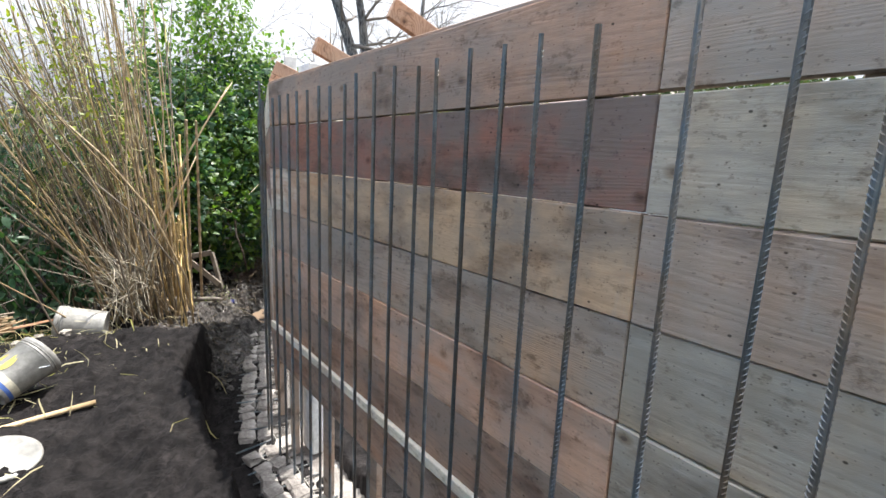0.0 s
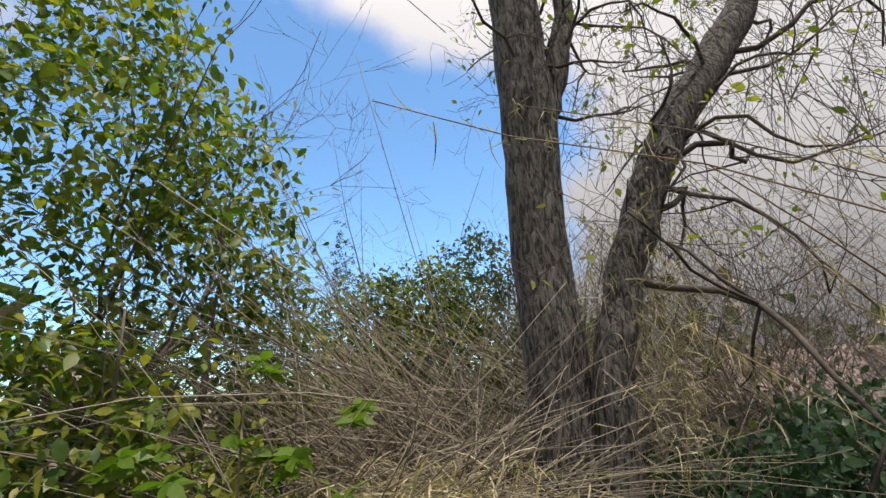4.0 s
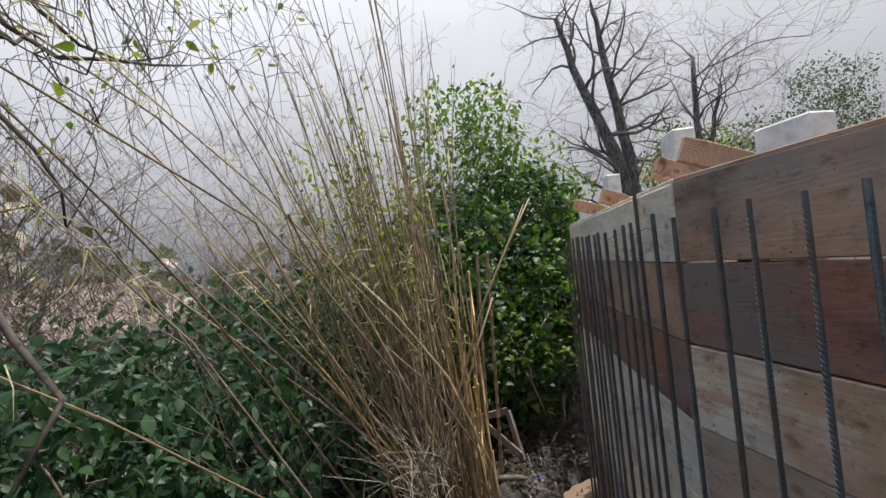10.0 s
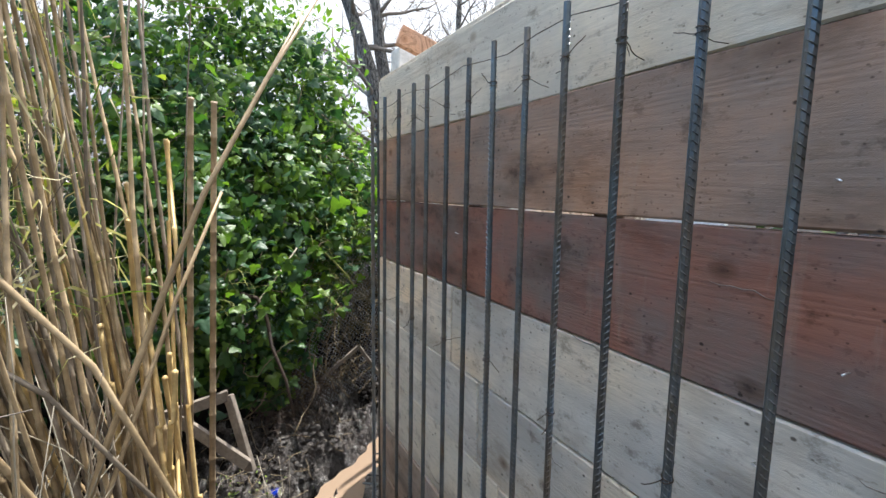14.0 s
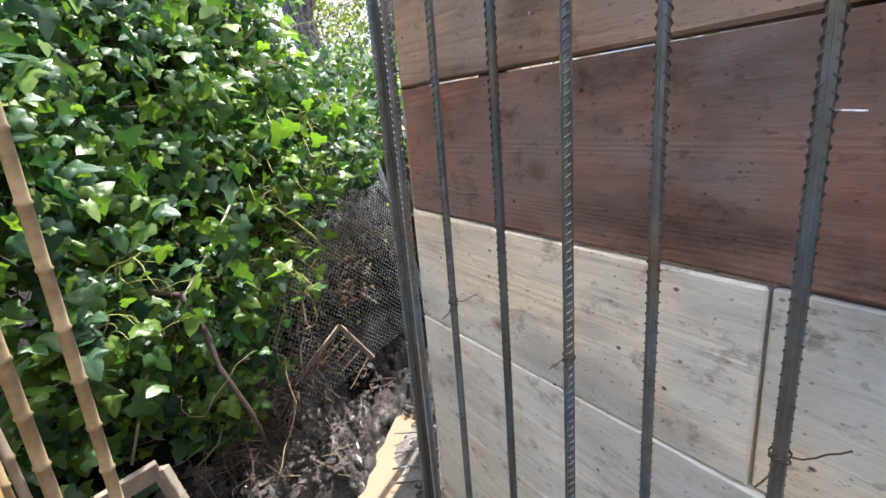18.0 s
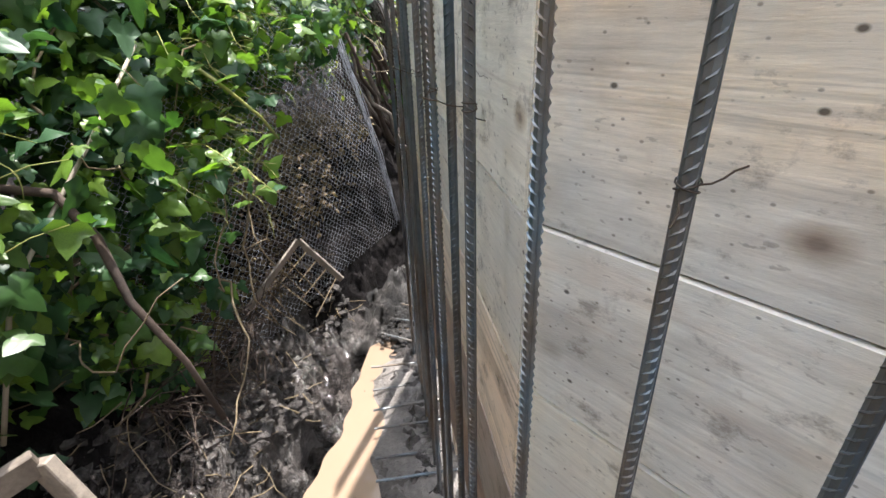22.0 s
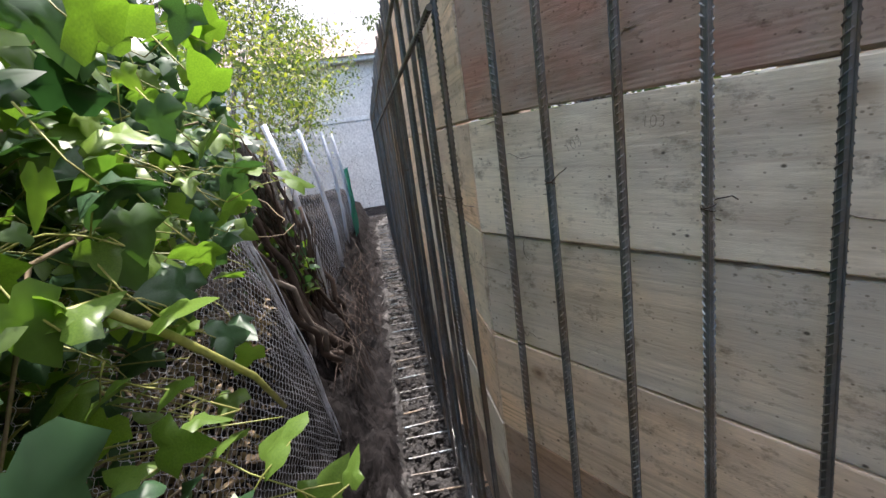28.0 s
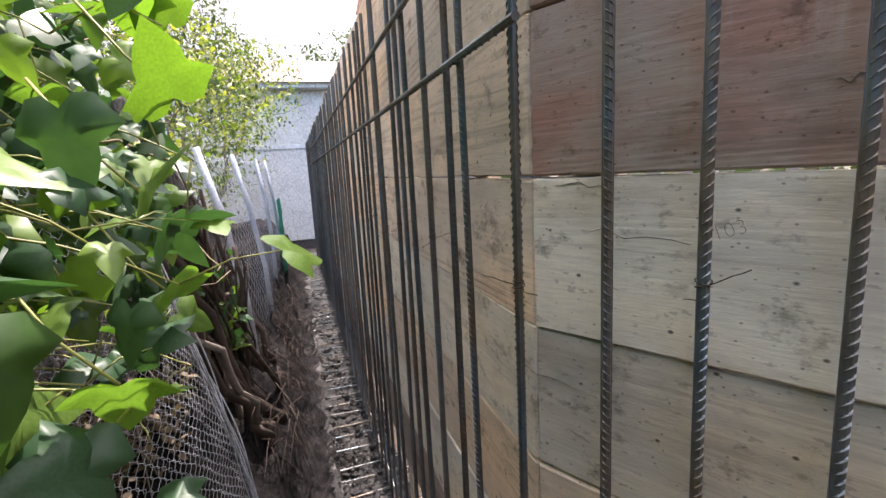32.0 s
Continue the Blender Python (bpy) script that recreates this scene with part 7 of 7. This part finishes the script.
plank_spec = [((-2.75, -1.75), (-1.72, -0.6), 0.12, 0.03, M_TAN, "brown plank lying against the bank"), ((-2.9, -3.1), (-1.95, -2.15), 0.07, 0.03, M_FRAME, "grey lath lying across dry reeds"),
              ((-2.7, -3.4), (-1.9, -2.35), 0.05, 0.025, M_PALE, "pale lath lying across dry reeds")]
for a, b, w, h, mat, lab in plank_spec:
    za, zb = ground_at(*a) + 0.12, ground_at(*b) + 0.06
    ob = beam_between("plank", (*a, za), (*b, zb), w, h, mat)
    tagged(ob, lab, "plank")
pole = tube_obj("pole", [[((-2.0, -3.4, ground_at(-2.0, -3.4) + 0.05), 0.016), ((-1.5, -3.15, ground_at(-1.5, -3.15) + 0.045), 0.016), ((-1.02, -2.92, ground_at(-1.02, -2.92) + 0.03), 0.015)]], M_CANE, None, 10)
tagged(pole, "yellow bamboo pole lying on the bank", "pole")
for k in range(46):
    x, y = -1.65 + rng_r.normal(0, 0.12), -1.3 + rng_r.normal(0, 1.1)
    if k < 8:
        x, y = -1.62 + rng_r.normal(0, 0.07), -0.95 + rng_r.normal(0, 0.08)
    bm = bmesh.new()
    bmesh.ops.create_icosphere(bm, subdivisions=2, radius=rng_r.uniform(0.02, 0.045) * (1.9 if k < 8 else 1))
    for v in bm.verts:
        v.co *= rng_r.uniform(0.72, 1.25)
    ob = part("rubble", bm, M_STONE)
    ob.location = (x, y, ground_at(x, y) + 0.01)
    tagged(ob, "pale lump of broken mortar on the bank", "rubble", "lumps along the bank")

# long dry reeds laid along the foot of the bank
for k in range(64):
    b = Vector((-2.02, -1.22, 0.17)) + Vector(rng_r.normal(0, 0.05, 3)) + 0.35 * rng_r.random() * Vector((-0.83, -0.56, 0.0))
    a = b + rng_r.uniform(1.0, 1.9) * Vector((-0.83 + rng_r.normal(0, 0.08), -0.56 + rng_r.normal(0, 0.12), -0.06 + rng_r.normal(0, 0.045)))
    sag, r0 = rng_r.uniform(-0.02, 0.09), rng_r.uniform(0.0045, 0.009)
    pts = [(a.lerp(b, i / 8) + Vector((0, 0, sag * math.sin(math.pi * i / 8))), r0 * (0.6 + 0.4 * i / 8)) for i in range(9)]
    ob = tube_obj("laid_reed", [pts], M_CANEGREY if k % 4 == 3 else M_CANETAN, None, 6)
    tagged(ob, "long dry reed laid along the foot of the bank", "reed", "laid reeds")

# mud clods, roots and wood chips along the trench
chips, clods = [], []
cq = []
for k in range(9000):
    s = rng_r.uniform(S_C2 - 1.5, S_C3 + 0.35)
    d = rng_r.uniform(0.35, 1.35)
    cq.append(tuple(spot(1, s - S_C1, d) if s < S_C2 else spot(2, s - S_C2, d) if s < S_C3 else spot(3, s - S_C3, d * 0.8)))
cq = np.array(cq)
cq[:, 2] = ground_height(cq[:, 0], cq[:, 1])
cq = cq[cq[:, 2] > FLOOR]
chips, clods = cq[::12], cq[np.arange(len(cq)) % 12 > 0]
_ball = bmesh.new()
bmesh.ops.create_icosphere(_ball, subdivisions=1, radius=1.0)
_ball.verts.index_update()
BALL_V = np.array([tuple(v.co) for v in _ball.verts])
BALL_F = np.array([[v.index for v in q.verts] for q in _ball.faces])
_ball.free()


def clod_mesh(places, radii, mat, rng):
    """Many uneven flattened lumps in one mesh."""
    n, k = len(places), len(BALL_V)
    sh = BALL_V[None] * rng.uniform(0.7, 1.3, (n, k, 1)) * np.stack([np.ones(n), rng.uniform(0.6, 0.9, n), rng.uniform(0.4, 0.8, n)], 1)[:, None]
    a = rng.uniform(0, 6.28, n)[:, None]
    x, y = sh[..., 0] * np.cos(a) - sh[..., 1] * np.sin(a), sh[..., 0] * np.sin(a) + sh[..., 1] * np.cos(a)
    v = np.stack([x, y, sh[..., 2]], -1) * radii[:, None, None] + places[:, None]
    me = bpy.data.meshes.new("mud_clods")
    me.from_pydata(v.reshape(-1, 3).tolist(), [], (BALL_F[None] + (np.arange(n) * k)[:, None, None]).reshape(-1, 3).tolist())
    me.materials.append(mat)
    me.update()
    return me


wq = np.array([tuple(spot(3, rng_r.uniform(0.1, 7.5) * rng_r.random() ** 0.5, rng_r.uniform(0.02, 0.34))) for _ in range(2600)])
wq[:, 2] = np.maximum(ground_height(wq[:, 0], wq[:, 1]), FLOOR)
tagged(part_mesh("mud_clods", clod_mesh(wq, 0.008 + 0.028 * rng_r.random(2600) ** 2, M_WETMUD, rng_r)), "black wet clods along the trench bottom", "mud", kind="stuff")
clods = np.array(clods)
tagged(part_mesh("mud_clods", clod_mesh(clods, 0.005 + 0.042 * rng_r.random(len(clods)) ** 3.2, M_MUD, rng_r)), "crumbled wet mud clods on the trench side", "mud", kind="stuff")
paths = []
for x, y, g in chips:
    p, w, path = Vector((x, y, g + 0.008)), Vector(rng_r.normal(0, 1, 3) * np.array([1, 1, 0.25])).normalized(), []
    ln = rng_r.uniform(0.04, 0.2)
    for i in range(4):
        path.append((p.copy(), 0.0022))
        w = (w + Vector(rng_r.normal(0, 0.25, 3))).normalized()
        p = p + w * ln / 3
    paths.append(path)
tagged(tube_obj("roots", paths, M_VINE, None, 4), "thin roots and twigs poking from the mud", "roots", kind="stuff")

# weeds among the canes and a sapling with fresh leaves
weed = [(-0.72 + 0.17 * rng_r.normal(), 0.66 + 0.1 * rng_r.normal(), ground_at(-0.75, 0.62) + 0.05 + abs(0.09 * rng_r.normal())) for _ in range(90)]
tagged(part_mesh("weeds", leaves_mesh("weeds", weed, rng_r.uniform(0.012, 0.03, 90), M_GRASS, OVAL_SHAPE, OVAL_FACES, rng_r)), "small yellow-green weeds under the frame", "weeds", kind="stuff")
sprigs = []
for x, y, z in weed[:40]:
    sprigs.append([((x + 0.03 * rng_r.normal(), y + 0.03 * rng_r.normal(), ground_at(x, y) - 0.01), 0.0018), ((x, y, z), 0.001)])
for k in range(26):
    a = Vector((-0.95 + 0.5 * rng_r.random(), 0.45 + 0.3 * rng_r.random(), 0))
    b = a + Vector((rng_r.normal(0.1, 0.22), rng_r.normal(0, 0.2), 0))
    sprigs.append([((a.x, a.y, ground_at(a.x, a.y) + 0.03), 0.003), ((b.x, b.y, ground_at(b.x, b.y) + rng_r.uniform(0.05, 0.2)), 0.0015)])
tagged(tube_obj("sprigs", sprigs, M_STALK, None, 4), "thin dry straws and weed stalks under the frame", "straw", kind="stuff")

# sapling with fresh palmate leaves near the dry heap
sap = thing("sapling", pose(-3.0, -5.75, ground_at(-3.0, -5.75)), "young sapling with fresh bright green leaves", "sapling")
tube_obj("stem", [[((0, 0, -0.05), 0.012), ((0.05, 0.05, 1.2), 0.009), ((0.1, 0.1, 2.75), 0.005)]], M_VINE, sap, 7)
sap_leaf = [leaves_mesh("leaf", [(0, 0, 0)], 1.0, M_BRIGHT, OVAL_SHAPE, OVAL_FACES, np.random.default_rng(700 + k), (0, 0, 1), 0.2, 0.05) for k in range(4)]
for k, (dx, dy, dz, bunches) in enumerate(((0.1, -0.35, 2.3, 5), (0.1, 0.2, 2.25, 6), (0.0, 0.65, 2.45, 4), (0.1, 0.1, 2.7, 2), (0.15, 0.35, 1.95, 4))):
    tube_obj("branchlet", [[((0.08, 0.08, dz - 0.3), 0.005), ((dx, dy, dz), 0.003)]], M_VINE, sap, 5)
    for _ in range(bunches):
        hub = Vector((dx, dy, dz)) + Vector(rng_r.normal(0, 1, 3) * np.array([0.09, 0.11, 0.06]))
        tube_obj("leaf_stalk", [[((dx, dy, dz), 0.0025), (hub, 0.0018)]], M_TENDRIL, sap, 4)
        turn0 = rng_r.uniform(0, 360)
        for q in range(7):
            leaf = part_mesh("leaf", sap_leaf[int(rng_r.integers(4))], sap)
            leaf.matrix_local = Matrix.Translation(hub) @ pose(0, 0, 0, 0, 0, turn0 + q * 51 + rng_r.normal(0, 9)) @ pose(0, 0, 0, -38 + rng_r.normal(0, 14), rng_r.normal(0, 14), 0) @ Matrix.Scale(rng_r.uniform(0.09, 0.15), 4)

# far woods and brush all round, past the near plants
rng_f = np.random.default_rng(202)
pts, brown = [], []
for k in range(9000):
    a = rng_f.uniform(-math.pi, math.pi)
    r = rng_f.uniform(12, 24)
    top = 1.2 + 1.6 * (0.5 + 0.5 * math.sin(5 * a + 1)) * rng_f.random() + 1.4 * rng_f.random() ** 3
    x, y = r * math.sin(a), -2 + r * math.cos(a)
    if x > 5 and k % 3:
        continue
    if abs(math.atan2(x - 0.8, y - 1.4) - H4) < 0.2 and r < 18:
        continue
    (pts if rng_f.random() < 0.55 else brown).append((x, y, -0.5 + top * rng_f.random() ** 0.6 * 1.5))
for lst, mat, lab in ((pts, M_FAR, "far green brush round the place"), (brown, M_STALK, "far brown leafless brush round the place")):
    me = leaves_mesh("far_woods", lst, rng_f.uniform(0.3, 0.75, len(lst)), mat, TUFT_SHAPE, TUFT_FACES, rng_f, (0, 0, 0.5), 0.2, 1.0)
    tagged(part_mesh("far_woods", me), lab, "woods", kind="stuff")
# red-brown post and rails beyond the yard
pen = thing("yard_fence", pose(-7.4, -6.2, -0.5, 0, 0, 20), "low yard fence with a red-brown post", "fence")
part("post", box_bm((0.12, 0.12, 1.6), 0.01, (0, 0, 0.8)), M_REDPOST, pen)
for z in (0.9, 1.3):
    part("rail", box_bm((0.04, 4.0, 0.09), 0.005, (0, -2.0, z)), M_FRAME, pen)
for y in (-1.4, -2.8, -4.0):
    part("post", box_bm((0.09, 0.09, 1.5), 0.01, (0, y, 0.75)), M_FRAME, pen)

# bent nails left in the boards near the first bend
for k in range(14):
    q = spot(1, rng_r.uniform(0.1, 0.5) if k % 2 else rng_r.uniform(0.1, 2.3), 0.008, rng_r.choice([1.74, 1.66, 1.48, 1.40, 1.2, 2.05]) + rng_r.normal(0, 0.01))
    ob = tube_obj("nail", [[(q - Vector((-0.012, 0, 0)), 0.0016), (q, 0.0016), (q + Vector((-0.004, rng_r.normal(0, 0.02), -0.002)), 0.0016)]], M_SILVER, None, 5)
    tagged(ob, "small bent nail sticking out of a board", "nail", "nails in the boards")

# pencilled figures on the boards past the second bend
M_PENCIL = plain("pencil_line", (0.14, 0.12, 0.10), (0.24, 0.20, 0.17), 30.0, 0.8, 0.0, 0.001)
for s, z, turn in ((1.155, 1.247, -6), (1.325, 1.220, 20)):
    cu = bpy.data.curves.new("pencil_mark", "FONT")
    cu.body = "103"
    cu.size = 0.03
    cu.align_x, cu.align_y = "CENTER", "CENTER"
    cu.offset = -0.0009
    flat = bpy.data.objects.new("pencil_mark", cu)
    me = bpy.data.meshes.new_from_object(flat)
    me.materials.clear()
    me.materials.append(M_PENCIL)
    ob = part_mesh("pencil_mark", me, walls[2], "pencilled figures")
    ob.matrix_local = Matrix.Translation((s, 0.0045, z)) @ Matrix.Rotation(math.pi, 4, "Z") @ Matrix.Rotation(math.pi / 2, 4, "X") @ Matrix.Rotation(radians(turn), 4, "Z")
    bpy.data.objects.remove(flat)
# pencil strokes and hairline cracks along the boards
rng_k = np.random.default_rng(404)
for p, n in ((1, 26), (2, 30), (3, 24)):
    length = (PANELS[p][1] - PANELS[p][0]).length
    for k in range(n):
        s, z = rng_k.uniform(0.05, min(length, 2.5) - 0.1), rng_k.uniform(0.0, 1.5)
        run, path = rng_k.uniform(0.03, 0.22), []
        up = rng_k.random() < 0.2
        for i in range(7):
            f = i / 6
            ds, dz = (0.004 * rng_k.normal(), 0.35 * run * f) if up else (run * f, 0.0035 * rng_k.normal() + 0.01 * f)
            path.append((Vector((s + ds, 0.0006, z + dz)), 0.0011 * math.sin(math.pi * (0.1 + 0.8 * f))))
        crack = tube_obj("crack", [path], M_PENCIL, walls[p], 4, "dark hairline crack")
        crack.matrix_parent_inverse = Matrix()
